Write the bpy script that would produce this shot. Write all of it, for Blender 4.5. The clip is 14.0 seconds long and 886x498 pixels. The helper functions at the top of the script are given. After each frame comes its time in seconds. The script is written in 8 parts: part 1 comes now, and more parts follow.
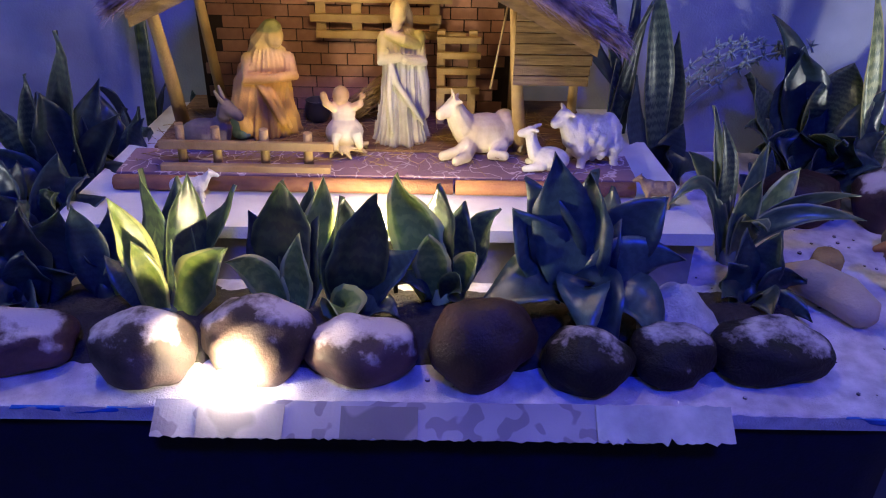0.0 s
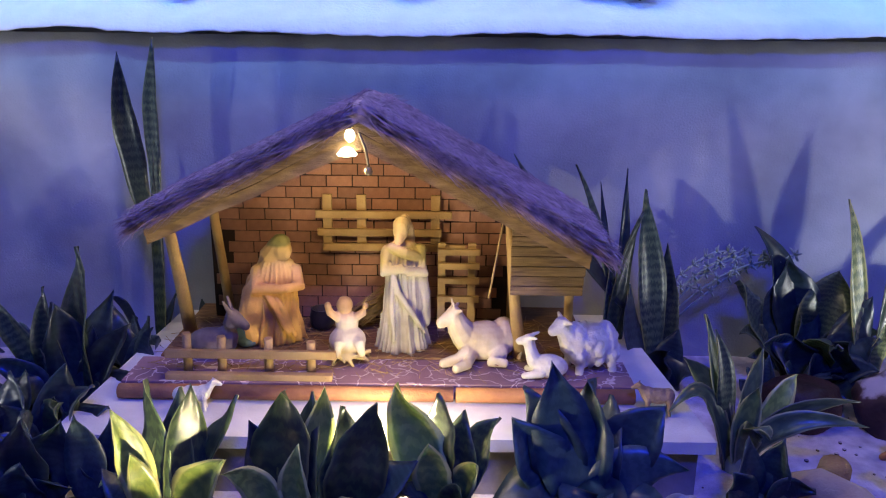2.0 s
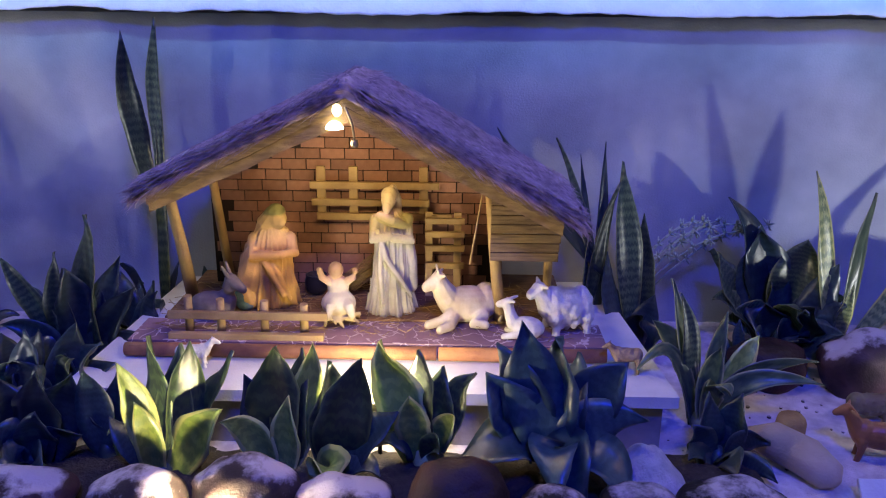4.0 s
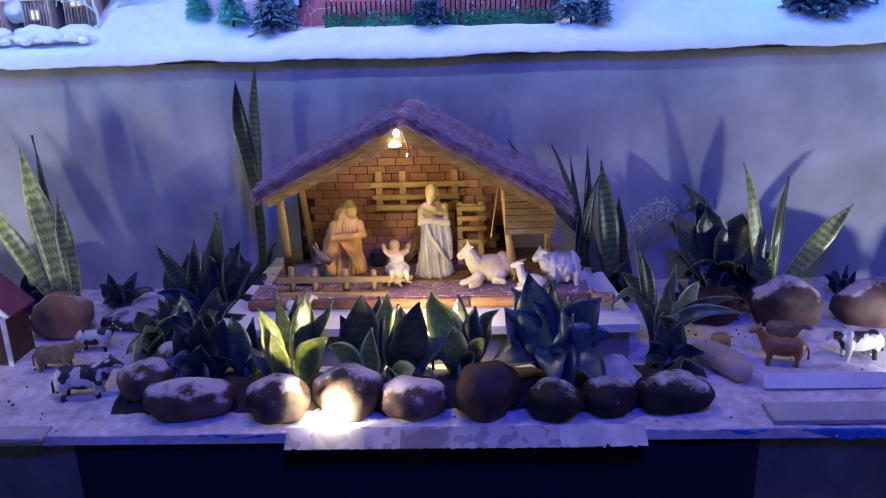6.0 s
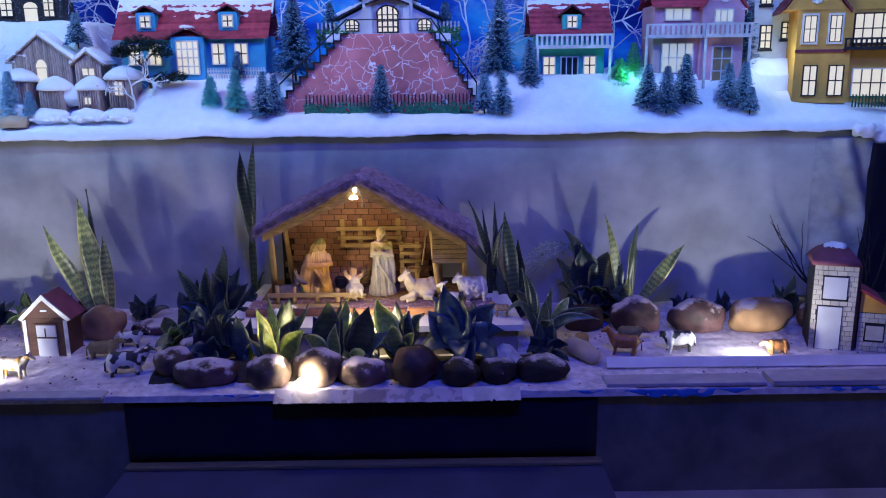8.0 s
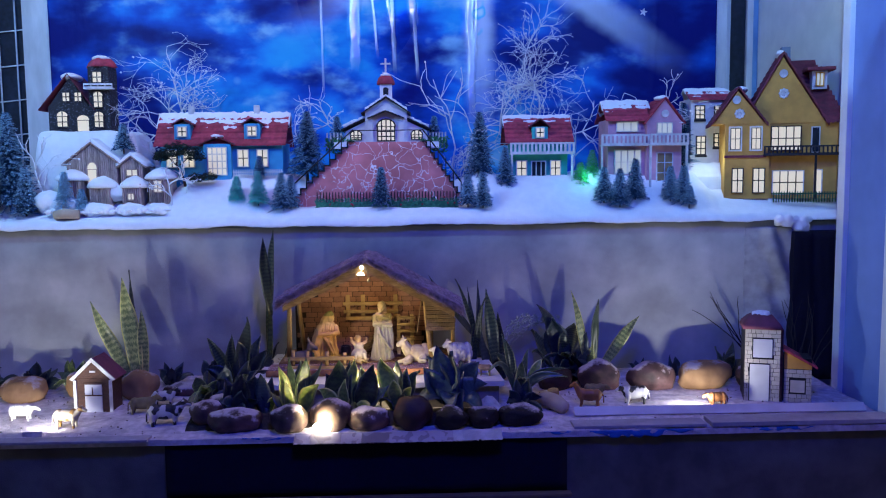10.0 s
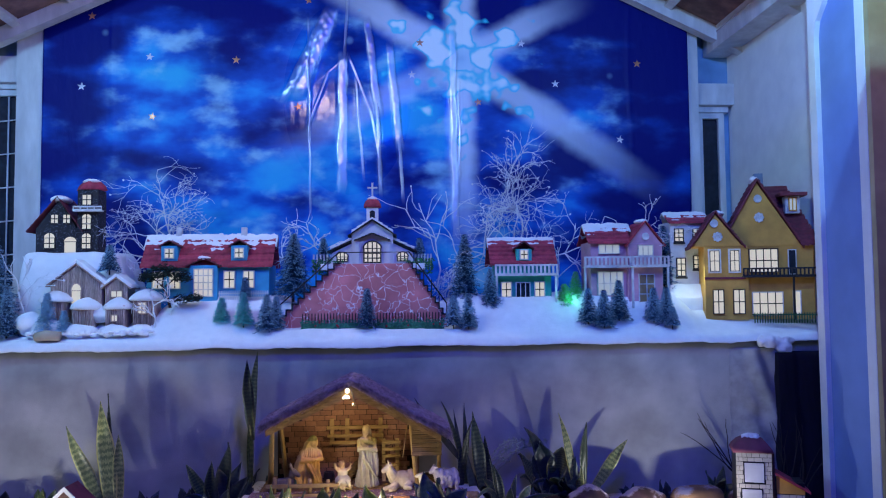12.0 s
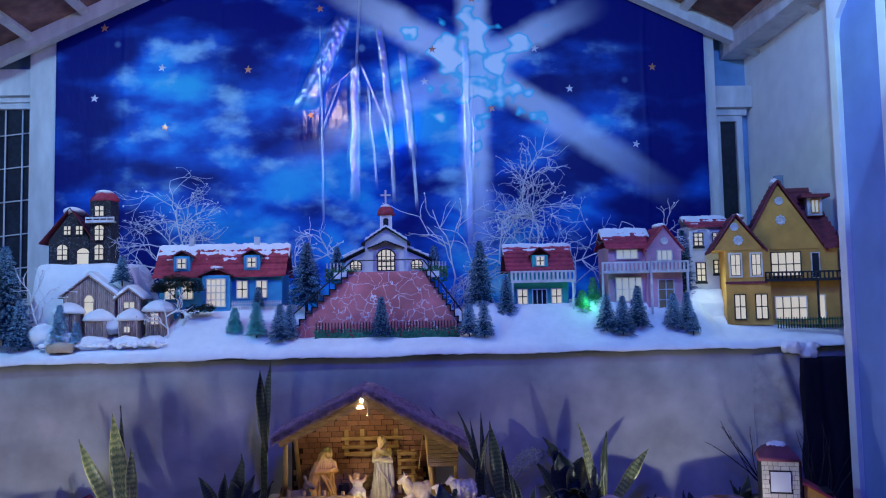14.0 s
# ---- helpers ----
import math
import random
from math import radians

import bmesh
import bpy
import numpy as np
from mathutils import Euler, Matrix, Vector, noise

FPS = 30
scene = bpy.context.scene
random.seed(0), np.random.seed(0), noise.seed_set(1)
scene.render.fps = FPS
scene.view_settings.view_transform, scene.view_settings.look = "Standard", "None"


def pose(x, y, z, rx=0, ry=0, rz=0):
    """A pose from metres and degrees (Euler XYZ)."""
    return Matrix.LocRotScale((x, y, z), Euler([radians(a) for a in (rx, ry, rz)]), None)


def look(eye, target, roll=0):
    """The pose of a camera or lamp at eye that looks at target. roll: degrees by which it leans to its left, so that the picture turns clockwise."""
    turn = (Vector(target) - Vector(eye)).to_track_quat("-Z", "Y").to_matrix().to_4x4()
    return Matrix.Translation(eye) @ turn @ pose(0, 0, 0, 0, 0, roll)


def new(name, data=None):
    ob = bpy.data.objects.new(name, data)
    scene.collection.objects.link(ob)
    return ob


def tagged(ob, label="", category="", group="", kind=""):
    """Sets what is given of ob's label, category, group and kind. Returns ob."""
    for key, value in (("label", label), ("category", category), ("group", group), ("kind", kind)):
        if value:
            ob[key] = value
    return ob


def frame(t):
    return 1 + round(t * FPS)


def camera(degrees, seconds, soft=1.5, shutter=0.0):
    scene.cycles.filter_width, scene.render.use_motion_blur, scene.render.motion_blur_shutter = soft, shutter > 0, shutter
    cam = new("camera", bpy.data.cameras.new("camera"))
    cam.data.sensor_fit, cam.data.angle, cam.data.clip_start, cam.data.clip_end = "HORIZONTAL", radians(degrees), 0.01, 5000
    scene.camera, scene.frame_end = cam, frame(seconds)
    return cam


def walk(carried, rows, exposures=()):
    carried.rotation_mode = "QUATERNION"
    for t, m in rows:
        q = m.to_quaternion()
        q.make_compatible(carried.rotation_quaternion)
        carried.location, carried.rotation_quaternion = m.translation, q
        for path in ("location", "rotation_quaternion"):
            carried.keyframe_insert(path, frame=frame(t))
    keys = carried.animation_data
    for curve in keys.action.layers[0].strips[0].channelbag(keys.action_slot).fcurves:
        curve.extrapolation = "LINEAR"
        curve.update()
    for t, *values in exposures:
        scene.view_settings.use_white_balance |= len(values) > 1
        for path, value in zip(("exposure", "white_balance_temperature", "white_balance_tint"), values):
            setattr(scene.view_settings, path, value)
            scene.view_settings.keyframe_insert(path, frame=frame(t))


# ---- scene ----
cam = camera(58.5, 14.0, soft=1.1)
PATH = [
    (0, (0.096, 0.099, 1.38), (0.113, 1.832, 0.381), 1.2),
    (0.5, (0.103, 0.084, 1.387), (0.103, 1.923, 0.602), 0.8),
    (1, (0.103, 0.071, 1.39), (0.096, 1.961, 0.736), 0.3),
    (1.5, (0.106, 0.069, 1.386), (0.099, 1.959, 0.732), 0.5),
    (2, (0.106, 0.075, 1.415), (0.103, 2.001, 0.872), 0.7),
    (2.5, (0.104, 0.068, 1.403), (0.102, 1.994, 0.865), 1.2),
    (4.8, (0.223, -0.272, 1.501), (0.126, 1.612, 0.837), -1.3),
    (5, (0.231, -0.358, 1.535), (0.072, 1.519, 0.862), -2.2),
    (5.5, (0.192, -0.539, 1.573), (0.033, 1.354, 0.947), -0.8),
    (6, (0.146, -0.773, 1.603), (0.07, 1.13, 0.992), -1.8),
    (6.5, (0.196, -0.974, 1.657), (0.127, 0.96, 1.152), -0.7),
    (7, (0.309, -1.275, 1.659), (0.164, 0.654, 1.154), -1.6),
    (7.5, (0.346, -1.514, 1.709), (0.222, 0.44, 1.298), -1.7),
    (8, (0.29, -1.81, 1.735), (0.297, 0.138, 1.282), -0.7),
    (8.2, (0.314, -1.888, 1.763), (0.303, 0.073, 1.366), -1.8),
    (10.3, (0.189, -2.537, 1.676), (0.27, -0.545, 1.516), -0.2),
    (10.5, (0.176, -2.537, 1.682), (0.258, -0.543, 1.549), 0.2),
    (11, (0.152, -2.531, 1.695), (0.248, -0.533, 1.678), -0.1),
    (11.5, (0.171, -2.532, 1.694), (0.263, -0.535, 1.74), -0.6),
    (12, (0.172, -2.532, 1.708), (0.293, -0.538, 1.819), -0.6),
    (12.5, (0.164, -2.532, 1.7), (0.307, -0.544, 1.868), -0.7),
    (13, (0.154, -2.53, 1.693), (0.309, -0.546, 1.895), -1.0),
    (13.5, (0.176, -2.524, 1.684), (0.276, -0.541, 1.919), -0.5),
    (14, (0.187, -2.459, 1.684), (0.267, -0.466, 1.825), -1.2),
]
walk(cam, [(t, look(eye, target, roll)) for t, eye, target, roll in PATH],
     [(0.0, 0.45), (2.7, 0.48), (5.0, 0.48), (6.0, 0.34), (7.0, 0.08), (8.0, 0.05), (10.5, -0.15), (14.0, -0.38)])

# ---- light ----
world = bpy.data.worlds.new("night")
scene.world = world
world.use_nodes = True
world.node_tree.nodes["Background"].inputs[0].default_value = (0.02, 0.03, 0.5, 1)
world.node_tree.nodes["Background"].inputs[1].default_value = 0.1


def lamp(name, kind, where, aim, watts, colour, size=0.1, size_y=None, spread=None):
    d = bpy.data.lights.new(name, kind)
    d.energy, d.color = watts, colour
    if kind == "AREA":
        d.shape, d.size, d.size_y = "RECTANGLE", size, size_y or size
        if spread:
            d.spread = radians(spread)
    else:
        d.shadow_soft_size = size
        if kind == "SPOT":
            d.spot_size, d.spot_blend = radians(spread or 120), 0.4
    ob = new(name, d)
    ob.matrix_basis = look(where, aim)
    return ob


COOL = (0.95, 0.97, 0.97)
FLOODS = ((-2.4, 0.55, 3.75, 252), (1.9, 0.55, 3.75, 140))
for x, y, z, watts in FLOODS:
    lamp("flood_lamp_light", "POINT", (x, y, z), (0.1, 2.5, 1.5), watts, (0.25, 0.56, 1.0), 0.012)
lamp("ledge_white_light", "POINT", (-0.55, 1.46, 3.62), (0, 3, 3), 33, (1.0, 0.79, 0.70), 0.06)
lamp("hall_lamp_light", "AREA", (0.6, -1.5, 4.2), (0.2, 1.8, 0.8), 116, (0.0, 0.02, 1.0), 0.6, 0.4)
lamp("facade_lamp_light", "POINT", (3.7, 0.45, 3.75), (3, 1, 3), 40, (1.0, 0.62, 0.24), 0.06)
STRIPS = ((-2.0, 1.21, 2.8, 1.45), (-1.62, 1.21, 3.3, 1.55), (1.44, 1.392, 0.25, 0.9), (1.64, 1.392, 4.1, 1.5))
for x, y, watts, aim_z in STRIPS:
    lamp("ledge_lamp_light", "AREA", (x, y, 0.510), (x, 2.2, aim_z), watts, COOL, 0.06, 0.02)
lamp("spot_light_front", "SPOT", (-0.25, 1.122, 0.556), (-0.22, 2, 0.95), 7.5, (1.0, 0.84, 0.50), 0.012, spread=165)
lamp("crib_spot_light", "POINT", (0.015, 1.462, 0.672), (0, 2, 1), 4.4, (1.0, 0.84, 0.56), 0.02)
lamp("stable_bulb_light", "POINT", (-0.09, 1.66, 1.135), (0, 2, 0), 3.0, (1.0, 0.74, 0.34), 0.02)
lamp("green_light", "POINT", (1.27, 2.40, 1.69), (0, 2, 0), 0.4, (0.10, 1.0, 0.40), 0.02)
lamp("village_light", "POINT", (-1.52, 2.36, 1.585), (0, 2, 0), 1.4, (1.0, 0.95, 0.75), 0.015)
lamp("porch_light", "POINT", (2.06, 2.40, 1.78), (0, 2, 0), 0.8, (0.7, 1.0, 0.85), 0.015)


# ---- materials ----
def rgba(c):
    return (c[0], c[1], c[2], 1)


def mat(name, c1, c2=None, rough=0.7, scale=25.0, bump=0.25, fine=180.0, metal=0.0, stain=0.25, stain_scale=4.0,
        glow=None, power=0.0, stretch=(1, 1, 1), random_tint=0.0, spec=0.4):
    """A surface with variation at two scales, fine relief and uneven gloss."""
    m = bpy.data.materials.new(name)
    m.use_nodes = True
    n, l = m.node_tree.nodes, m.node_tree.links
    b = n["Principled BSDF"]
    c2 = c2 or tuple(v * 0.72 for v in c1)
    co = n.new("ShaderNodeTexCoord")
    mp = n.new("ShaderNodeMapping")
    mp.inputs["Scale"].default_value = stretch
    l.new(co.outputs["Object"], mp.inputs[0])
    n1 = n.new("ShaderNodeTexNoise")
    n1.inputs["Scale"].default_value, n1.inputs["Detail"].default_value = scale, 5
    n2 = n.new("ShaderNodeTexNoise")
    n2.inputs["Scale"].default_value, n2.inputs["Detail"].default_value = stain_scale, 4
    n3 = n.new("ShaderNodeTexNoise")
    n3.inputs["Scale"].default_value, n3.inputs["Detail"].default_value = fine, 3
    for q in (n1, n2, n3):
        l.new(mp.outputs[0], q.inputs["Vector"])
    r = n.new("ShaderNodeValToRGB")
    r.color_ramp.elements[0].position, r.color_ramp.elements[1].position = 0.35, 0.68
    r.color_ramp.elements[0].color, r.color_ramp.elements[1].color = rgba(c2), rgba(c1)
    l.new(n1.outputs[0], r.inputs[0])
    mr = n.new("ShaderNodeMapRange")
    mr.inputs[1].default_value, mr.inputs[2].default_value = 0.35, 0.65
    mr.inputs[3].default_value, mr.inputs[4].default_value = 1 - stain, 1
    l.new(n2.outputs[0], mr.inputs[0])
    mx = n.new("ShaderNodeMix")
    mx.data_type, mx.blend_type = "RGBA", "MULTIPLY"
    mx.inputs[0].default_value = 1
    l.new(r.outputs[0], mx.inputs[6])
    l.new(mr.outputs[0], mx.inputs[7])
    out = mx.outputs[2]
    if random_tint:
        oi = n.new("ShaderNodeObjectInfo")
        hs = n.new("ShaderNodeHueSaturation")
        mv = n.new("ShaderNodeMapRange")
        mv.inputs[3].default_value, mv.inputs[4].default_value = 1 - random_tint, 1 + random_tint
        l.new(oi.outputs["Random"], mv.inputs[0])
        l.new(mv.outputs[0], hs.inputs["Value"])
        l.new(out, hs.inputs["Color"])
        out = hs.outputs[0]
    l.new(out, b.inputs["Base Color"])
    rr = n.new("ShaderNodeMapRange")
    rr.inputs[3].default_value, rr.inputs[4].default_value = max(rough - 0.12, 0.03), min(rough + 0.12, 1)
    l.new(n1.outputs[0], rr.inputs[0])
    l.new(rr.outputs[0], b.inputs["Roughness"])
    b.inputs["Metallic"].default_value = metal
    b.inputs["Specular IOR Level"].default_value = spec
    if bump:
        bp = n.new("ShaderNodeBump")
        bp.inputs["Strength"].default_value, bp.inputs["Distance"].default_value = bump, 0.004
        ad = n.new("ShaderNodeMath")
        ad.operation = "ADD"
        l.new(n1.outputs[0], ad.inputs[0])
        l.new(n3.outputs[0], ad.inputs[1])
        l.new(ad.outputs[0], bp.inputs["Height"])
        l.new(bp.outputs[0], b.inputs["Normal"])
    if glow:
        b.inputs["Emission Color"].default_value = rgba(glow)
        b.inputs["Emission Strength"].default_value = power
    return m


def leaf_mat(name, dark, light, edge, bands=26.0, contrast=0.7, margin=0.42):
    """Cross-banded succulent leaf with a paler margin, by the leaf's own UV (u across, v along)."""
    m = bpy.data.materials.new(name)
    m.use_nodes = True
    n, l = m.node_tree.nodes, m.node_tree.links
    b = n["Principled BSDF"]
    uv = n.new("ShaderNodeUVMap")
    sp = n.new("ShaderNodeSeparateXYZ")
    l.new(uv.outputs[0], sp.inputs[0])
    co = n.new("ShaderNodeTexCoord")
    ns = n.new("ShaderNodeTexNoise")
    ns.inputs["Scale"].default_value, ns.inputs["Detail"].default_value = 45, 4
    l.new(co.outputs["Object"], ns.inputs["Vector"])
    wv = n.new("ShaderNodeTexWave")
    wv.bands_direction = "Y"
    wv.inputs["Scale"].default_value, wv.inputs["Distortion"].default_value = bands / 6.28, 5
    wv.inputs["Detail"].default_value, wv.inputs["Detail Scale"].default_value = 2, 3
    l.new(uv.outputs[0], wv.inputs["Vector"])
    r = n.new("ShaderNodeValToRGB")
    r.color_ramp.elements[0].color = rgba(dark)
    r.color_ramp.elements[1].color = rgba(tuple(d + (q - d) * contrast for d, q in zip(dark, light)))
    r.color_ramp.elements[0].position, r.color_ramp.elements[1].position = 0.3, 0.75
    l.new(wv.outputs[0], r.inputs[0])
    mxn = n.new("ShaderNodeMix")
    mxn.data_type = "RGBA"
    mr = n.new("ShaderNodeMapRange")
    mr.inputs[1].default_value, mr.inputs[2].default_value, mr.inputs[3].default_value, mr.inputs[4].default_value = 0.4, 0.7, 0, 0.55
    l.new(ns.outputs[0], mr.inputs[0])
    l.new(mr.outputs[0], mxn.inputs[0])
    l.new(r.outputs[0], mxn.inputs[6])
    mxn.inputs[7].default_value = rgba(dark)
    ab = n.new("ShaderNodeMath")
    ab.operation = "SUBTRACT"
    l.new(sp.outputs[0], ab.inputs[0])
    ab.inputs[1].default_value = 0.5
    aa = n.new("ShaderNodeMath")
    aa.operation = "ABSOLUTE"
    l.new(ab.outputs[0], aa.inputs[0])
    ed = n.new("ShaderNodeMapRange")
    ed.inputs[1].default_value, ed.inputs[2].default_value = margin - 0.02, margin + 0.02
    l.new(aa.outputs[0], ed.inputs[0])
    me = n.new("ShaderNodeMix")
    me.data_type = "RGBA"
    l.new(ed.outputs[0], me.inputs[0])
    l.new(mxn.outputs[2], me.inputs[6])
    me.inputs[7].default_value = rgba(edge)
    oi = n.new("ShaderNodeObjectInfo")
    hs = n.new("ShaderNodeHueSaturation")
    mv = n.new("ShaderNodeMapRange")
    mv.inputs[3].default_value, mv.inputs[4].default_value = 0.6, 1.4
    l.new(oi.outputs["Random"], mv.inputs[0])
    l.new(mv.outputs[0], hs.inputs["Value"])
    l.new(me.outputs[2], hs.inputs["Color"])
    l.new(hs.outputs[0], b.inputs["Base Color"])
    b.inputs["Roughness"].default_value = 0.36
    b.inputs["Specular IOR Level"].default_value = 0.65
    bp = n.new("ShaderNodeBump")
    bp.inputs["Strength"].default_value, bp.inputs["Distance"].default_value = 0.2, 0.003
    l.new(ns.outputs[0], bp.inputs["Height"])
    l.new(bp.outputs[0], b.inputs["Normal"])
    return m


def glow_mat(name, colour, power):
    m = bpy.data.materials.new(name)
    m.use_nodes = True
    b = m.node_tree.nodes["Principled BSDF"]
    b.inputs["Base Color"].default_value = rgba(colour)
    b.inputs["Emission Color"].default_value = rgba(colour)
    b.inputs["Emission Strength"].default_value = power
    b.inputs["Roughness"].default_value = 0.4
    return m


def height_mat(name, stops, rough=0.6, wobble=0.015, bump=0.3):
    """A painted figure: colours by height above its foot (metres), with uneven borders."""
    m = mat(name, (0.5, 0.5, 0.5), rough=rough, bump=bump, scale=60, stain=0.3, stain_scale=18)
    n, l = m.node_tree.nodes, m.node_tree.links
    co = n.new("ShaderNodeTexCoord")
    sp = n.new("ShaderNodeSeparateXYZ")
    l.new(co.outputs["Object"], sp.inputs[0])
    ns = n.new("ShaderNodeTexNoise")
    ns.inputs["Scale"].default_value = 18
    l.new(co.outputs["Object"], ns.inputs["Vector"])
    ma = n.new("ShaderNodeMath")
    ma.operation = "MULTIPLY_ADD"
    ma.inputs[1].default_value = wobble * 2
    l.new(ns.outputs[0], ma.inputs[0])
    l.new(sp.outputs[2], ma.inputs[2])
    top = stops[-1][0] + 0.02
    dv = n.new("ShaderNodeMath")
    dv.operation = "DIVIDE"
    l.new(ma.outputs[0], dv.inputs[0])
    dv.inputs[1].default_value = top
    r = n.new("ShaderNodeValToRGB")
    e = r.color_ramp.elements
    while len(e) < len(stops):
        e.new(0.5)
    for q, (z, c) in zip(e, stops):
        q.position, q.color = min(z / top, 1), rgba(c)
    l.new(dv.outputs[0], r.inputs[0])
    mx = [q for q in n if q.bl_idname == "ShaderNodeMix"][0]
    l.new(r.outputs[0], mx.inputs[6])
    return m


def patch_mat(name, base, spots, scale=14.0, cut=0.52, rough=0.5):
    m = mat(name, base, rough=rough, bump=0.15)
    n, l = m.node_tree.nodes, m.node_tree.links
    r = [q for q in n if q.bl_idname == "ShaderNodeValToRGB"][0]
    r.color_ramp.elements[0].color, r.color_ramp.elements[1].color = rgba(base), rgba(spots)
    r.color_ramp.elements[0].position, r.color_ramp.elements[1].position = cut, cut + 0.03
    q = [k for k in n if k.bl_idname == "ShaderNodeTexNoise"][0]
    q.inputs["Scale"].default_value, q.inputs["Detail"].default_value = scale, 1
    return m


def crack_mat(name, base, base2, line, scale=9.0, width=0.03, rough=0.8):
    """Plain paint crossed by an uneven net of pale lines."""
    m = mat(name, base, base2, rough=rough, scale=12, bump=0.3, stain=0.3)
    n, l = m.node_tree.nodes, m.node_tree.links
    b = n["Principled BSDF"]
    src = b.inputs["Base Color"].links[0].from_socket
    co = n.new("ShaderNodeTexCoord")
    ns = n.new("ShaderNodeTexNoise")
    ns.inputs["Scale"].default_value = scale * 0.8
    l.new(co.outputs["Object"], ns.inputs["Vector"])
    ad = n.new("ShaderNodeMix")
    ad.data_type = "RGBA"
    ad.inputs[0].default_value = 0.12
    l.new(co.outputs["Object"], ad.inputs[6])
    l.new(ns.outputs["Color"], ad.inputs[7])
    vo = n.new("ShaderNodeTexVoronoi")
    vo.feature = "DISTANCE_TO_EDGE"
    vo.inputs["Scale"].default_value = scale
    l.new(ad.outputs[2], vo.inputs["Vector"])
    mr = n.new("ShaderNodeMapRange")
    mr.inputs[1].default_value, mr.inputs[2].default_value = width * 0.5, width
    mr.inputs[3].default_value, mr.inputs[4].default_value = 1, 0
    l.new(vo.outputs["Distance"], mr.inputs[0])
    n2 = n.new("ShaderNodeTexNoise")
    n2.inputs["Scale"].default_value = scale * 0.7
    l.new(co.outputs["Object"], n2.inputs["Vector"])
    gt = n.new("ShaderNodeMath")
    gt.operation = "GREATER_THAN"
    gt.inputs[1].default_value = 0.40
    l.new(n2.outputs[0], gt.inputs[0])
    mu = n.new("ShaderNodeMath")
    mu.operation = "MULTIPLY"
    l.new(mr.outputs[0], mu.inputs[0])
    l.new(gt.outputs[0], mu.inputs[1])
    mx = n.new("ShaderNodeMix")
    mx.data_type = "RGBA"
    l.new(mu.outputs[0], mx.inputs[0])
    l.new(src, mx.inputs[6])
    mx.inputs[7].default_value = rgba(line)
    l.new(mx.outputs[2], b.inputs["Base Color"])
    return m


def dusted(m, dust, amount=0.5, scale=10.0):
    """Adds pale dust that lies on upward faces, with ragged edges."""
    n, l = m.node_tree.nodes, m.node_tree.links
    b = n["Principled BSDF"]
    src = b.inputs["Base Color"].links[0].from_socket
    ge = n.new("ShaderNodeNewGeometry")
    sp = n.new("ShaderNodeSeparateXYZ")
    l.new(ge.outputs["Normal"], sp.inputs[0])
    co = n.new("ShaderNodeTexCoord")
    ns = n.new("ShaderNodeTexNoise")
    ns.inputs["Scale"].default_value, ns.inputs["Detail"].default_value = scale, 9
    ns.inputs["Roughness"].default_value = 0.62
    l.new(co.outputs["Object"], ns.inputs["Vector"])
    ma = n.new("ShaderNodeMath")
    ma.operation = "MULTIPLY_ADD"
    ma.inputs[1].default_value = 3.4
    l.new(ns.outputs[0], ma.inputs[0])
    l.new(sp.outputs[2], ma.inputs[2])
    mr = n.new("ShaderNodeMapRange")
    mr.inputs[1].default_value, mr.inputs[2].default_value = 2.55 - amount, 2.95 - amount
    l.new(ma.outputs[0], mr.inputs[0])
    mx = n.new("ShaderNodeMix")
    mx.data_type = "RGBA"
    l.new(mr.outputs[0], mx.inputs[0])
    l.new(src, mx.inputs[6])
    mx.inputs[7].default_value = rgba(dust)
    l.new(mx.outputs[2], b.inputs["Base Color"])
    return m


M_WALL = mat("grey_painted_wall", (0.50, 0.51, 0.51), (0.39, 0.40, 0.41), rough=0.85, scale=5, bump=0.35, stain=0.34, stain_scale=2.8, stretch=(1, 1, 1))
M_SAND = mat("pale_cement_sand", (0.76, 0.68, 0.72), (0.50, 0.43, 0.47), rough=0.95, scale=30, bump=0.7, fine=300, stain=0.25, stain_scale=6)
M_CONCRETE = mat("dull_concrete", (0.17, 0.155, 0.15), (0.11, 0.10, 0.10), rough=0.9, scale=9, bump=0.4, stain=0.35, stain_scale=2)
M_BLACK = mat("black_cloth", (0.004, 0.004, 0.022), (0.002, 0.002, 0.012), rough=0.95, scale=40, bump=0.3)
M_PLINTH = mat("dark_blue_step_top", (0.055, 0.055, 0.12), (0.04, 0.04, 0.09), rough=0.5, scale=6, bump=0.1)
M_TIMBER = mat("pale_timber_edge", (0.2, 0.16, 0.1), (0.14, 0.11, 0.07), rough=0.7, stretch=(1, 8, 8))
M_SHELFEDGE = mat("dusty_grey_shelf_board", (0.40, 0.38, 0.37), (0.30, 0.28, 0.27), rough=0.85, scale=9, stretch=(1, 6, 6))
M_FLOOR = mat("hall_floor_tile", (0.35, 0.32, 0.3), (0.28, 0.26, 0.24), rough=0.4, scale=4)
M_WHITE = mat("white_plaster", (0.76, 0.76, 0.76), (0.68, 0.68, 0.69), rough=0.75, scale=7, bump=0.06, stain=0.07, stain_scale=1.2)
M_WHITEWOOD = mat("white_painted_wood", (0.74, 0.74, 0.74), (0.6, 0.6, 0.6), rough=0.55, scale=14, bump=0.2, stain=0.2, stretch=(1, 1, 0.3))
M_PANEL = mat("blue_jamb_panel", (0.19, 0.29, 0.60), (0.16, 0.25, 0.54), rough=0.7, scale=5, bump=0.1, stain=0.12)
M_BEIGE = mat("beige_outer_wall", (0.5, 0.40, 0.22), (0.4, 0.31, 0.17), rough=0.85, scale=8, bump=0.3, stain=0.4, stain_scale=1.5)
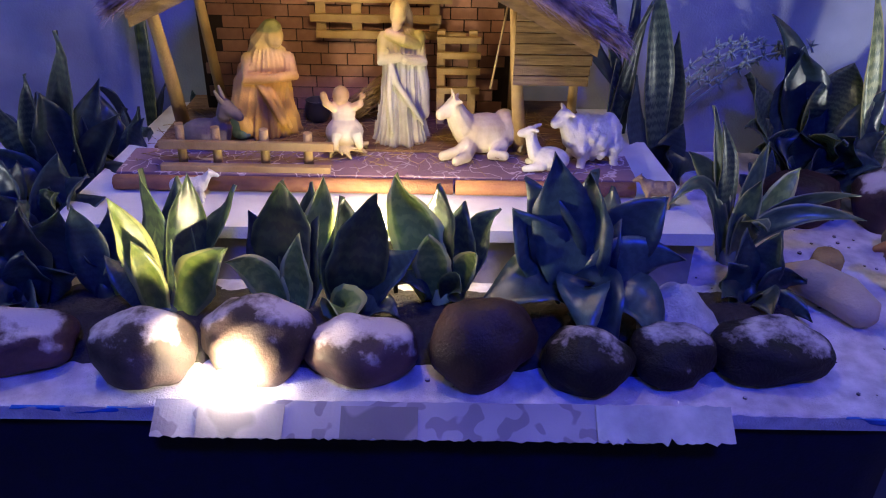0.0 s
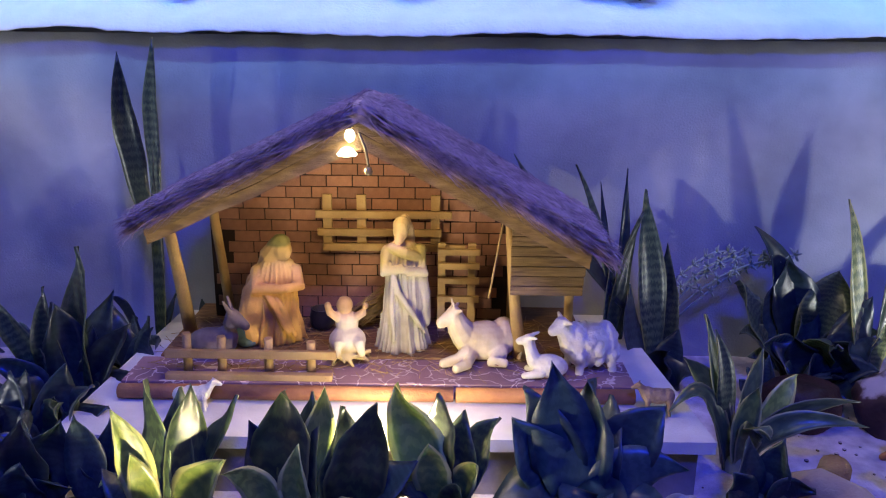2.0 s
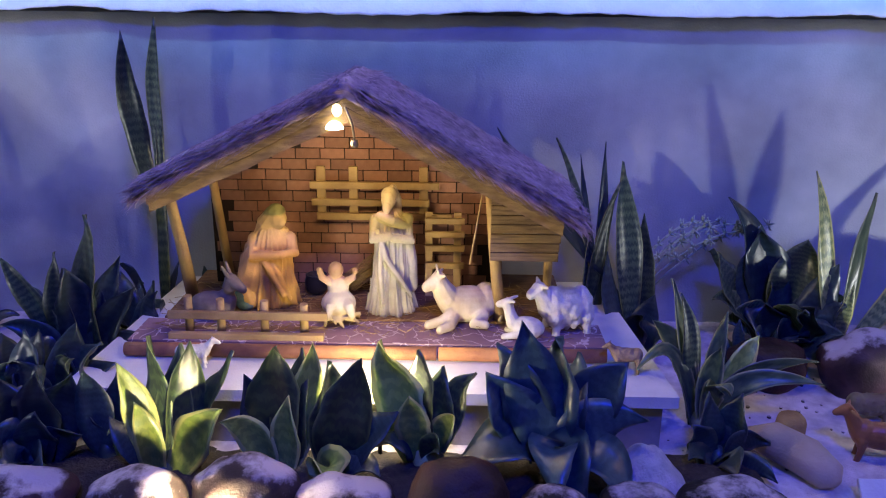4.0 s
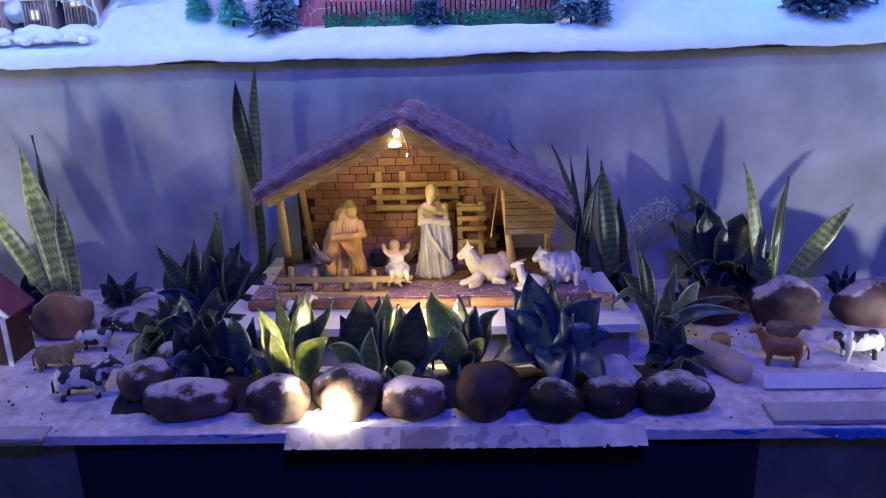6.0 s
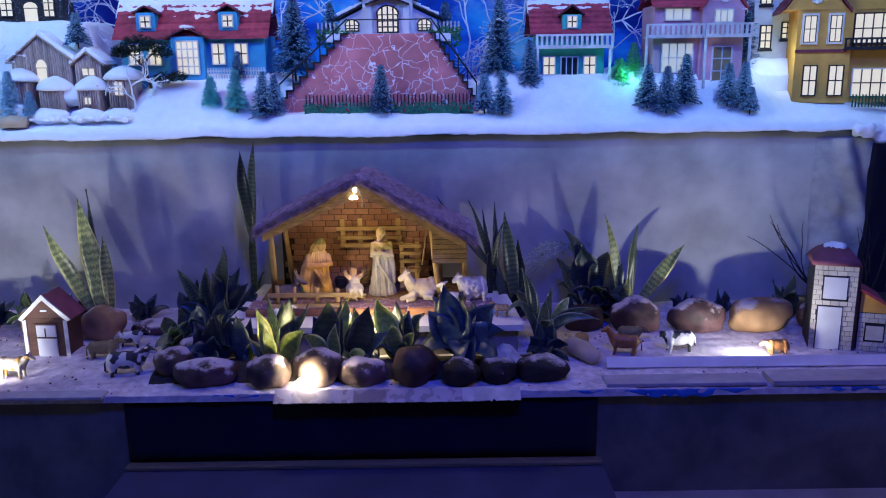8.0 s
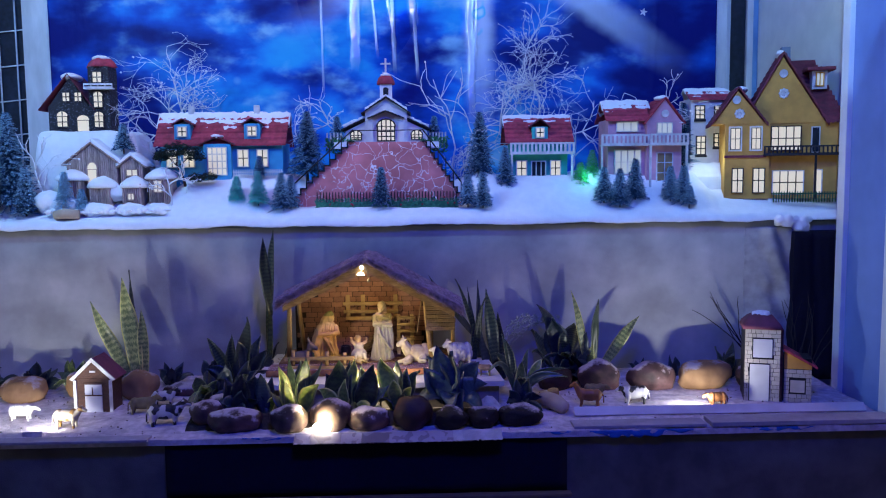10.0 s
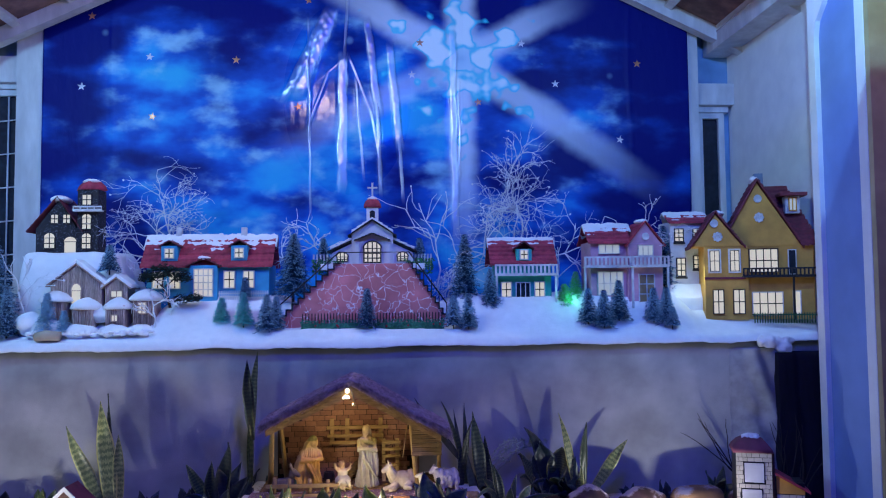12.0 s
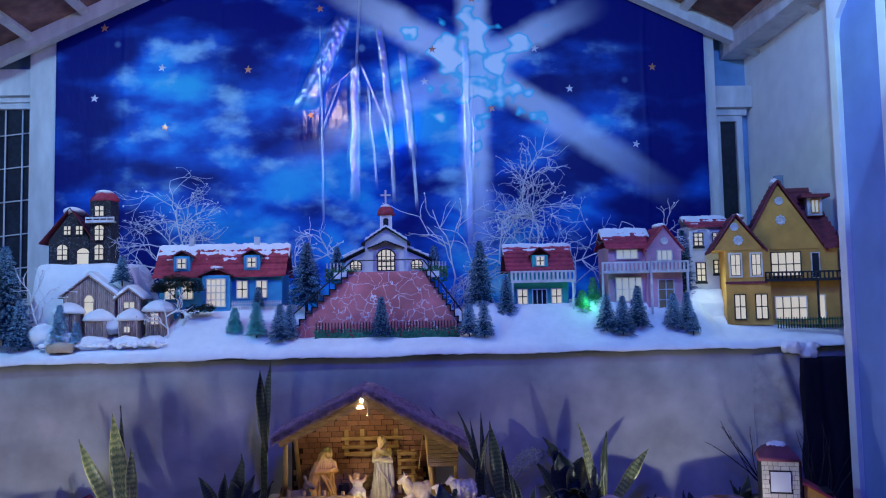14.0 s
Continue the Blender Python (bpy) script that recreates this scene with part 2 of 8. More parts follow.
M_GABLE = mat("sky_blue_wall_paint", (0.25, 0.45, 0.7), (0.2, 0.38, 0.6), rough=0.8, scale=5, bump=0.15)
M_ROOFDECK = mat("brown_roof_tile", (0.36, 0.2, 0.17), (0.2, 0.11, 0.10), rough=0.8, scale=12, bump=0.5, stain=0.5)
M_SNOW = mat("cotton_snow", (0.86, 0.86, 0.87), (0.8, 0.8, 0.82), rough=0.95, scale=18, bump=0.55, fine=120, stain=0.07)
M_DARKGLASS = mat("dark_window", (0.02, 0.03, 0.05), (0.012, 0.02, 0.03), rough=0.15, bump=0)
M_CARD = mat("white_card", (0.7, 0.7, 0.74), (0.6, 0.6, 0.64), rough=0.75, scale=9, bump=0.15, stain=0.2)
M_TARP = mat("bright_blue_tarpaulin", (0.02, 0.16, 0.6), (0.01, 0.1, 0.42), rough=0.4, scale=20, bump=0.4)
M_PAPER = patch_mat("paint_splotched_paper", (0.38, 0.34, 0.40), (0.25, 0.21, 0.26), scale=24, cut=0.55, rough=0.8)


# ---- mesh helpers ----
def finish(bm, smooth=False):
    bmesh.ops.recalc_face_normals(bm, faces=bm.faces)
    if smooth:
        for f in bm.faces:
            f.smooth = True


def mesh_of(name, bm, mats, smooth=False):
    finish(bm, smooth)
    me = bpy.data.meshes.new(name)
    bm.to_mesh(me)
    bm.free()
    for m in mats if isinstance(mats, (list, tuple)) else [mats]:
        me.materials.append(m)
    return me


def part(name, bm, material, parent=None, label="", smooth=False, at=None):
    ob = new(name, mesh_of(name, bm, material, smooth))
    if parent:
        ob.parent = parent
    if at is not None:
        ob.matrix_basis = at
    return tagged(ob, label) if label else ob


def thing(name, label, category, at=None, group="", kind=""):
    ob = new(name)
    if at is not None:
        ob.matrix_basis = at
    return tagged(ob, label, category, group, kind)


def solid(name, bm, material, label, category, at=None, group="", kind="", smooth=False):
    return tagged(part(name, bm, material, None, "", smooth, at), label, category, group, kind)


def box(bm, x0, x1, y0, y1, z0, z1, m=None, bevel=0.0, mi=0):
    vs = [bm.verts.new(p) for p in ((x0, y0, z0), (x1, y0, z0), (x1, y1, z0), (x0, y1, z0), (x0, y0, z1), (x1, y0, z1), (x1, y1, z1), (x0, y1, z1))]
    if m is not None:
        for v in vs:
            v.co = m @ v.co
    fs = [bm.faces.new([vs[i] for i in f]) for f in ((3, 2, 1, 0), (4, 5, 6, 7), (0, 1, 5, 4), (1, 2, 6, 5), (2, 3, 7, 6), (3, 0, 4, 7))]
    for f in fs:
        f.material_index = mi
    if bevel:
        es = list({e for f in fs for e in f.edges})
        bmesh.ops.bevel(bm, geom=es, offset=bevel, segments=2, affect="EDGES", profile=0.6)
    return vs


def new_box(*a, **k):
    bm = bmesh.new()
    box(bm, *a, **k)
    return bm


def prism(bm, pts, y0, y1, mi=0):
    """A polygon in x and z, drawn out along y."""
    a = [bm.verts.new((x, y0, z)) for x, z in pts]
    b = [bm.verts.new((x, y1, z)) for x, z in pts]
    fs = [bm.faces.new(a), bm.faces.new(b[::-1])]
    k = len(pts)
    for i in range(k):
        fs.append(bm.faces.new((a[i], b[i], b[(i + 1) % k], a[(i + 1) % k])))
    for f in fs:
        f.material_index = mi
    return fs


def tube(bm, pts, radii, sides=6, mi=0):
    """A closed tube along points."""
    rings = []
    pts = [Vector(p) for p in pts]
    for i, p in enumerate(pts):
        d = (pts[min(i + 1, len(pts) - 1)] - pts[max(i - 1, 0)]).normalized()
        u = d.cross(Vector((0.31, 0.17, 0.94)) if abs(d.z) < 0.9 else Vector((1, 0, 0))).normalized()
        w = d.cross(u)
        r = radii[i] if isinstance(radii, (list, tuple)) else radii
        rings.append([bm.verts.new(p + r * (math.cos(2 * math.pi * k / sides) * u + math.sin(2 * math.pi * k / sides) * w)) for k in range(sides)])
    for a, b in zip(rings, rings[1:]):
        for k in range(sides):
            f = bm.faces.new((a[k], a[(k + 1) % sides], b[(k + 1) % sides], b[k]))
            f.material_index, f.smooth = mi, True
    for q in (rings[0], rings[-1]):
        bm.faces.new(q).material_index = mi


def ball(bm, c, r, m=None, seg=12, mi=0):
    """An ellipsoid; r is one or three radii."""
    r = (r, r, r) if isinstance(r, (int, float)) else r
    t = Matrix.Translation(c) @ (m or Matrix()) @ Matrix.Diagonal((*r, 1))
    out = bmesh.ops.create_uvsphere(bm, u_segments=seg, v_segments=max(6, seg * 2 // 3), radius=1, matrix=t)
    for f in {f for v in out["verts"] for f in v.link_faces}:
        f.material_index, f.smooth = mi, True
    return out["verts"]


def lathe(bm, profile, sides=16, c=(0, 0, 0), mi=0):
    rings = [[bm.verts.new((c[0] + r * math.cos(2 * math.pi * k / sides), c[1] + r * math.sin(2 * math.pi * k / sides), c[2] + z)) for k in range(sides)] for r, z in profile]
    for a, b in zip(rings, rings[1:]):
        for k in range(sides):
            f = bm.faces.new((a[k], a[(k + 1) % sides], b[(k + 1) % sides], b[k]))
            f.material_index, f.smooth = mi, True
    bm.faces.new(rings[0]).material_index = mi
    bm.faces.new(rings[-1]).material_index = mi


def wobble(bm, amount, scale, seed=0.0):
    for v in bm.verts:
        v.co += amount * noise.noise_vector(v.co * scale + Vector((seed, seed * 1.7, -seed)))


def sheet(bm, x0, x1, nx, y0, y1, ny, height, base=None, mi=0):
    """A surface over x and y, z = height(x, y); base gives it a flat underside and sides."""
    g = [[bm.verts.new((x0 + (x1 - x0) * i / nx, y0 + (y1 - y0) * j / ny, height(x0 + (x1 - x0) * i / nx, y0 + (y1 - y0) * j / ny))) for i in range(nx + 1)] for j in range(ny + 1)]
    for j in range(ny):
        for i in range(nx):
            f = bm.faces.new((g[j][i], g[j][i + 1], g[j + 1][i + 1], g[j + 1][i]))
            f.material_index, f.smooth = mi, True
    if base is not None:
        ring = g[0] + [r[-1] for r in g[1:]] + g[-1][-2::-1] + [r[0] for r in g[-2:0:-1]]
        low = [bm.verts.new((v.co.x, v.co.y, base)) for v in ring]
        k = len(ring)
        for i in range(k):
            bm.faces.new((ring[i], low[i], low[(i + 1) % k], ring[(i + 1) % k]))
        bm.faces.new(low)


# ---- structure: hall, ledge, lower wall, shelf, niche ----
solid("floor", new_box(-5, 6, -5, 1.6, -0.1, 0), M_FLOOR, "worn tiled hall floor before the display", "floor", kind="structure")
solid("wall_back", new_box(-5, 6, -5.15, -5, 0, 5.6), M_BEIGE, "plain beige hall wall", "wall", kind="structure")
solid("wall_left", new_box(-5.15, -5, -5, 1.15, 0, 5.6), M_BEIGE, "plain beige hall wall", "wall", kind="structure")
solid("wall_right", new_box(6, 6.15, -5, 1.15, 0, 5.6), M_BEIGE, "plain beige hall wall", "wall", kind="structure")
solid("ceiling", new_box(-5.15, 6.15, -5.15, 1.15, 5.6, 5.7), M_WHITE, "white hall ceiling", "ceiling", kind="structure")

# ledge front
solid("ledge_front_wall", new_box(-3.0, 2.56, 1.16, 1.30, 0, 0.44), M_CONCRETE, "dull grey concrete face below the ledge", "wall", kind="structure")
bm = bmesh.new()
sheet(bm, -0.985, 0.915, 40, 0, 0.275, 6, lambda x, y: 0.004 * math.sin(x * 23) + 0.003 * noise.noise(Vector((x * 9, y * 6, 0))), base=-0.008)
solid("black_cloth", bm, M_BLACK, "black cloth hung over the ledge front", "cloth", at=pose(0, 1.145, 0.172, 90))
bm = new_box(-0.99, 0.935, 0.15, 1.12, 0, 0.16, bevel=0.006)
solid("step", bm, M_PLINTH, "dark blue step before the ledge", "step", kind="structure")
solid("step_trim", new_box(-0.985, 0.93, 1.085, 1.13, 0.162, 0.178, bevel=0.003), M_TIMBER, "pale timber strip along the step", "trim", kind="structure")


def ground_z(x, y):
    return 0.468 + 0.03 * (y - 1.13) / 1.1 + 0.007 * noise.noise(Vector((x * 5, y * 5, 3))) + 0.004 * noise.noise(Vector((x * 17, y * 17, 7))) + 0.0022 * noise.noise(Vector((x * 48, y * 48, 2)))


bm = bmesh.new()
sheet(bm, -3.0, 2.52, 420, 1.125, 2.26, 90, ground_z, base=0.44)
solid("ground", bm, M_SAND, "pale cement sand spread over the ledge", "ground", kind="structure")

bm = bmesh.new()
sheet(bm, -3.0, 2.9, 240, 0, 0.988, 20, lambda x, y: 0.008 * noise.noise(Vector((x * 2.2, y * 0.8, 1))) + 0.005 * noise.noise(Vector((x * 8 + y, y * 1.2, 5))), base=-0.024)
solid("wall_lower", bm, M_WALL, "grey cloth-covered wall below the shelf", "wall", at=pose(0, 2.212, 0.40, 90), kind="structure")
solid("shelf", new_box(-3.0, 2.9, 2.24, 3.62, 1.375, 1.40, bevel=0.004), M_SHELFEDGE, "wooden shelf carrying the village", "shelf", kind="structure")

# niche
solid("wall_niche_back", new_box(-3.1, 2.95, 3.62, 3.75, 0, 5.2), M_GABLE, "sky blue painted wall behind the banner", "wall", kind="structure")
solid("wall_niche_right", new_box(2.86, 3.0, 1.75, 3.62, 0, 5.2), M_WHITE, "white plastered niche wall", "wall", kind="structure")
solid("wall_niche_left", new_box(-3.14, -3.0, 1.16, 3.62, 0, 5.2), M_WHITE, "white plastered niche wall", "wall", kind="structure")

# right jamb with its sunk panel
bm = bmesh.new()
box(bm, 2.56, 2.86, 1.229, 1.76, 0, 5.2)
box(bm, 2.52, 2.565, 1.229, 1.305, 0.46, 5.2, bevel=0.004)
box(bm, 2.52, 2.565, 1.69, 1.76, 0.46, 5.2, bevel=0.004)
solid("jamb_right", bm, M_WHITE, "white plastered jamb with a sunk panel", "jamb", kind="structure")
bm = bmesh.new()
pts = [(1.305, 0.46), (1.69, 0.46), (1.69, 3.12), (1.67, 3.2), (1.60, 3.27), (1.55, 3.35), (1.52, 3.40), (1.47, 3.36), (1.40, 3.33), (1.305, 3.36)]
prism(bm, pts, -0.004, 0.004)
solid("jamb_panel", bm, M_PANEL, "flat blue painted panel with a curved head", "panel", at=Matrix(((0, -1, 0, 2.553), (1, 0, 0, 0), (0, 0, 1, 0), (0, 0, 0, 1))), kind="structure")
bm = bmesh.new()
prism(bm, [(1.305, 3.36), (1.40, 3.33), (1.47, 3.36), (1.52, 3.40), (1.55, 3.35), (1.60, 3.27), (1.67, 3.2), (1.69, 3.12), (1.69, 5.2), (1.305, 5.2)], -0.02, 0.02)
solid("jamb_head", bm, M_WHITE, "white plaster head over the sunk panel", "trim", at=Matrix(((0, -1, 0, 2.540), (1, 0, 0, 0), (0, 0, 1, 0), (0, 0, 0, 1))), kind="structure")
solid("wall_facade_right", new_box(2.523, 6.0, 1.19, 1.2275, 0, 5.6), M_BEIGE, "weathered beige wall beside the niche", "wall", kind="structure")
solid("wall_facade_left", new_box(-5.0, -3.02, 1.02, 1.148, 0, 5.6), M_BEIGE, "weathered beige wall beside the niche", "wall", kind="structure")
solid("wall_facade_top", new_box(-3.02, 2.521, 1.02, 1.148, 4.6, 5.6), M_BEIGE, "beige wall over the niche", "wall", kind="structure")

# roof of the niche
def roof_line(x):
    return 4.98 - 0.47 * abs(x - 0.05)


for s, nm in ((1, "right"), (-1, "left")):
    bm = bmesh.new()
    xe = 0.05 + s * 2.95
    pts = [(0.05, 4.98), (xe, roof_line(xe)), (xe, roof_line(xe) + 0.05), (0.05, 5.03)]
    prism(bm, pts if s > 0 else pts[::-1], 1.15, 3.62)
    solid("ceiling_" + nm, bm, M_ROOFDECK, "brown tiled roof seen from below", "ceiling", kind="structure")
    for yy, wd in ((3.33, 0.09), (2.45, 0.08), (1.62, 0.08)):
        bm = bmesh.new()
        z0 = 0.12
        pts = [(0.05, 4.975), (xe, roof_line(xe) - 0.005), (xe, roof_line(xe) - z0), (0.05, 4.975 - z0)]
        prism(bm, pts, yy, yy + wd)
        solid("rafter", bm, M_WHITEWOOD, "white painted sloping roof rafter", "rafter", kind="structure")
    for k in range(7):
        xx = 0.05 + s * (0.25 + 0.4 * k)
        zz = roof_line(xx)
        bm = new_box(-0.03, 0.03, 1.2, 3.6, -0.05, -0.004)
        solid("batten", bm, M_WHITEWOOD, "white painted roof batten", "batten", at=pose(xx, 0, zz, 0, s * 25.2, 0), kind="structure")
solid("wall_plate_right", new_box(2.66, 2.858, 1.76, 3.615, 3.58, 3.80, bevel=0.006), M_WHITEWOOD, "white painted wall plate beam", "beam", kind="structure")
solid("wall_plate_left", new_box(-2.995, -2.86, 1.2, 3.615, 3.66, 3.90, bevel=0.006), M_WHITEWOOD, "white painted wall plate beam", "beam", kind="structure")


def window(name, x0, x1, z0, z1, lab, barred=True):
    w = thing(name, lab, "window", pose(0, 3.62, 0), kind="structure")
    bm = bmesh.new()
    t = 0.045
    box(bm, x0, x0 + t, -0.05, 0, z0, z1)
    box(bm, x1 - t, x1, -0.05, 0, z0, z1)
    box(bm, x0 + t, x1 - t, -0.05, 0, z1 - t, z1)
    box(bm, x0 + t, x1 - t, -0.05, 0, z0, z0 + t)
    box(bm, x0 - 0.03, x1 + 0.03, -0.07, 0, z1, z1 + 0.05)
    part("window_frame", bm, M_WHITEWOOD, w)
    part("pane", new_box(x0 + t, x1 - t, -0.012, -0.004, z0 + t, z1 - t), M_DARKGLASS, w, "dark night window pane")
    if not barred:
        return
    bm = bmesh.new()
    k = max(2, int((x1 - x0) / 0.12))
    for i in range(1, k):
        xx = x0 + (x1 - x0) * i / k
        tube(bm, [(xx, -0.03, z0 + t), (xx, -0.03, z1 - t)], 0.006)
    for i in range(1, 6):
        zz = z0 + (z1 - z0) * i / 6
        tube(bm, [(x0 + t, -0.03, zz), (x1 - t, -0.03, zz + 0.03)], 0.005)
    part("grille", bm, M_WHITEWOOD, w, "thin white iron grille")


window("window_1", -3.0, -2.62, 1.75, 3.28, "white framed window with an iron grille")
window("window_2", 2.58, 2.80, 1.75, 3.12, "white framed dark narrow window", False)
solid("lintel_right", new_box(2.50, 2.858, 3.50, 3.618, 3.17, 3.34, bevel=0.004), M_WHITEWOOD, "white painted timber lintel", "lintel", kind="structure")
solid("lintel_left", new_box(-2.995, -2.5, 3.50, 3.618, 3.32, 3.52, bevel=0.004), M_WHITEWOOD, "white painted timber lintel", "lintel", kind="structure")
for xx, nm, wd in ((2.49, "right", 0.07), (-2.63, "left", 0.18)):
    solid("batten_" + nm, new_box(xx - 0.01, xx + wd, 3.47, 3.55, 1.4, 3.78 if nm == "right" else 3.98, bevel=0.004), M_WHITEWOOD,
          "white painted upright edging the banner", "batten", kind="structure")


CREASES = ((-0.172, 4.06, -0.205, 3.50, 0.012, 0.010, 0.2), (-0.215, 3.52, -0.226, 2.52, 0.040, 0.016, 0.6), (-0.21, 3.50, -0.33, 3.39, 0.010, 0.007, 0.2),
           (-0.33, 3.39, -0.46, 3.02, 0.010, 0.007, 0.2), (-0.475, 3.78, -0.462, 2.35, 0.009, 0.008, 0.3), (-0.30, 3.88, -0.56, 3.25, 0.075, 0.020, 1.2),
           (-0.40, 3.72, -0.64, 3.22, 0.040, 0.014, 1.2), (-0.163, 3.50, -0.005, 3.10, 0.010, 0.007, 0.2), (-0.005, 3.10, 0.066, 2.70, 0.011, 0.007, 0.3),
           (-0.118, 3.33, -0.062, 2.62, 0.011, 0.009, 0.3), (-0.03, 3.80, 0.046, 3.12, 0.032, 0.014, 0.9), (0.046, 3.12, 0.066, 2.50, 0.016, 0.011, 0.5),
           (0.14, 3.60, 0.21, 2.86, 0.030, 0.013, 1.0), (0.21, 2.90, 0.235, 2.45, 0.014, 0.009, 0.5), (0.622, 3.72, 0.636, 2.15, 0.028, 0.012, 0.7),
           (0.67, 3.30, 0.672, 2.60, 0.008, 0.006, 0.3))


# ---- banner: a printed night sky on glossy sheet, with wrinkles ----
def banner_mat():
    m = bpy.data.materials.new("printed_night_sky_sheet")
    m.use_nodes = True
    n, l = m.node_tree.nodes, m.node_tree.links
    b = n["Principled BSDF"]
    co = n.new("ShaderNodeTexCoord")
    ob = co.outputs["Object"]

    def noise_at(scale, detail=4, stretch=(1, 1, 1), rough=0.5):
        mp = n.new("ShaderNodeMapping")
        mp.inputs["Scale"].default_value = stretch
        l.new(ob, mp.inputs[0])
        q = n.new("ShaderNodeTexNoise")
        q.inputs["Scale"].default_value, q.inputs["Detail"].default_value, q.inputs["Roughness"].default_value = scale, detail, rough
        l.new(mp.outputs[0], q.inputs["Vector"])
        return q.outputs[0]

    def math_(op, a, c, d=None):
        q = n.new("ShaderNodeMath")
        q.operation = op
        for i, v in enumerate((a, c, d)):
            if v is None:
                continue
            if isinstance(v, (int, float)):
                q.inputs[i].default_value = v
            else:
                l.new(v, q.inputs[i])
        return q.outputs[0]

    def smooth(v, a, c, lo=0.0, hi=1.0):
        q = n.new("ShaderNodeMapRange")
        q.interpolation_type = "SMOOTHSTEP"
        l.new(v, q.inputs[0])
        for i, k in enumerate((a, c, lo, hi)):
            q.inputs[i + 1].default_value = k
        return q.outputs[0]

    def mix(f, a, c):
        q = n.new("ShaderNodeMix")
        q.data_type = "RGBA"
        if isinstance(f, (int, float)):
            q.inputs[0].default_value = f
        else:
            l.new(f, q.inputs[0])
        for i, v in ((6, a), (7, c)):
            if isinstance(v, tuple):
                q.inputs[i].default_value = rgba(v)
            else:
                l.new(v, q.inputs[i])
        return q.outputs[2]

    sp = n.new("ShaderNodeSeparateXYZ")
    l.new(ob, sp.inputs[0])
    x, z = sp.outputs[0], sp.outputs[2]
    clouds = noise_at(1.5, 5, (1, 1, 1.9), 0.45)
    puffs = noise_at(3.0, 4, (1, 1, 1.6))
    # dark towards the edges and the top, lighter in the middle band
    edge = smooth(math_("ABSOLUTE", math_("ADD", x, 0.25), 0), 0.95, 2.3, 0, 0.18)
    topd = smooth(z, 3.35, 4.1, 0, 0.22)
    low = smooth(z, 1.5, 2.1, 0.1, 0)
    f = math_("SUBTRACT", math_("SUBTRACT", math_("ADD", clouds, low), edge), topd)
    base = mix(smooth(f, 0.30, 0.59), (0.001, 0.005, 0.14), (0.008, 0.12, 0.66))
    base = mix(smooth(f, 0.46, 0.66, 0, 0.85), base, (0.03, 0.46, 0.78))
    base = mix(math_("MULTIPLY", smooth(puffs, 0.5, 0.72), smooth(f, 0.34, 0.5, 0, 0.75)), base, (0.34, 0.68, 0.82))
    # the great star: soft rays from one point
    sx, sz = 0.69, 3.50
    dx, dz = math_("SUBTRACT", x, sx), math_("SUBTRACT", z, sz)
    ragged = math_("MULTIPLY", math_("SUBTRACT", noise_at(4, 3), 0.5), 0.10)
    rays = None
    for ang, long_, wide, gain in ((90, 1.3, 0.15, 0.8), (-90, 1.75, 0.13, 0.85), (150, 1.6, 0.15, 0.75), (-34, 2.0, 0.15, 0.75), (27, 1.2, 0.14, 0.75), (-152, 1.8, 0.13, 0.42)):
        ca, sa = math.cos(radians(ang)), math.sin(radians(ang))
        u = math_("ADD", math_("MULTIPLY", dx, ca), math_("MULTIPLY", dz, sa))
        v = math_("ADD", math_("ABSOLUTE", math_("SUBTRACT", math_("MULTIPLY", dz, ca), math_("MULTIPLY", dx, sa)), 0), ragged)
        ray = math_("MULTIPLY", smooth(v, wide * 0.3, wide * 1.1, 1, 0), math_("MULTIPLY", smooth(u, 0.0, 0.1), smooth(u, long_ * 0.35, long_, gain, 0)))
        base = mix(ray, base, (0.66, 0.78, 0.92))
        rays = ray if rays is None else math_("MAXIMUM", rays, ray)
    dist = math_("SQRT", math_("ADD", math_("MULTIPLY", dx, dx), math_("MULTIPLY", dz, dz)), 0)
    base = mix(smooth(dist, 0.06, 0.34, 0.8, 0), base, (0.45, 0.72, 0.88))
    # turquoise and white puffs about the centre
    near = math_("MULTIPLY_ADD", rays, 0.13, smooth(dist, 0.05, 1.25, 0.03, -0.30))
    blobs = math_("ADD", noise_at(5.2, 1.5, (1, 1, 1.15)), near)
    base = mix(smooth(blobs, 0.535, 0.60), base, (0.04, 0.60, 0.80))
    base = mix(smooth(blobs, 0.575, 0.67, 0, 0.9), base, (0.80, 0.92, 0.97))
    # scattered soft dots
    vo = n.new("ShaderNodeTexVoronoi")
    vo.inputs["Scale"].default_value = 3.2
    l.new(ob, vo.inputs["Vector"])
    base = mix(smooth(vo.outputs["Distance"], 0.03, 0.13, 0.35, 0), base, (0.3, 0.55, 0.75))
    l.new(base, b.inputs["Base Color"])
    # smoother film in an ellipse and at one seam, put there to place glints
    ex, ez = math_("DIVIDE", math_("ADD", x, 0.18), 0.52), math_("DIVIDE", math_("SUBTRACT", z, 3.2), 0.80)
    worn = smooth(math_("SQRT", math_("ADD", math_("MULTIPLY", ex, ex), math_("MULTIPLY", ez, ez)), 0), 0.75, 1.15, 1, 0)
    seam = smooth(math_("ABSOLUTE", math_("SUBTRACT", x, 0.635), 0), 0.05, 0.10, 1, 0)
    glint_gloss = math_("MAXIMUM", worn, seam)
    # coated, rougher bands along the creases, added to brighten their glints
    ribbon = None
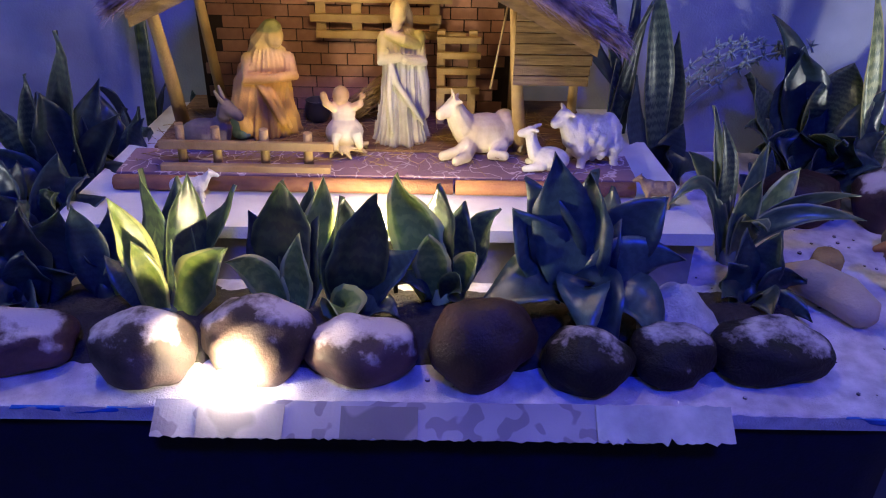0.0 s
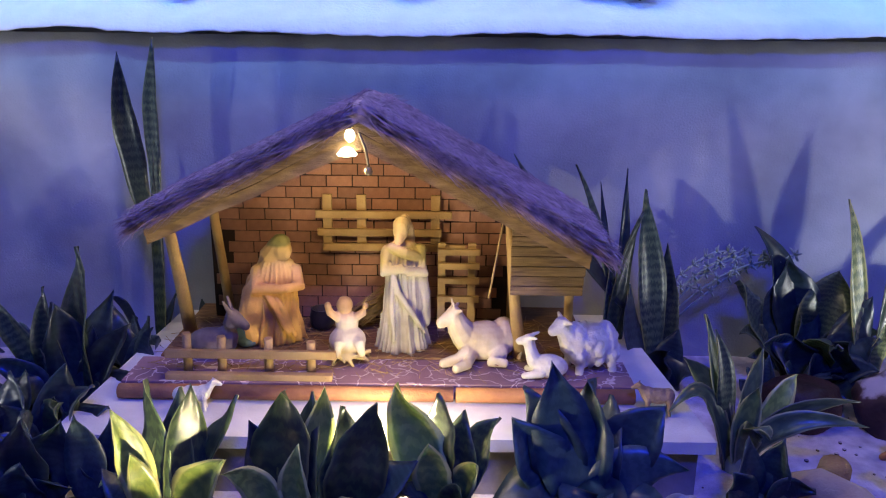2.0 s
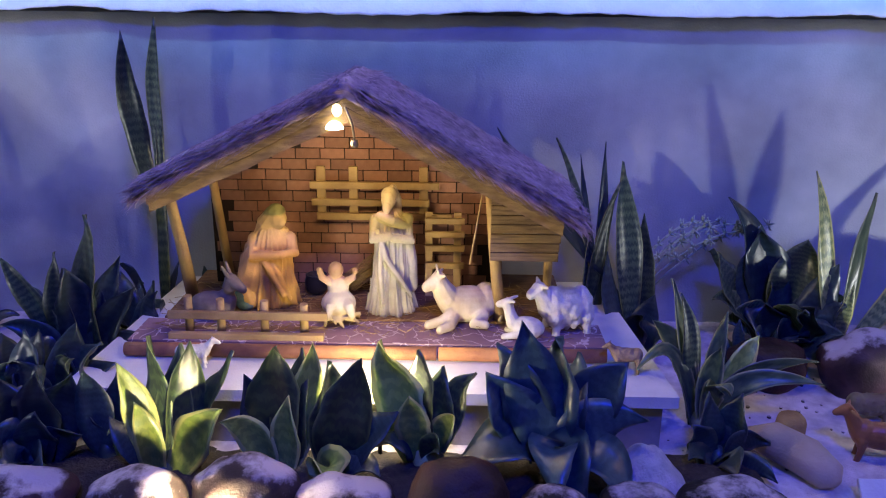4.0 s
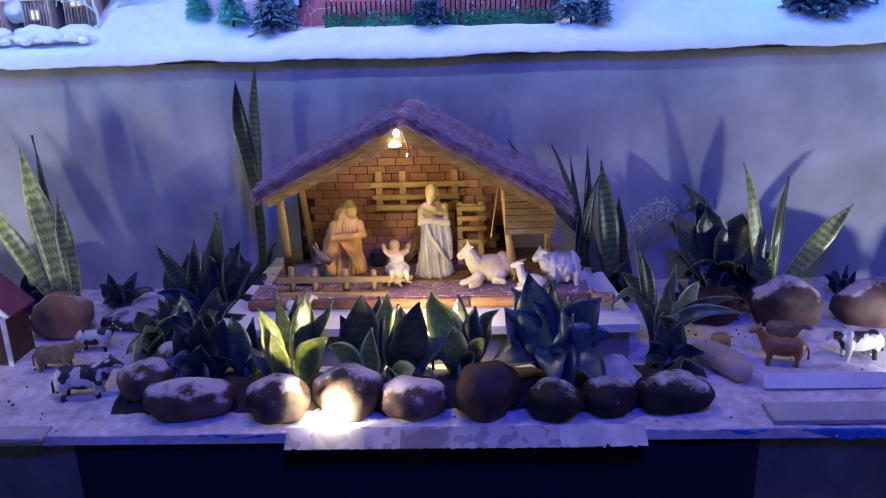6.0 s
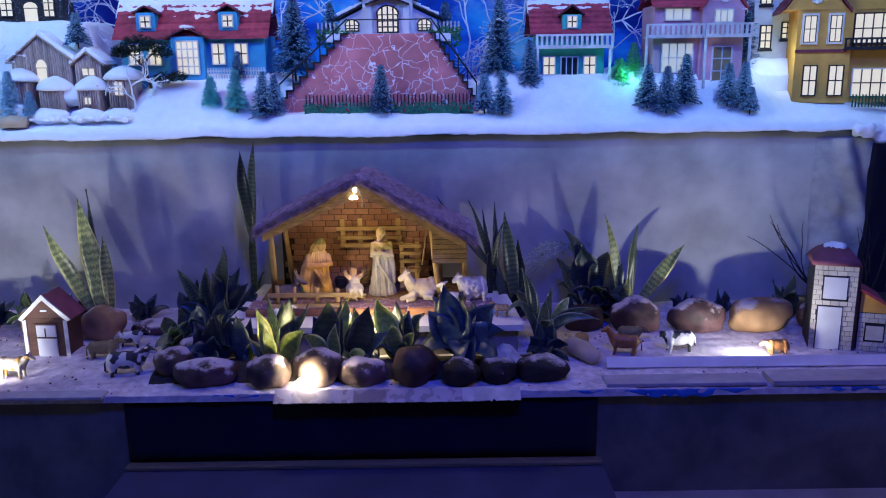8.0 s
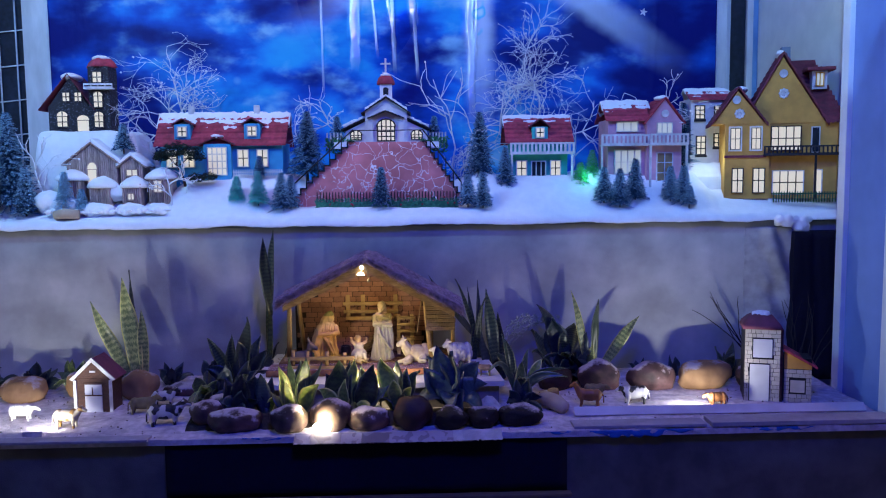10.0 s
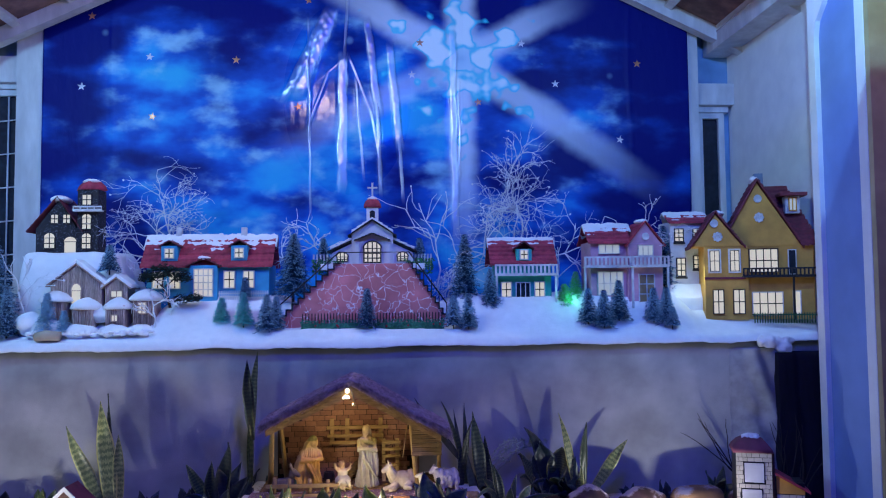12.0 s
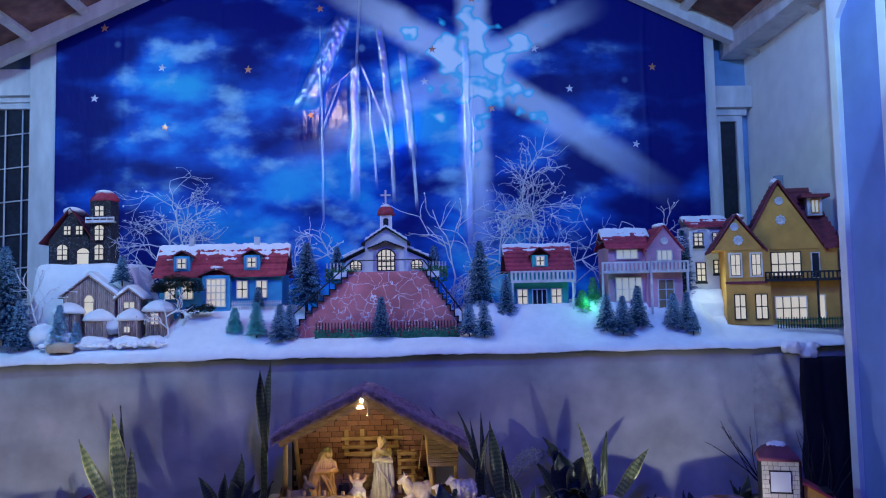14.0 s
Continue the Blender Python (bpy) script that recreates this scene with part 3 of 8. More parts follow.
    for x0, z0, x1, z1, w, amp, crinkle in CREASES:
        slope = (x1 - x0) / (z0 - z1)
        v = math_("ABSOLUTE", math_("SUBTRACT", math_("MULTIPLY_ADD", z, slope, x), x0 + slope * z0), 0)
        v = math_("MULTIPLY_ADD", noise_at(26, 2, (1, 1, 0.3)), w * 0.8, v)
        band = math_("MULTIPLY", smooth(v, w * 1.0, w * 1.45, 1, 0), math_("MULTIPLY", smooth(z, z1 - 0.08, z1 + 0.05), smooth(z, z0 - 0.05, z0 + 0.05, 1, 0)))
        ribbon = band if ribbon is None else math_("MAXIMUM", ribbon, band)
    l.new(math_("MULTIPLY_ADD", ribbon, 0.20, smooth(glint_gloss, 0, 1, 0.45, 0.16)), b.inputs["Roughness"])
    l.new(math_("MULTIPLY_ADD", ribbon, 0.75, smooth(glint_gloss, 0, 1, 0.12, 0.25)), b.inputs["Specular IOR Level"])
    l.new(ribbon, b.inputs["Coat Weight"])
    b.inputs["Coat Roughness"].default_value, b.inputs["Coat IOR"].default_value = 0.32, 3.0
    # fine crinkles
    bp = n.new("ShaderNodeBump")
    bp.inputs["Strength"].default_value, bp.inputs["Distance"].default_value = 0.4, 0.01
    l.new(noise_at(16, 4, (1, 1, 0.35)), bp.inputs["Height"])
    l.new(bp.outputs[0], b.inputs["Normal"])
    return m


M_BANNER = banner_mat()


def banner_y(x, z):
    """Depth of the sheet: seams, and creases that run down from a gathered point."""
    d = 0.010 * noise.noise(Vector((x * 2.2, z * 0.35, 0)))
    for c in (-1.93, -1.22, 1.30, 2.0):
        d -= 0.006 * math.exp(-((x - c - 0.01 * math.sin(z * 5)) / 0.010) ** 2)
    if not -0.95 < x < 0.95 or z < 2.0:
        return d
    for x0, z0, x1, z1, w, amp, crinkle in CREASES:
        t = (z0 - z) / (z0 - z1)
        if not -0.08 < t < 1.12:
            continue
        c = x0 + (x1 - x0) * t + 0.006 * math.sin(z * 13 + x0 * 30) + 0.004 * noise.noise(Vector((z * 22, x0 * 9, 1)))
        q = (x - c) / w
        if abs(q) > 2.6:
            continue
        k = math.exp(-q * q * q * q if w > 0.02 else -q * q) * min(1, (t + 0.08) * 9) * max(0.0, min(1, (1.12 - t) * 6))
        d -= k * amp * (1 + 0.35 * noise.noise(Vector((z * 6, x0 * 7, 5))))
        d += k * crinkle * (0.0045 * noise.noise(Vector((x * 30 + z * 14, z * 22 - x * 9, 9))) + 0.0035 * noise.noise(Vector((x * 22, z * 55, 3))))
    return d


bm = bmesh.new()
nz = 230
xs = [-2.44 + 1.70 * i / 110 for i in range(110)] + [-0.74 + 1.48 * i / 370 for i in range(370)] + [0.74 + 1.73 * i / 110 for i in range(111)]
nx = len(xs) - 1
g = []
for j in range(nz + 1):
    row = []
    for x in xs:
        top = (4.98 if x > 0.05 else 5.08) - 0.49 * abs(x - 0.05)
        z = 1.38 + (top - 0.06 - 1.38) * j / nz
        row.append(bm.verts.new((x, banner_y(x, z), z)))
    g.append(row)
for j in range(nz):
    for i in range(nx):
        bm.faces.new((g[j][i], g[j][i + 1], g[j + 1][i + 1], g[j + 1][i])).smooth = True
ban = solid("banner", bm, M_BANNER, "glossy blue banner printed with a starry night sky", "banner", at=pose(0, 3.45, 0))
sol = ban.modifiers.new("thick", "SOLIDIFY")
sol.thickness, sol.offset = 0.003, -1

M_STARW = mat("pale_star_foil", (0.75, 0.78, 0.9), rough=0.35, bump=0.1)
M_STARG = mat("copper_star_foil", (0.72, 0.32, 0.16), rough=0.35, metal=0.4, bump=0.1)
for sx, sz, q in ((0.031, 4.162, 0), (-0.474, 3.95, 1), (0.373, 3.629, 1), (-1.658, 3.503, 0), (-1.017, 3.485, 1), (-2.156, 3.275, 0), (-1.635, 3.049, 1),
                  (1.158, 3.63, 0), (1.418, 3.314, 0), (2.064, 3.477, 1), (1.916, 2.879, 0), (0.817, 3.167, 1), (0.683, 4.021, 1), (-1.172, 4.056, 0),
                  (-2.086, 3.812, 1), (-0.552, 3.127, 1), (0.31, 3.38, 0)):
    bm = bmesh.new()
    pts = []
    for k in range(10):
        a = math.pi / 2 + k * math.pi / 5 + 0.2 * math.sin(sx * 9)
        r = 0.032 if k % 2 == 0 else 0.013
        pts.append((r * math.cos(a), r * math.sin(a)))
    prism(bm, pts, -0.003, 0.001)
    part("star", bm, M_STARG if q else M_STARW, ban, "copper star" if q else "pale star", at=pose(sx, banner_y(sx, sz) - 0.004, sz))

# ---- stable with its figures ----
M_BRICK = mat("brown_marker_brick", (0.38, 0.195, 0.14), (0.28, 0.135, 0.095), rough=0.75, scale=30, bump=0.3, random_tint=0.22)
M_JOINT = mat("dark_brick_joint", (0.03, 0.016, 0.012), rough=0.9)
M_POLE = mat("pale_peeled_wood", (0.48, 0.33, 0.16), (0.33, 0.21, 0.09), rough=0.65, scale=14, stretch=(1, 1, 1), bump=0.4, random_tint=0.15)
M_BARGE = mat("dark_yellow_gable_board", (0.38, 0.25, 0.11), (0.20, 0.12, 0.05), rough=0.75, scale=22, stretch=(1, 3, 3), bump=0.4)
M_PLANK = mat("weathered_plank", (0.33, 0.22, 0.11), (0.16, 0.10, 0.05), rough=0.8, scale=26, stretch=(0.6, 6, 7), bump=0.6, random_tint=0.2)
M_THATCH = mat("dry_dusty_thatch", (0.56, 0.43, 0.47), (0.20, 0.15, 0.18), rough=0.9, scale=40, stretch=(1, 1, 1), bump=0.5, random_tint=0.1)
M_STRAW = mat("yellow_straw", (0.45, 0.3, 0.12), (0.27, 0.17, 0.06), rough=0.8, scale=50)
M_HAYFLOOR = mat("hay_strewn_boards", (0.34, 0.19, 0.075), (0.18, 0.09, 0.035), rough=0.9, scale=55, bump=0.8, stretch=(0.5, 2, 1), stain=0.4)
M_TILE = crack_mat("purple_crackled_tile", (0.36, 0.22, 0.25), (0.27, 0.15, 0.19), (0.6, 0.48, 0.5), scale=19, width=0.035)
M_TERRA = mat("orange_clay_edging", (0.48, 0.22, 0.10), (0.34, 0.14, 0.07), rough=0.75, scale=25, bump=0.4)
M_SLAB = mat("white_foam_slab", (0.72, 0.70, 0.70), (0.64, 0.62, 0.63), rough=0.8, scale=20, bump=0.25, stain=0.12)
M_SLABSIDE = mat("grey_slab_face", (0.3, 0.27, 0.28), (0.23, 0.21, 0.22), rough=0.85)

bm = bmesh.new()
prism(bm, [(-0.68, 1.49), (0.655, 1.49), (0.60, 2.21), (-0.64, 2.21)], 0.595, 0.622)
for v in bm.verts:
    v.co = Vector((v.co.x, v.co.z, v.co.y))
slab = solid("display_slab", bm, M_SLAB, "white foam slab under the stable on the ledge", "slab")
part("slab_base", new_box(-0.655, 0.63, 1.52, 2.2, 0.47, 0.594), M_SLABSIDE, slab, "dull grey supporting block")

stable = thing("stable", "wooden nativity stable with thatched roof and brick back", "stable")
RX, RZ = -0.062, 1.245


def stable_roof(x):
    return RZ - (0.494 * (RX - x) if x < RX else 0.552 * (x - RX))


part("floor_board", new_box(-0.56, 0.46, 1.80, 2.16, 0.622, 0.662, bevel=0.003), M_HAYFLOOR, stable, "hay-strewn brown floor boards")
part("tile_strip", new_box(-0.60, 0.53, 1.665, 1.798, 0.622, 0.658, bevel=0.002), M_TILE, stable, "purple tiles with pale cracks")
for x0, x1 in ((-0.60, -0.40), (-0.395, 0.13), (0.135, 0.525)):
    bm = bmesh.new()
    tube(bm, [(x0, 1.652, 0.64), (x0 + (x1 - x0) * 0.5, 1.650, 0.641), (x1, 1.653, 0.64)], 0.0165, 10)
    part("edging_rod", bm, M_TERRA, stable, "orange clay edging rod")
# back wall board and its bricks
bm = bmesh.new()
prism(bm, [(-0.50, 0.66), (0.30, 0.66), (0.30, stable_roof(0.30) - 0.045), (RX, RZ - 0.045), (-0.50, stable_roof(-0.50) - 0.045)], 2.06, 2.075)
back = part("back_wall", bm, M_JOINT, stable, "dark backing board of the stable")
# roof boards
for s, xe in ((-1, -0.50), (1, 0.405)):
    bm = bmesh.new()
    a = [(RX, RZ - 0.03), (xe, stable_roof(xe) - 0.03), (xe, stable_roof(xe) - 0.012), (RX, RZ - 0.012)]
    prism(bm, a, 1.615, 2.07)
    part("roof_board", bm, M_PLANK, stable, "brown board under the thatch")
    bm = bmesh.new()
    a = [(RX, RZ - 0.064), (xe, stable_roof(xe) - 0.050), (xe, stable_roof(xe) - 0.031), (RX, RZ - 0.031)]
    prism(bm, a, 1.625, 1.64)
    bmesh.ops.subdivide_edges(bm, edges=bm.edges[:], cuts=5, use_grid_fill=True)
    wobble(bm, 0.004, 18)
    part("bargeboard", bm, M_BARGE, stable, "dark yellow gable board")
    bm = bmesh.new()
    tube(bm, [(RX, 2.03, RZ - 0.06), (xe, 2.03, stable_roof(xe) - 0.055)], 0.02, 8)
    part("rear_pole", bm, M_POLE, stable)
    # thatch: a rough bed and loose strands
    bm = bmesh.new()
    n1, n2 = 34, 30
    top, low = [], []
    x_out = -0.530 if s < 0 else 0.452
    for j in range(n2 + 1):
        ry, rl = [], []
        for i in range(n1 + 1):
            u = i / n1
            x = RX + (x_out - RX) * u
            y = 1.602 + 0.36 * j / n2
            sag = 0.010 * noise.noise(Vector((x * 14, y * 14, 2))) + 0.006 * noise.noise(Vector((x * 60, y * 25, 5)))
            e = 0.014 * noise.noise(Vector((x * 40, y * 40, 8))) if i == n1 else 0
            ry.append(bm.verts.new((x + e, y, stable_roof(x) + 0.024 + sag)))
            rl.append(bm.verts.new((x + e, y, stable_roof(x) - 0.010)))
        top.append(ry)
        low.append(rl)
    for j in range(n2):
        for i in range(n1):
            bm.faces.new((top[j][i], top[j][i + 1], top[j + 1][i + 1], top[j + 1][i])).smooth = True
    for i in range(n1):
        bm.faces.new((low[0][i], low[0][i + 1], top[0][i + 1], top[0][i]))
        bm.faces.new((low[n2][i], low[n2][i + 1], top[n2][i + 1], top[n2][i]))
    for j in range(n2):
        bm.faces.new((low[j][n1], low[j + 1][n1], top[j + 1][n1], top[j][n1]))
    part("thatch", bm, M_THATCH, stable, "dusty brown thatch")
    bm = bmesh.new()
    rnd = random.Random(11 + s)
    for k in range(3900):
        u = rnd.random() ** 0.8
        x = RX + (x_out - RX) * u * 0.98
        y = 1.60 + 0.37 * rnd.random() if k % 3 else 1.597 + 0.02 * rnd.random()
        ln = rnd.uniform(0.035, 0.12)
        dx = s * ln * rnd.uniform(0.5, 1.0)
        dy = ln * rnd.uniform(-0.55, 0.4)
        z0 = stable_roof(x) + (0.024 if k % 3 else rnd.uniform(-0.008, 0.024)) + rnd.uniform(-0.006, 0.014)
        x1 = x + dx
        if abs(x1 - RX) > abs(x_out - RX) + 0.02:
            x1 = x_out + s * 0.02 * rnd.random()
        p0, p1 = Vector((x, y, z0)), Vector((x1, y + dy, stable_roof(x1) + (0.022 if k % 3 else rnd.uniform(-0.018, 0.02)) + rnd.uniform(-0.016, 0.020) + (0.03 * rnd.random() if k % 9 == 0 else 0)))
        w = (p1 - p0).cross(Vector((0, 0, 1))).normalized() * rnd.uniform(0.0011, 0.0021) * (2.2 if k % 6 == 0 else 1)
        up = Vector((0, 0, 0.0014))
        vs = [bm.verts.new(q) for q in (p0 - w, p0 + w, p0 + up, p1)]
        for f in ((0, 1, 3), (1, 2, 3), (2, 0, 3)):
            bm.faces.new([vs[q] for q in f])
    tagged(part("loose_thatch", bm, M_THATCH, stable, "loose thatch strands"), kind="stuff")
# ridge tuft
bm = bmesh.new()
rnd = random.Random(5)
for k in range(500):
    y = 1.60 + 0.37 * rnd.random()
    p0 = Vector((RX + rnd.uniform(-0.05, 0.05), y, RZ + rnd.uniform(-0.01, 0.016)))
    p1 = p0 + Vector((rnd.uniform(-0.07, 0.07), rnd.uniform(-0.04, 0.04), rnd.uniform(-0.016, 0.012)))
    w = Vector((0, 0.0011, 0))
    vs = [bm.verts.new(q) for q in (p0 - w, p0 + w, p0 + Vector((0, 0, 0.0014)), p1)]
    for f in ((0, 1, 3), (1, 2, 3), (2, 0, 3)):
        bm.faces.new([vs[q] for q in f])
tagged(part("ridge_straw", bm, M_THATCH, stable, "loose ridge strands"), kind="stuff")


def pole(pts, r, nm, lab="", m=None, parent=None, sides=8):
    bm = bmesh.new()
    tube(bm, pts, r, sides)
    return part(nm, bm, m or M_POLE, parent, lab)


pole([(-0.472, 1.675, 1.008), (-0.492, 1.78, 0.86), (-0.515, 1.90, 0.66)], [0.012, 0.014, 0.017], "post", "crooked peeled post", parent=stable)
pole([(-0.475, 2.0, 0.99), (-0.44, 2.0, 0.662)], [0.012, 0.013], "post", parent=stable)
pole([(0.245, 1.74, 1.03), (0.262, 1.765, 0.86), (0.288, 1.81, 0.66)], [0.009, 0.012, 0.017], "post", parent=stable)
pole([(0.405, 1.86, 0.95), (0.405, 1.86, 0.662)], 0.011, "post", parent=stable)
pole([(0.285, 2.03, 1.0), (0.285, 2.03, 0.662)], 0.014, "post", parent=stable)
rnd = random.Random(3)
for k in range(8):
    z0 = 0.846 + k * 0.0225
    xr = 0.415 if z0 < stable_roof(0.415) - 0.06 else max(0.27, RX + (RZ - 0.055 - z0) / 0.55)
    bm = new_box(0.252, xr + rnd.uniform(-0.006, 0.004), 1.722 + rnd.uniform(0, 0.003), 1.731, z0, z0 + 0.021, bevel=0.0015)
    part("plank", bm, M_PLANK, stable)
pole([(0.235, 1.70, 1.045), (0.205, 1.72, 0.84)], 0.0025, "wire", "thin hanging stick", parent=stable, sides=5)
# lattices before the back wall
for xx in (-0.193, -0.106, 0.083):
    part("lattice_upright", new_box(xx - 0.012, xx + 0.012, 2.036, 2.046, 0.862, 1.002, bevel=0.002), M_POLE, stable)
for zz, x0, x1 in ((0.952, -0.222, 0.125), (0.905, -0.218, 0.10), (0.866, -0.205, 0.16)):
    part("lattice_rail", new_box(x0, x1, 2.024, 2.035, zz - 0.009, zz + 0.010, bevel=0.002), M_POLE, stable)
for xx in (0.10, 0.176):
    part("rack_upright", new_box(xx - 0.010, xx + 0.010, 1.972, 1.984, 0.66, 0.895, bevel=0.002), M_POLE, stable)
for zz in (0.875, 0.838, 0.80, 0.752):
    part("rack_rail", new_box(0.09, 0.195, 1.958, 1.97, zz - 0.008, zz + 0.008, bevel=0.002), M_POLE, stable)
# back wall bricks, one shared mesh, each a piece of its own
BW, BH = 0.066, 0.0295
brick_me = mesh_of("brick", new_box(-BW / 2 + 0.0014, BW / 2 - 0.0014, -0.004, 0.001, 0.0012, BH - 0.0012, bevel=0.0008), M_BRICK)
for r in range(19):
    z = 0.664 + r * BH
    for c in range(-1, 15):
        x = -0.50 + (c + (0.5 if r % 2 else 0.0)) * BW + 0.012 * math.sin(r * 2.3)
        if x - BW / 2 < -0.498 or x + BW / 2 > 0.298 or z + BH > min(stable_roof(x - BW / 2), stable_roof(x + BW / 2)) - 0.045:
            continue
        ob = new("brick", brick_me)
        ob.parent = back
        ob.location = (x, 2.059, z)
        ob.rotation_euler = (0, radians(rnd.uniform(-0.8, 0.8)), 0)

# fence before the stable
fence = thing("fence", "low rustic fence of peeled poles before the stable", "fence", pose(-0.045, 0, 0))
for xx, top in ((-0.422, 0.752), (-0.345, 0.745), (-0.24, 0.742), (-0.145, 0.735)):
    pole([(xx, 1.715, 0.657), (xx + 0.002, 1.713, top)], [0.0105, 0.010], "post", parent=fence)
part("rail", new_box(-0.465, -0.085, 1.690, 1.702, 0.700, 0.720, bevel=0.003), M_POLE, fence)
part("rail", new_box(-0.46, -0.092, 1.670, 1.690, 0.657, 0.672, bevel=0.003), M_POLE, fence)

# the bulbs under the ridge
M_BULB = glow_mat("lit_bulb", (1.0, 0.9, 0.65), 8)
M_BRASS = mat("dull_metal_socket", (0.3, 0.25, 0.18), rough=0.4, metal=0.8)
lampfix = thing("pendant_lamp", "small lit bulbs hanging under the stable ridge", "lamp")
bm = bmesh.new()
ball(bm, (-0.08, 1.612, 1.208), (0.010, 0.010, 0.013))
part("bulb", bm, M_BULB, lampfix, "glowing warm bulb")
bm = bmesh.new()
lathe(bm, [(0.004, 0.014), (0.012, 0.010), (0.02, 0.0), (0.018, -0.003)], 14, (-0.086, 1.612, 1.172))
part("bulb_shade", bm, M_BULB, lampfix, "glowing bulb cap")
bm = bmesh.new()
tube(bm, [(-0.08, 1.612, 1.22), (-0.07, 1.618, 1.232), (-0.05, 1.618, 1.18), (-0.045, 1.618, 1.145)], 0.003, 6)
part("wire", bm, M_BRASS, lampfix, "thin lamp wire")
bm = bmesh.new()
lathe(bm, [(0.006, 0.0), (0.008, 0.006), (0.006, 0.016)], 10, (-0.045, 1.618, 1.13))
part("socket", bm, M_BRASS, lampfix, "dull metal socket")


# ---- figures ----
def figure(name, bm, m, label, category, at, voxel=0.004, smooth_times=2, group=""):
    ob = solid(name, bm, m, label, category, at, group)
    r = ob.modifiers.new("fuse", "REMESH")
    r.mode, r.voxel_size, r.use_smooth_shade = "VOXEL", voxel, True
    if smooth_times:
        q = ob.modifiers.new("soften", "SMOOTH")
        q.factor, q.iterations = 0.5, smooth_times
    return ob


def robe(bm, profile, folds=9, depth=0.10, sides=72, squash=0.8, lean=(0, 0), seed=0.0):
    """A draped garment: rings whose outline is broken into folds that deepen towards the hem."""
    rings = []
    h = profile[-1][1]
    for r, z in profile:
        k = 1 - z / h
        ring = []
        for s in range(sides):
            a = 2 * math.pi * s / sides
            q = r * (1 + depth * (0.3 + 0.7 * k) * math.sin(folds * a + seed + 3 * z / h + 1.6 * math.sin(2 * a + seed)) * (0.55 + 0.45 * math.sin(3 * a + seed * 2)) + 0.4 * depth * math.sin((folds * 2 + 1) * a + seed * 2 + 2 * z / h))
            ring.append(bm.verts.new((q * math.cos(a) + lean[0] * z, squash * q * math.sin(a) + lean[1] * z, z)))
        rings.append(ring)
    for a, b in zip(rings, rings[1:]):
        for s in range(sides):
            bm.faces.new((a[s], a[(s + 1) % sides], b[(s + 1) % sides], b[s]))
    bm.faces.new(rings[0])
    bm.faces.new(rings[-1])


def limb(bm, pts, radii):
    tube(bm, pts, radii, 10)
    for p, r in ((pts[0], radii[0]), (pts[-1], radii[-1])):
        ball(bm, p, r, seg=8)


# robe colour runs darker over the lowest few centimetres
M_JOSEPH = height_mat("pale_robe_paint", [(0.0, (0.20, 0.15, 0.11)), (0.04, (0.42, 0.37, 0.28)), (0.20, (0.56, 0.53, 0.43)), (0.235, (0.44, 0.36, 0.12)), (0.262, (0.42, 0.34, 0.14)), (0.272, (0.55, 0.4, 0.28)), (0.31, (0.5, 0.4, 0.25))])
bm = bmesh.new()
robe(bm, [(0.058, 0), (0.052, 0.03), (0.043, 0.10), (0.040, 0.16), (0.042, 0.21), (0.034, 0.245), (0.016, 0.262)], 12, 0.27)
ball(bm, (-0.008, -0.012, 0.285), (0.0185, 0.02, 0.024))
ball(bm, (-0.004, -0.002, 0.295), (0.021, 0.021, 0.02))
limb(bm, [(-0.038, -0.008, 0.235), (-0.046, -0.03, 0.195), (-0.012, -0.046, 0.205)], [0.017, 0.016, 0.011])
limb(bm, [(0.038, -0.008, 0.235), (0.042, -0.03, 0.19), (0.0, -0.046, 0.20)], [0.017, 0.016, 0.011])
limb(bm, [(0.028, -0.022, 0.225), (0.0, -0.036, 0.238), (-0.03, -0.02, 0.248)], [0.012, 0.012, 0.012])
limb(bm, [(0.03, -0.01, 0.22), (0.05, 0.0, 0.13), (0.055, 0.0, 0.06)], [0.018, 0.016, 0.012])
ball(bm, (-0.014, -0.026, 0.270), (0.011, 0.010, 0.016))
limb(bm, [(0.006, 0.012, 0.305), (0.016, 0.014, 0.28), (0.014, 0.012, 0.255)], [0.012, 0.013, 0.016])
limb(bm, [(-0.036, -0.036, 0.215), (-0.02, -0.044, 0.15), (0.02, -0.046, 0.09), (0.045, -0.036, 0.05)], [0.006, 0.008, 0.007, 0.004])
limb(bm, [(-0.03, -0.04, 0.195), (-0.036, -0.046, 0.12), (-0.03, -0.05, 0.04)], [0.006, 0.007, 0.005])
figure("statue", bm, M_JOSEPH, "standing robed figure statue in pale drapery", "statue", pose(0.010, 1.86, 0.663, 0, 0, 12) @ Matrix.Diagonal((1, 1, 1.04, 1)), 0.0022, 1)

# ochre deepens towards the foot of the robe
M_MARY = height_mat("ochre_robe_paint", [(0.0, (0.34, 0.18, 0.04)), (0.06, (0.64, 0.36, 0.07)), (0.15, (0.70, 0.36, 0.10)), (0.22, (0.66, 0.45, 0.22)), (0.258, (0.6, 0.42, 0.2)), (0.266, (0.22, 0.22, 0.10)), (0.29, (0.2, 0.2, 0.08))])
bm = bmesh.new()
robe(bm, [(0.060, 0), (0.056, 0.03), (0.046, 0.09), (0.046, 0.13), (0.046, 0.17), (0.034, 0.205), (0.017, 0.222)], 12, 0.27, lean=(0.05, -0.05), seed=1.0)
ball(bm, (0.026, -0.026, 0.236), (0.021, 0.022, 0.026))
limb(bm, [(0.022, -0.016, 0.250), (0.002, -0.004, 0.215), (-0.028, 0.008, 0.15), (-0.046, 0.01, 0.08)], [0.0235, 0.030, 0.032, 0.028])
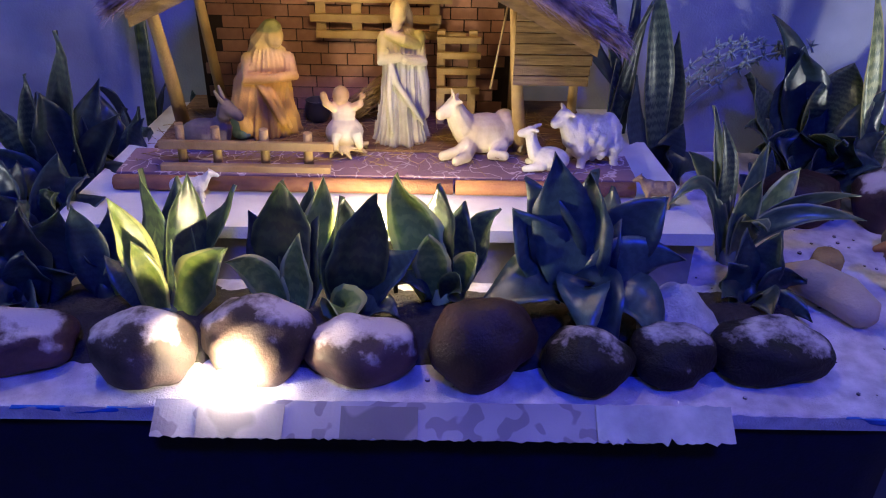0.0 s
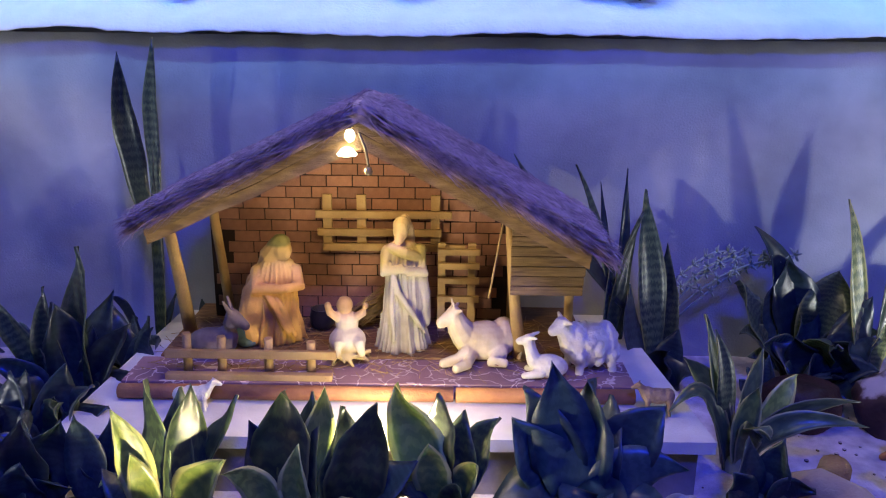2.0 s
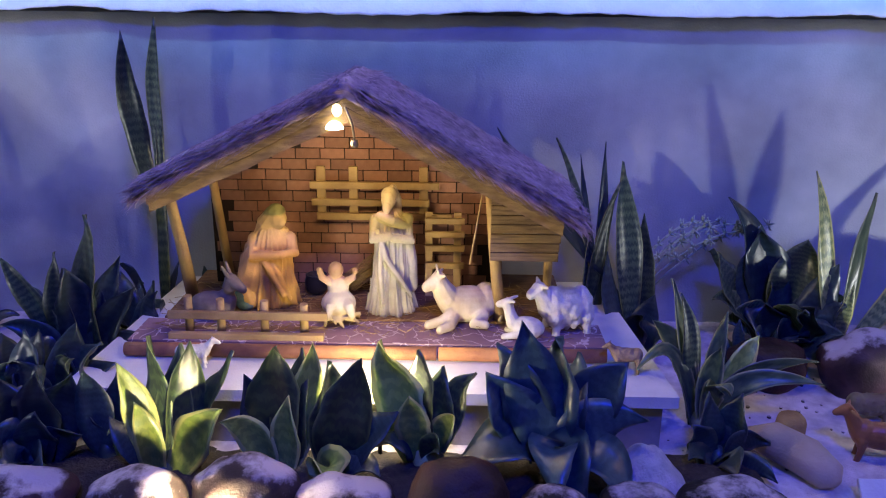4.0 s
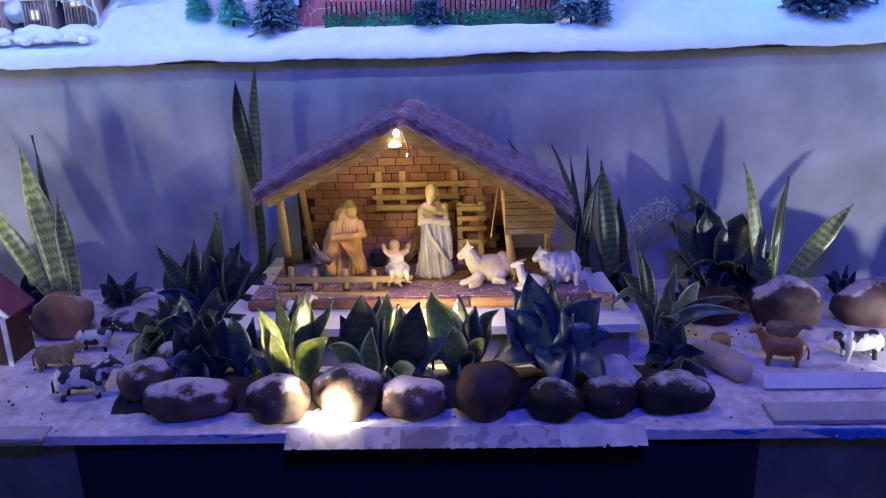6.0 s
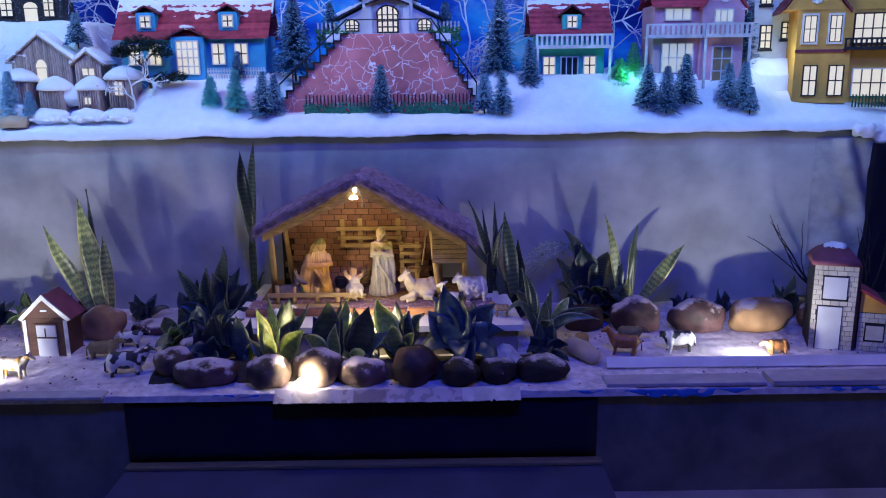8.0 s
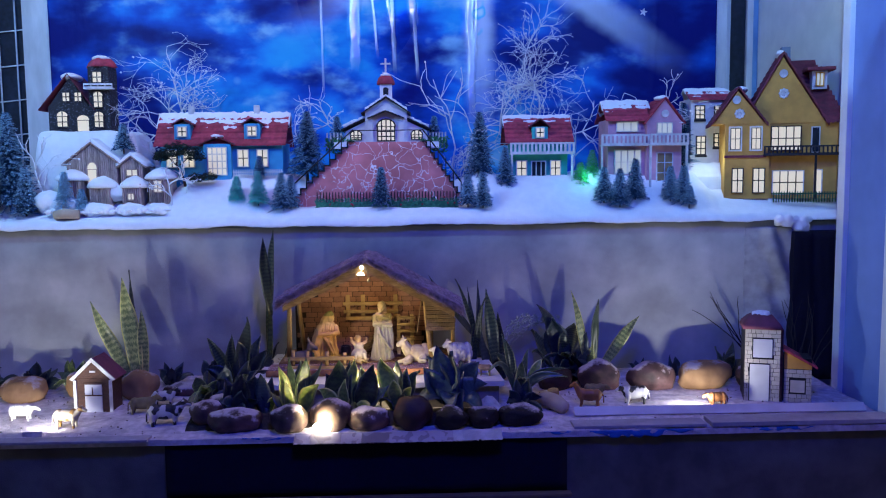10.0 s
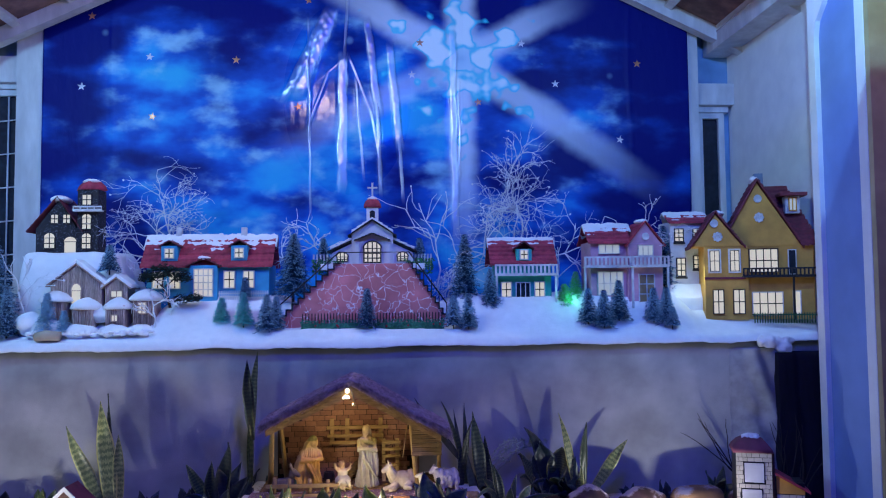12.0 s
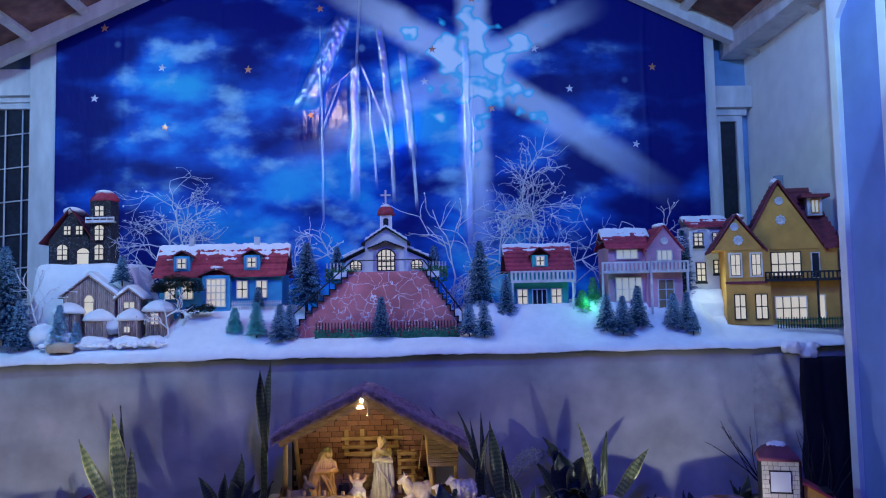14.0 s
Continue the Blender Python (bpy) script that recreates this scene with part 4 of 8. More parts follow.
limb(bm, [(-0.03, -0.01, 0.18), (-0.035, -0.04, 0.145), (0.02, -0.062, 0.150)], [0.019, 0.017, 0.011])
limb(bm, [(0.05, -0.015, 0.18), (0.058, -0.045, 0.15), (0.03, -0.064, 0.152)], [0.018, 0.016, 0.011])
limb(bm, [(-0.055, 0, 0.13), (-0.062, -0.02, 0.06), (-0.05, -0.03, 0.02)], [0.014, 0.022, 0.022])
ball(bm, (0.034, -0.042, 0.232), (0.010, 0.009, 0.015))
limb(bm, [(0.006, -0.008, 0.205), (-0.03, -0.004, 0.13), (-0.05, -0.01, 0.05)], [0.026, 0.034, 0.032])
limb(bm, [(-0.03, -0.03, 0.16), (0.0, -0.055, 0.11), (0.03, -0.06, 0.04)], [0.008, 0.008, 0.006])
limb(bm, [(0.0, -0.04, 0.14), (0.02, -0.056, 0.10), (0.045, -0.056, 0.03)], [0.006, 0.007, 0.006])
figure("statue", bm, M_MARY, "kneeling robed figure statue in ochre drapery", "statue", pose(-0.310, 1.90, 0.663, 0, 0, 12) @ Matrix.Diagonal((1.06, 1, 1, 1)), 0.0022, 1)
M_BLUECLOTH = mat("faded_blue_paint", (0.10, 0.16, 0.17), (0.06, 0.1, 0.12), rough=0.6)
bm = bmesh.new()
ball(bm, (0, 0, 0.03), (0.03, 0.022, 0.032))
ball(bm, (0.006, -0.008, 0.014), (0.026, 0.02, 0.016))
figure("cloth_bundle", bm, M_BLUECLOTH, "blue-grey cloth bundle on the stable floor", "cloth", pose(-0.372, 1.862, 0.663), 0.003, 2)

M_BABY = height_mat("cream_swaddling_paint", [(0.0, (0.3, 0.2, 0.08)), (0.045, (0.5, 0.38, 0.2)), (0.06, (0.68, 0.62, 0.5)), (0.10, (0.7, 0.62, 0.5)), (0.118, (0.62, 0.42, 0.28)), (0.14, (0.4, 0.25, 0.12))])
bm = bmesh.new()
ball(bm, (0, 0, 0.045), (0.038, 0.035, 0.032))
ball(bm, (0, 0.006, 0.082), (0.024, 0.02, 0.028))
ball(bm, (-0.004, 0.002, 0.122), (0.017, 0.017, 0.019))
limb(bm, [(0.018, 0, 0.095), (0.032, -0.012, 0.108), (0.036, -0.016, 0.125)], [0.009, 0.008, 0.007])
limb(bm, [(-0.018, 0, 0.095), (-0.034, -0.012, 0.112), (-0.038, -0.016, 0.13)], [0.009, 0.008, 0.007])
limb(bm, [(0.012, -0.012, 0.055), (0.022, -0.035, 0.05), (0.026, -0.04, 0.03)], [0.012, 0.011, 0.008])
limb(bm, [(-0.012, -0.012, 0.055), (-0.018, -0.036, 0.052), (-0.022, -0.042, 0.03)], [0.012, 0.011, 0.008])
for k in range(22):
    a = k * 2.4
    limb(bm, [(0.03 * math.cos(a), 0.026 * math.sin(a), 0.02), (0.046 * math.cos(a + 0.3), 0.04 * math.sin(a + 0.3), 0.004 + 0.03 * (k % 3) / 3)], [0.007, 0.003])
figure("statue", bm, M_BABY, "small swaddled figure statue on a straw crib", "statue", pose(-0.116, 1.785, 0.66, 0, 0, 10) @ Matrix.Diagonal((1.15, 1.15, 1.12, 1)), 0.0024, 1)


def quadruped(bm, L, H, neck=0.75, head_dir=-1, thick=1.0, wool=0.0, horn=False, tail=True, seed=0):
    """A standing four-legged figurine along x; L long, H high at the back; the head is at -x."""
    rnd = random.Random(seed)
    r = 0.19 * L * thick
    zb = H - r
    ball(bm, (-0.02 * L, 0, zb), (0.40 * L, r * 0.85, r), seg=16)
    ball(bm, (-0.25 * L, 0, zb + 0.02 * L), (0.17 * L, r * 0.82, r * 1.02))
    ball(bm, (0.24 * L, 0, zb + 0.01 * L), (0.17 * L, r * 0.86, r * 1.0))
    hx, hz = -0.50 * L, zb + neck * 0.30 * L
    limb(bm, [(-0.30 * L, 0, zb + 0.04 * L), (-0.42 * L, 0, (zb + hz) / 2 + 0.05 * L), (hx, 0, hz)], [r * 0.72, r * 0.5, r * 0.40])
    limb(bm, [(hx, 0, hz), (hx - 0.14 * L, 0, hz - 0.07 * L)], [r * 0.42, r * 0.25])
    for s in (-1, 1):
        limb(bm, [(hx + 0.02 * L, s * r * 0.3, hz + r * 0.28), (hx + 0.05 * L, s * r * 0.75, hz + r * 0.34)], [r * 0.14, r * 0.08])
        if horn:
            limb(bm, [(hx - 0.01 * L, s * r * 0.2, hz + r * 0.35), (hx - 0.02 * L, s * r * 0.35, hz + r * 0.7)], [r * 0.1, r * 0.05])
        for lx, b in ((-0.27, 0.02), (0.28, -0.02)):
            o = rnd.uniform(-0.03, 0.03) * L
            limb(bm, [(lx * L, s * r * 0.5, zb - 0.3 * r), (lx * L + b * L + o * 0.5, s * r * 0.5, zb * 0.42), (lx * L + o, s * r * 0.52, 0.012 * L)], [r * 0.42, r * 0.24, r * 0.2])
            ball(bm, (lx * L + o - 0.01 * L, s * r * 0.52, 0.012 * L), (r * 0.24, r * 0.2, 0.02 * L), seg=8)
    if tail:
        limb(bm, [(0.40 * L, 0, zb + 0.3 * r), (0.46 * L, 0, zb - 0.1 * r), (0.46 * L, 0, zb - 1.1 * r)], [r * 0.14, r * 0.1, r * 0.14])
    if wool:
        for k in range(46):
            a, t = rnd.uniform(0, 6.28), rnd.uniform(-0.36, 0.36)
            q = math.sqrt(max(0, 1 - (t / 0.42) ** 2))
            ball(bm, (t * L, r * 0.8 * q * math.cos(a), zb + r * 0.95 * q * math.sin(a)), wool * L, seg=6)


M_CREAM = mat("cream_figurine_paint", (0.74, 0.66, 0.5), (0.55, 0.43, 0.28), rough=0.55, scale=20, stain=0.25, stain_scale=14, bump=0.15)
M_WOOL = mat("white_wool_paint", (0.8, 0.77, 0.72), (0.66, 0.62, 0.56), rough=0.8, scale=70, bump=0.5)
M_TANWOOL = mat("tan_wool_paint", (0.42, 0.3, 0.19), (0.27, 0.18, 0.11), rough=0.85, scale=70, bump=0.5)
M_DONKEY = mat("grey_brown_paint", (0.27, 0.21, 0.17), (0.16, 0.12, 0.10), rough=0.7, scale=30)
# lying ox
bm = bmesh.new()
ball(bm, (0.02, 0, 0.045), (0.082, 0.045, 0.045), seg=16)
ball(bm, (0.075, 0.01, 0.05), (0.04, 0.042, 0.045))
limb(bm, [(-0.035, 0, 0.06), (-0.055, -0.004, 0.085), (-0.066, -0.008, 0.108)], [0.036, 0.03, 0.024])
limb(bm, [(-0.066, -0.008, 0.108), (-0.102, -0.018, 0.096)], [0.022, 0.013])
for s in (-1, 1):
    limb(bm, [(-0.06, s * 0.016 - 0.008, 0.122), (-0.05, s * 0.03 - 0.008, 0.128)], [0.006, 0.004])
    limb(bm, [(-0.066, s * 0.010 - 0.008, 0.126), (-0.07, s * 0.016 - 0.008, 0.144)], [0.005, 0.003])
limb(bm, [(-0.03, -0.03, 0.03), (-0.06, -0.045, 0.018), (-0.10, -0.05, 0.012)], [0.018, 0.014, 0.011])
limb(bm, [(-0.02, -0.03, 0.025), (-0.035, -0.065, 0.014), (-0.07, -0.085, 0.011)], [0.018, 0.014, 0.011])
limb(bm, [(0.06, -0.03, 0.025), (0.03, -0.06, 0.014), (0.065, -0.065, 0.012)], [0.022, 0.015, 0.011])
limb(bm, [(0.115, 0, 0.05), (0.125, -0.015, 0.025), (0.11, -0.035, 0.012)], [0.006, 0.005, 0.006])
figure("ox_figurine", bm, M_CREAM, "cream ox figurine lying on the stable floor", "figurine", pose(0.185, 1.80, 0.66, 0, 0, 8) @ Matrix.Diagonal((0.86, 0.88, 1.05, 1)), 0.003, 2)
bm = bmesh.new()
quadruped(bm, 0.140, 0.098, neck=1.0, thick=1.65, wool=0.065, tail=False, seed=2)
figure("sheep_figurine", bm, M_WOOL, "white woolly sheep figurine standing by the stable", "figurine", pose(0.445, 1.765, 0.656, 0, 0, 14) @ Matrix.Diagonal((1.06, 1.2, 1.16, 1)), 0.0028, 1, "sheep")
bm = bmesh.new()
ball(bm, (0.012, 0, 0.025), (0.034, 0.02, 0.022))
limb(bm, [(-0.015, 0, 0.03), (-0.024, 0, 0.055), (-0.027, 0, 0.07)], [0.014, 0.011, 0.011])
limb(bm, [(-0.027, 0, 0.071), (-0.044, 0, 0.066)], [0.011, 0.007])
for s in (-1, 1):
    limb(bm, [(-0.022, s * 0.008, 0.078), (-0.012, s * 0.016, 0.08)], [0.004, 0.003])
    limb(bm, [(0, s * 0.014, 0.015), (-0.03, s * 0.018, 0.008)], [0.009, 0.006])
figure("lamb_figurine", bm, M_WOOL, "small white lamb figurine lying on purple tiles", "figurine", pose(0.33, 1.71, 0.656, 0, 0, -14) @ Matrix.Diagonal((1.25, 1.25, 1.25, 1)), 0.0022, 1, "sheep")
bm = bmesh.new()
ball(bm, (0.0, 0, 0.035), (0.06, 0.035, 0.036))
limb(bm, [(0.035, 0, 0.05), (0.05, -0.01, 0.085), (0.055, -0.012, 0.105)], [0.028, 0.02, 0.017])
limb(bm, [(0.055, -0.012, 0.105), (0.088, -0.03, 0.088)], [0.018, 0.011])
for s in (-1, 1):
    limb(bm, [(0.05, s * 0.01 - 0.012, 0.118), (0.04, s * 0.018 - 0.012, 0.145)], [0.006, 0.004])
figure("donkey_figurine", bm, M_DONKEY, "grey-brown donkey figurine lying behind the fence", "figurine", pose(-0.435, 1.80, 0.66, 0, 0, 0), 0.003, 1)
bm = bmesh.new()
quadruped(bm, 0.095, 0.055, neck=0.9, thick=1.0, wool=0.035, tail=False, seed=4)
figure("sheep_figurine", bm, M_WOOL, "white sheep figurine standing before the fence", "figurine", pose(-0.425, 1.60, 0.622, 0, 0, 190), 0.0025, 1, "sheep")
bm = bmesh.new()
quadruped(bm, 0.085, 0.06, neck=0.85, thick=1.1, wool=0.04, tail=False, seed=5)
figure("sheep_figurine", bm, M_TANWOOL, "tan sheep figurine at the slab corner", "figurine", pose(0.565, 1.61, 0.622, 0, 0, -6), 0.0025, 1, "sheep")
M_DARKPOT = mat("dark_iron_pot", (0.03, 0.028, 0.03), rough=0.5)
bm = bmesh.new()
lathe(bm, [(0.02, 0), (0.03, 0.012), (0.032, 0.035), (0.027, 0.05), (0.029, 0.054), (0.024, 0.054), (0.022, 0.02)], 16)
solid("iron_pot", bm, M_DARKPOT, "dark iron pot beside the kneeling statue", "pot", pose(-0.205, 1.98, 0.663), smooth=True)
# hay: a bundle and stray stalks over the floor
bm = bmesh.new()
rnd = random.Random(8)
for k in range(160):
    p0 = Vector((-0.12 + rnd.uniform(-0.02, 0.02), 1.98 + rnd.uniform(-0.02, 0.02), 0.675 + rnd.uniform(0, 0.03)))
    p1 = p0 + Vector((0.10 + rnd.uniform(-0.03, 0.03), rnd.uniform(-0.04, 0.04), 0.055 + rnd.uniform(-0.03, 0.03)))
    tube(bm, [p0, (p0 + p1) / 2 + Vector((0, 0, rnd.uniform(0, 0.01))), p1], 0.0012, 3)
tagged(solid("straw_bundle", bm, M_STRAW, "loose bundle of dry straw behind the statues", "straw"), kind="stuff")
bm = bmesh.new()
for k in range(520):
    x, y = rnd.uniform(-0.58, 0.47), rnd.uniform(1.70, 2.04)
    a, ln = rnd.uniform(0, 6.28), rnd.uniform(0.02, 0.06)
    z = 0.6635 + rnd.uniform(0, 0.004)
    tube(bm, [(x, y, z), (x + ln * math.cos(a), y + ln * math.sin(a), z + rnd.uniform(0, 0.006))], 0.0008, 3)
solid("strewn_straw", bm, M_STRAW, "thin straw stalks strewn over the stable floor", "straw", kind="stuff")

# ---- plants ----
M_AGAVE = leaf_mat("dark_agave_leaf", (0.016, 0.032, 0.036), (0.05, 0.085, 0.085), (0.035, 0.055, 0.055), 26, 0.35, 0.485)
# variegated leaf, brightened so its colour also carries lamp light on chosen leaves
M_LITVARIEG = leaf_mat("lit_variegated_leaf", (0.20, 0.27, 0.05), (0.38, 0.45, 0.09), (0.58, 0.58, 0.16), 14, 0.6, 0.38)
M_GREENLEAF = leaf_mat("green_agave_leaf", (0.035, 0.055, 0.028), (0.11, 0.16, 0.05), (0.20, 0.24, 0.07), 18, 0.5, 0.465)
# blue-green leaf; blue lamp light is also put into its colour
M_BLUEAGAVE = leaf_mat("blue_green_agave_leaf", (0.018, 0.042, 0.055), (0.05, 0.09, 0.10), (0.035, 0.06, 0.07), 22, 0.4, 0.49)
M_SNAKE = leaf_mat("banded_snake_leaf", (0.02, 0.042, 0.026), (0.13, 0.17, 0.08), (0.16, 0.18, 0.07), 40, 0.6, 0.465)
# M_SNAKE made paler and yellower, with lamp light put into its colour
M_LITSNAKE = leaf_mat("lit_banded_snake_leaf", (0.11, 0.15, 0.05), (0.44, 0.46, 0.17), (0.50, 0.48, 0.15), 34, 0.65, 0.43)
M_LILY = leaf_mat("striped_lily_leaf", (0.035, 0.065, 0.038), (0.10, 0.14, 0.07), (0.22, 0.24, 0.12), 12, 0.5, 0.43)
FACE = Vector((0, -0.8, 0.6))


def leaf_mesh(base, tip, width, arch=0.0, fold=0.35, lean=0.5, twist=0.0, n=15, blunt=0.55, curl=0.0, side=0.0):
    """A thick folded leaf from base to tip: widest part way along, arched upward, ending in a point."""
    base, tip = Vector(base), Vector(tip)
    mid = (base + tip) / 2 + Vector((0, 0, arch)) + curl * Vector((tip.x - base.x, tip.y - base.y, 0))
    bm = bmesh.new()
    uvl = bm.loops.layers.uv.new("UVMap")
    rows = []
    for i in range(n + 1):
        t = i / n
        p = (1 - t) ** 2 * base + 2 * t * (1 - t) * mid + t * t * tip
        d = (2 * (1 - t) * (mid - base) + 2 * t * (tip - mid)).normalized()
        w = d.cross(FACE)
        w = w.normalized() if w.length > 0.2 else Vector((1, 0, 0))
        if twist:
            w = Matrix.Rotation(twist * (0.3 + t), 3, d) @ w
        nn = w.cross(d).normalized()
        if t < blunt:
            k = 0.36 + 0.64 * math.sin(t / blunt * math.pi / 2)
        else:
            k = max(0.0, math.cos((t - blunt) / (1 - blunt) * math.pi / 2)) ** 1.05
        hw = max(width * 0.5 * k, 0.0006)
        th = 0.0022 * (1 - 0.6 * t) + 0.0006
        wav = 0.11 * width * math.sin(t * 8 + tip.x * 60 + base.x * 40)
        p = p + w * side * t * t
        row = []
        for u in (-1, -0.5, 0, 0.5, 1):
            rough = 0.05 * width * t * noise.noise(Vector((tip.x * 31 + t * 6, u * 1.7 + base.x * 9, tip.z * 23)))
            row.append((p + w * hw * u * (1 + 0.10 * noise.noise(Vector((t * 7 + tip.x * 50, u + tip.z * 40, 2)))) + nn * (hw * fold * (abs(u) - 0.5) + wav * u * u + 2.2 * rough), (u + 1) / 2, t))
        rows.append((row, nn, th))
    front = [[bm.verts.new(q[0] + nn * th * (0.4 if abs(q[1] - 0.5) > 0.45 else 1)) for q in row] for row, nn, th in rows]
    rear = [[bm.verts.new(q[0] - nn * th * (0.4 if abs(q[1] - 0.5) > 0.45 else 1)) for q in row] for row, nn, th in rows]

    def face(vs, uv):
        f = bm.faces.new(vs)
        f.smooth = True
        for lp, q in zip(f.loops, uv):
            lp[uvl].uv = q
    for i in range(n):
        for k in range(4):
            q = [(rows[i][0][k][1], i / n), (rows[i][0][k + 1][1], i / n), (rows[i][0][k + 1][1], (i + 1) / n), (rows[i][0][k][1], (i + 1) / n)]
            face((front[i][k], front[i][k + 1], front[i + 1][k + 1], front[i + 1][k]), q)
            face((rear[i][k], rear[i + 1][k], rear[i + 1][k + 1], rear[i][k + 1]), [q[0], q[3], q[2], q[1]])
        face((front[i][0], front[i + 1][0], rear[i + 1][0], rear[i][0]), [(0, i / n), (0, (i + 1) / n), (0, (i + 1) / n), (0, i / n)])
        face((front[i][4], rear[i][4], rear[i + 1][4], front[i + 1][4]), [(1, i / n), (1, i / n), (1, (i + 1) / n), (1, (i + 1) / n)])
    bm.faces.new(front[0] + rear[0][::-1])
    bm.faces.new(front[n] + rear[n][::-1])
    return bm


def leaf(parent, m, base, tip, width, label="", **k):
    return part("leaf", leaf_mesh(base, tip, width, **k), m, parent, label)


def plant(label, base, m, leaves, group="", category="plant", name="agave_plant", root=0.02):
    """leaves: rows of (dx, dy, dz, width, arch) from the plant's foot."""
    p = thing(name, label, category, pose(*base), group)
    rnd = random.Random(int(abs(base[0]) * 1000) + int(abs(base[1]) * 100))
    for q in leaves:
        dx, dy, dz, w, arch = q[:5]
        mm = q[5] if len(q) > 5 else m
        a = math.atan2(dy, dx)
        b = (root * math.cos(a), root * math.sin(a) * 0.6, rnd.uniform(-0.005, 0.01))
        broad = 1.0 if name == "snake_plant" else 1.35
        leaf(p, mm, b, (dx, dy, dz), w * broad * rnd.uniform(0.9, 1.12), arch=arch, fold=rnd.uniform(0.1, 0.6), twist=rnd.uniform(-0.8, 0.8), curl=rnd.uniform(-0.4, 0.08),
             blunt=rnd.uniform(0.4, 0.58), side=rnd.uniform(-0.025, 0.025))
    bm = bmesh.new()
    lathe(bm, [(root * 1.1, -0.03), (root * 1.3, 0.0), (root, 0.03), (root * 0.3, 0.045)], 10)
    part("stem", bm, mm, p, "short leafy stem")
    return p


def rosette(k, reach, height, width, seed, droop=0.3):
    """Leaf rows for a filler rosette."""
    rnd = random.Random(seed)
    out = []
    for i in range(k):
        a = i * 2.39996 + rnd.uniform(-0.3, 0.3)
        t = i / k
        r = reach * (0.45 + 0.65 * t) * rnd.uniform(0.7, 1.2)
        h = height * (1 - 0.85 * t) * rnd.uniform(0.7, 1.2) - droop * reach * t * 0.5
        out.append((r * math.cos(a), r * math.sin(a), max(h, 0.01), width * rnd.uniform(0.75, 1.2), (0.1 + 0.45 * t) * reach * rnd.uniform(0.5, 1.3)))
    return out


G_FRONT = "broad-leaved plants behind the front stones"
# the row behind the stones
plant("small dark agave with upright pointed leaves", (-0.563, 1.43, 0.49), M_AGAVE,
      [(-0.004, -0.01, 0.215, 0.052, 0.01), (0.062, -0.04, 0.12, 0.034, 0.02, M_LITVARIEG), (0.035, 0.02, 0.19, 0.045, 0.01), (-0.05, 0.0, 0.12, 0.05, 0.02)], G_FRONT)
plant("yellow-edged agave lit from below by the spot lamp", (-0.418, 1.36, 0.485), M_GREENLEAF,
      [(-0.005, 0.03, 0.305, 0.058, 0.0), (-0.052, -0.01, 0.275, 0.045, 0.02, M_LITVARIEG), (0.085, 0.03, 0.30, 0.062, 0.0), (0.152, 0.03, 0.27, 0.055, 0.01),
       (0.132, -0.035, 0.185, 0.066, 0.03, M_LITVARIEG), (0.045, 0.05, 0.28, 0.06, 0.0), (-0.025, -0.045, 0.20, 0.042, 0.03, M_LITVARIEG), (-0.11, 0.01, 0.13, 0.05, 0.03, M_AGAVE)], G_FRONT)
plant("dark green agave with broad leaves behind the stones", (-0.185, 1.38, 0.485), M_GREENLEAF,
      [(-0.018, 0.02, 0.285, 0.088, 0.0), (-0.10, -0.05, 0.165, 0.052, 0.05, M_LITVARIEG), (0.062, 0.03, 0.27, 0.07, 0.0), (0.092, 0.03, 0.288, 0.05, 0.0, M_LITVARIEG),
       (0.035, -0.03, 0.195, 0.05, 0.01, M_LITVARIEG), (-0.09, 0.03, 0.2, 0.07, 0.03, M_AGAVE)], G_FRONT)
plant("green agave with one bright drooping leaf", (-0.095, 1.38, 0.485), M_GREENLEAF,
      [(0.066, 0.02, 0.262, 0.085, 0.01), (0.035, -0.09, 0.035, 0.06, 0.09, M_LITVARIEG), (0.155, 0.0, 0.155, 0.07, 0.03, M_AGAVE), (0.018, 0.03, 0.25, 0.07, 0.0), (0.12, -0.06, 0.04, 0.06, 0.05, M_AGAVE)], G_FRONT)
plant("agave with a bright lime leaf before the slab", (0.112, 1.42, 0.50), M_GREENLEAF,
      [(-0.085, 0.01, 0.272, 0.085, 0.02, M_LITVARIEG), (-0.025, 0.02, 0.252, 0.07, 0.01), (0.04, 0.03, 0.205, 0.06, 0.02), (0.108, 0.02, 0.195, 0.055, 0.04),
       (-0.03, -0.03, 0.165, 0.05, 0.01, M_LITVARIEG), (0.03, -0.07, 0.06, 0.05, 0.05), (-0.10, -0.05, 0.06, 0.06, 0.06, M_AGAVE), (0.06, -0.03, 0.13, 0.05, 0.03, M_LITVARIEG)], G_FRONT)
plant("large blue-green agave rosette with broad pointed leaves", (0.376, 1.38, 0.545), M_BLUEAGAVE,
      [(-0.078, 0.0, 0.295, 0.088, 0.0), (-0.006, 0.02, 0.262, 0.092, 0.0), (0.125, 0.03, 0.215, 0.09, 0.02), (-0.138, 0.03, 0.215, 0.075, 0.02), (-0.155, 0.0, 0.165, 0.088, 0.02),
       (-0.235, -0.06, 0.005, 0.085, 0.09), (0.18, -0.03, 0.10, 0.085, 0.05), (0.05, -0.16, -0.06, 0.085, 0.13), (0.16, -0.12, -0.05, 0.088, 0.1), (-0.03, -0.16, -0.01, 0.07, 0.1),
       (0.06, 0.06, 0.20, 0.085, 0.0)], G_FRONT)
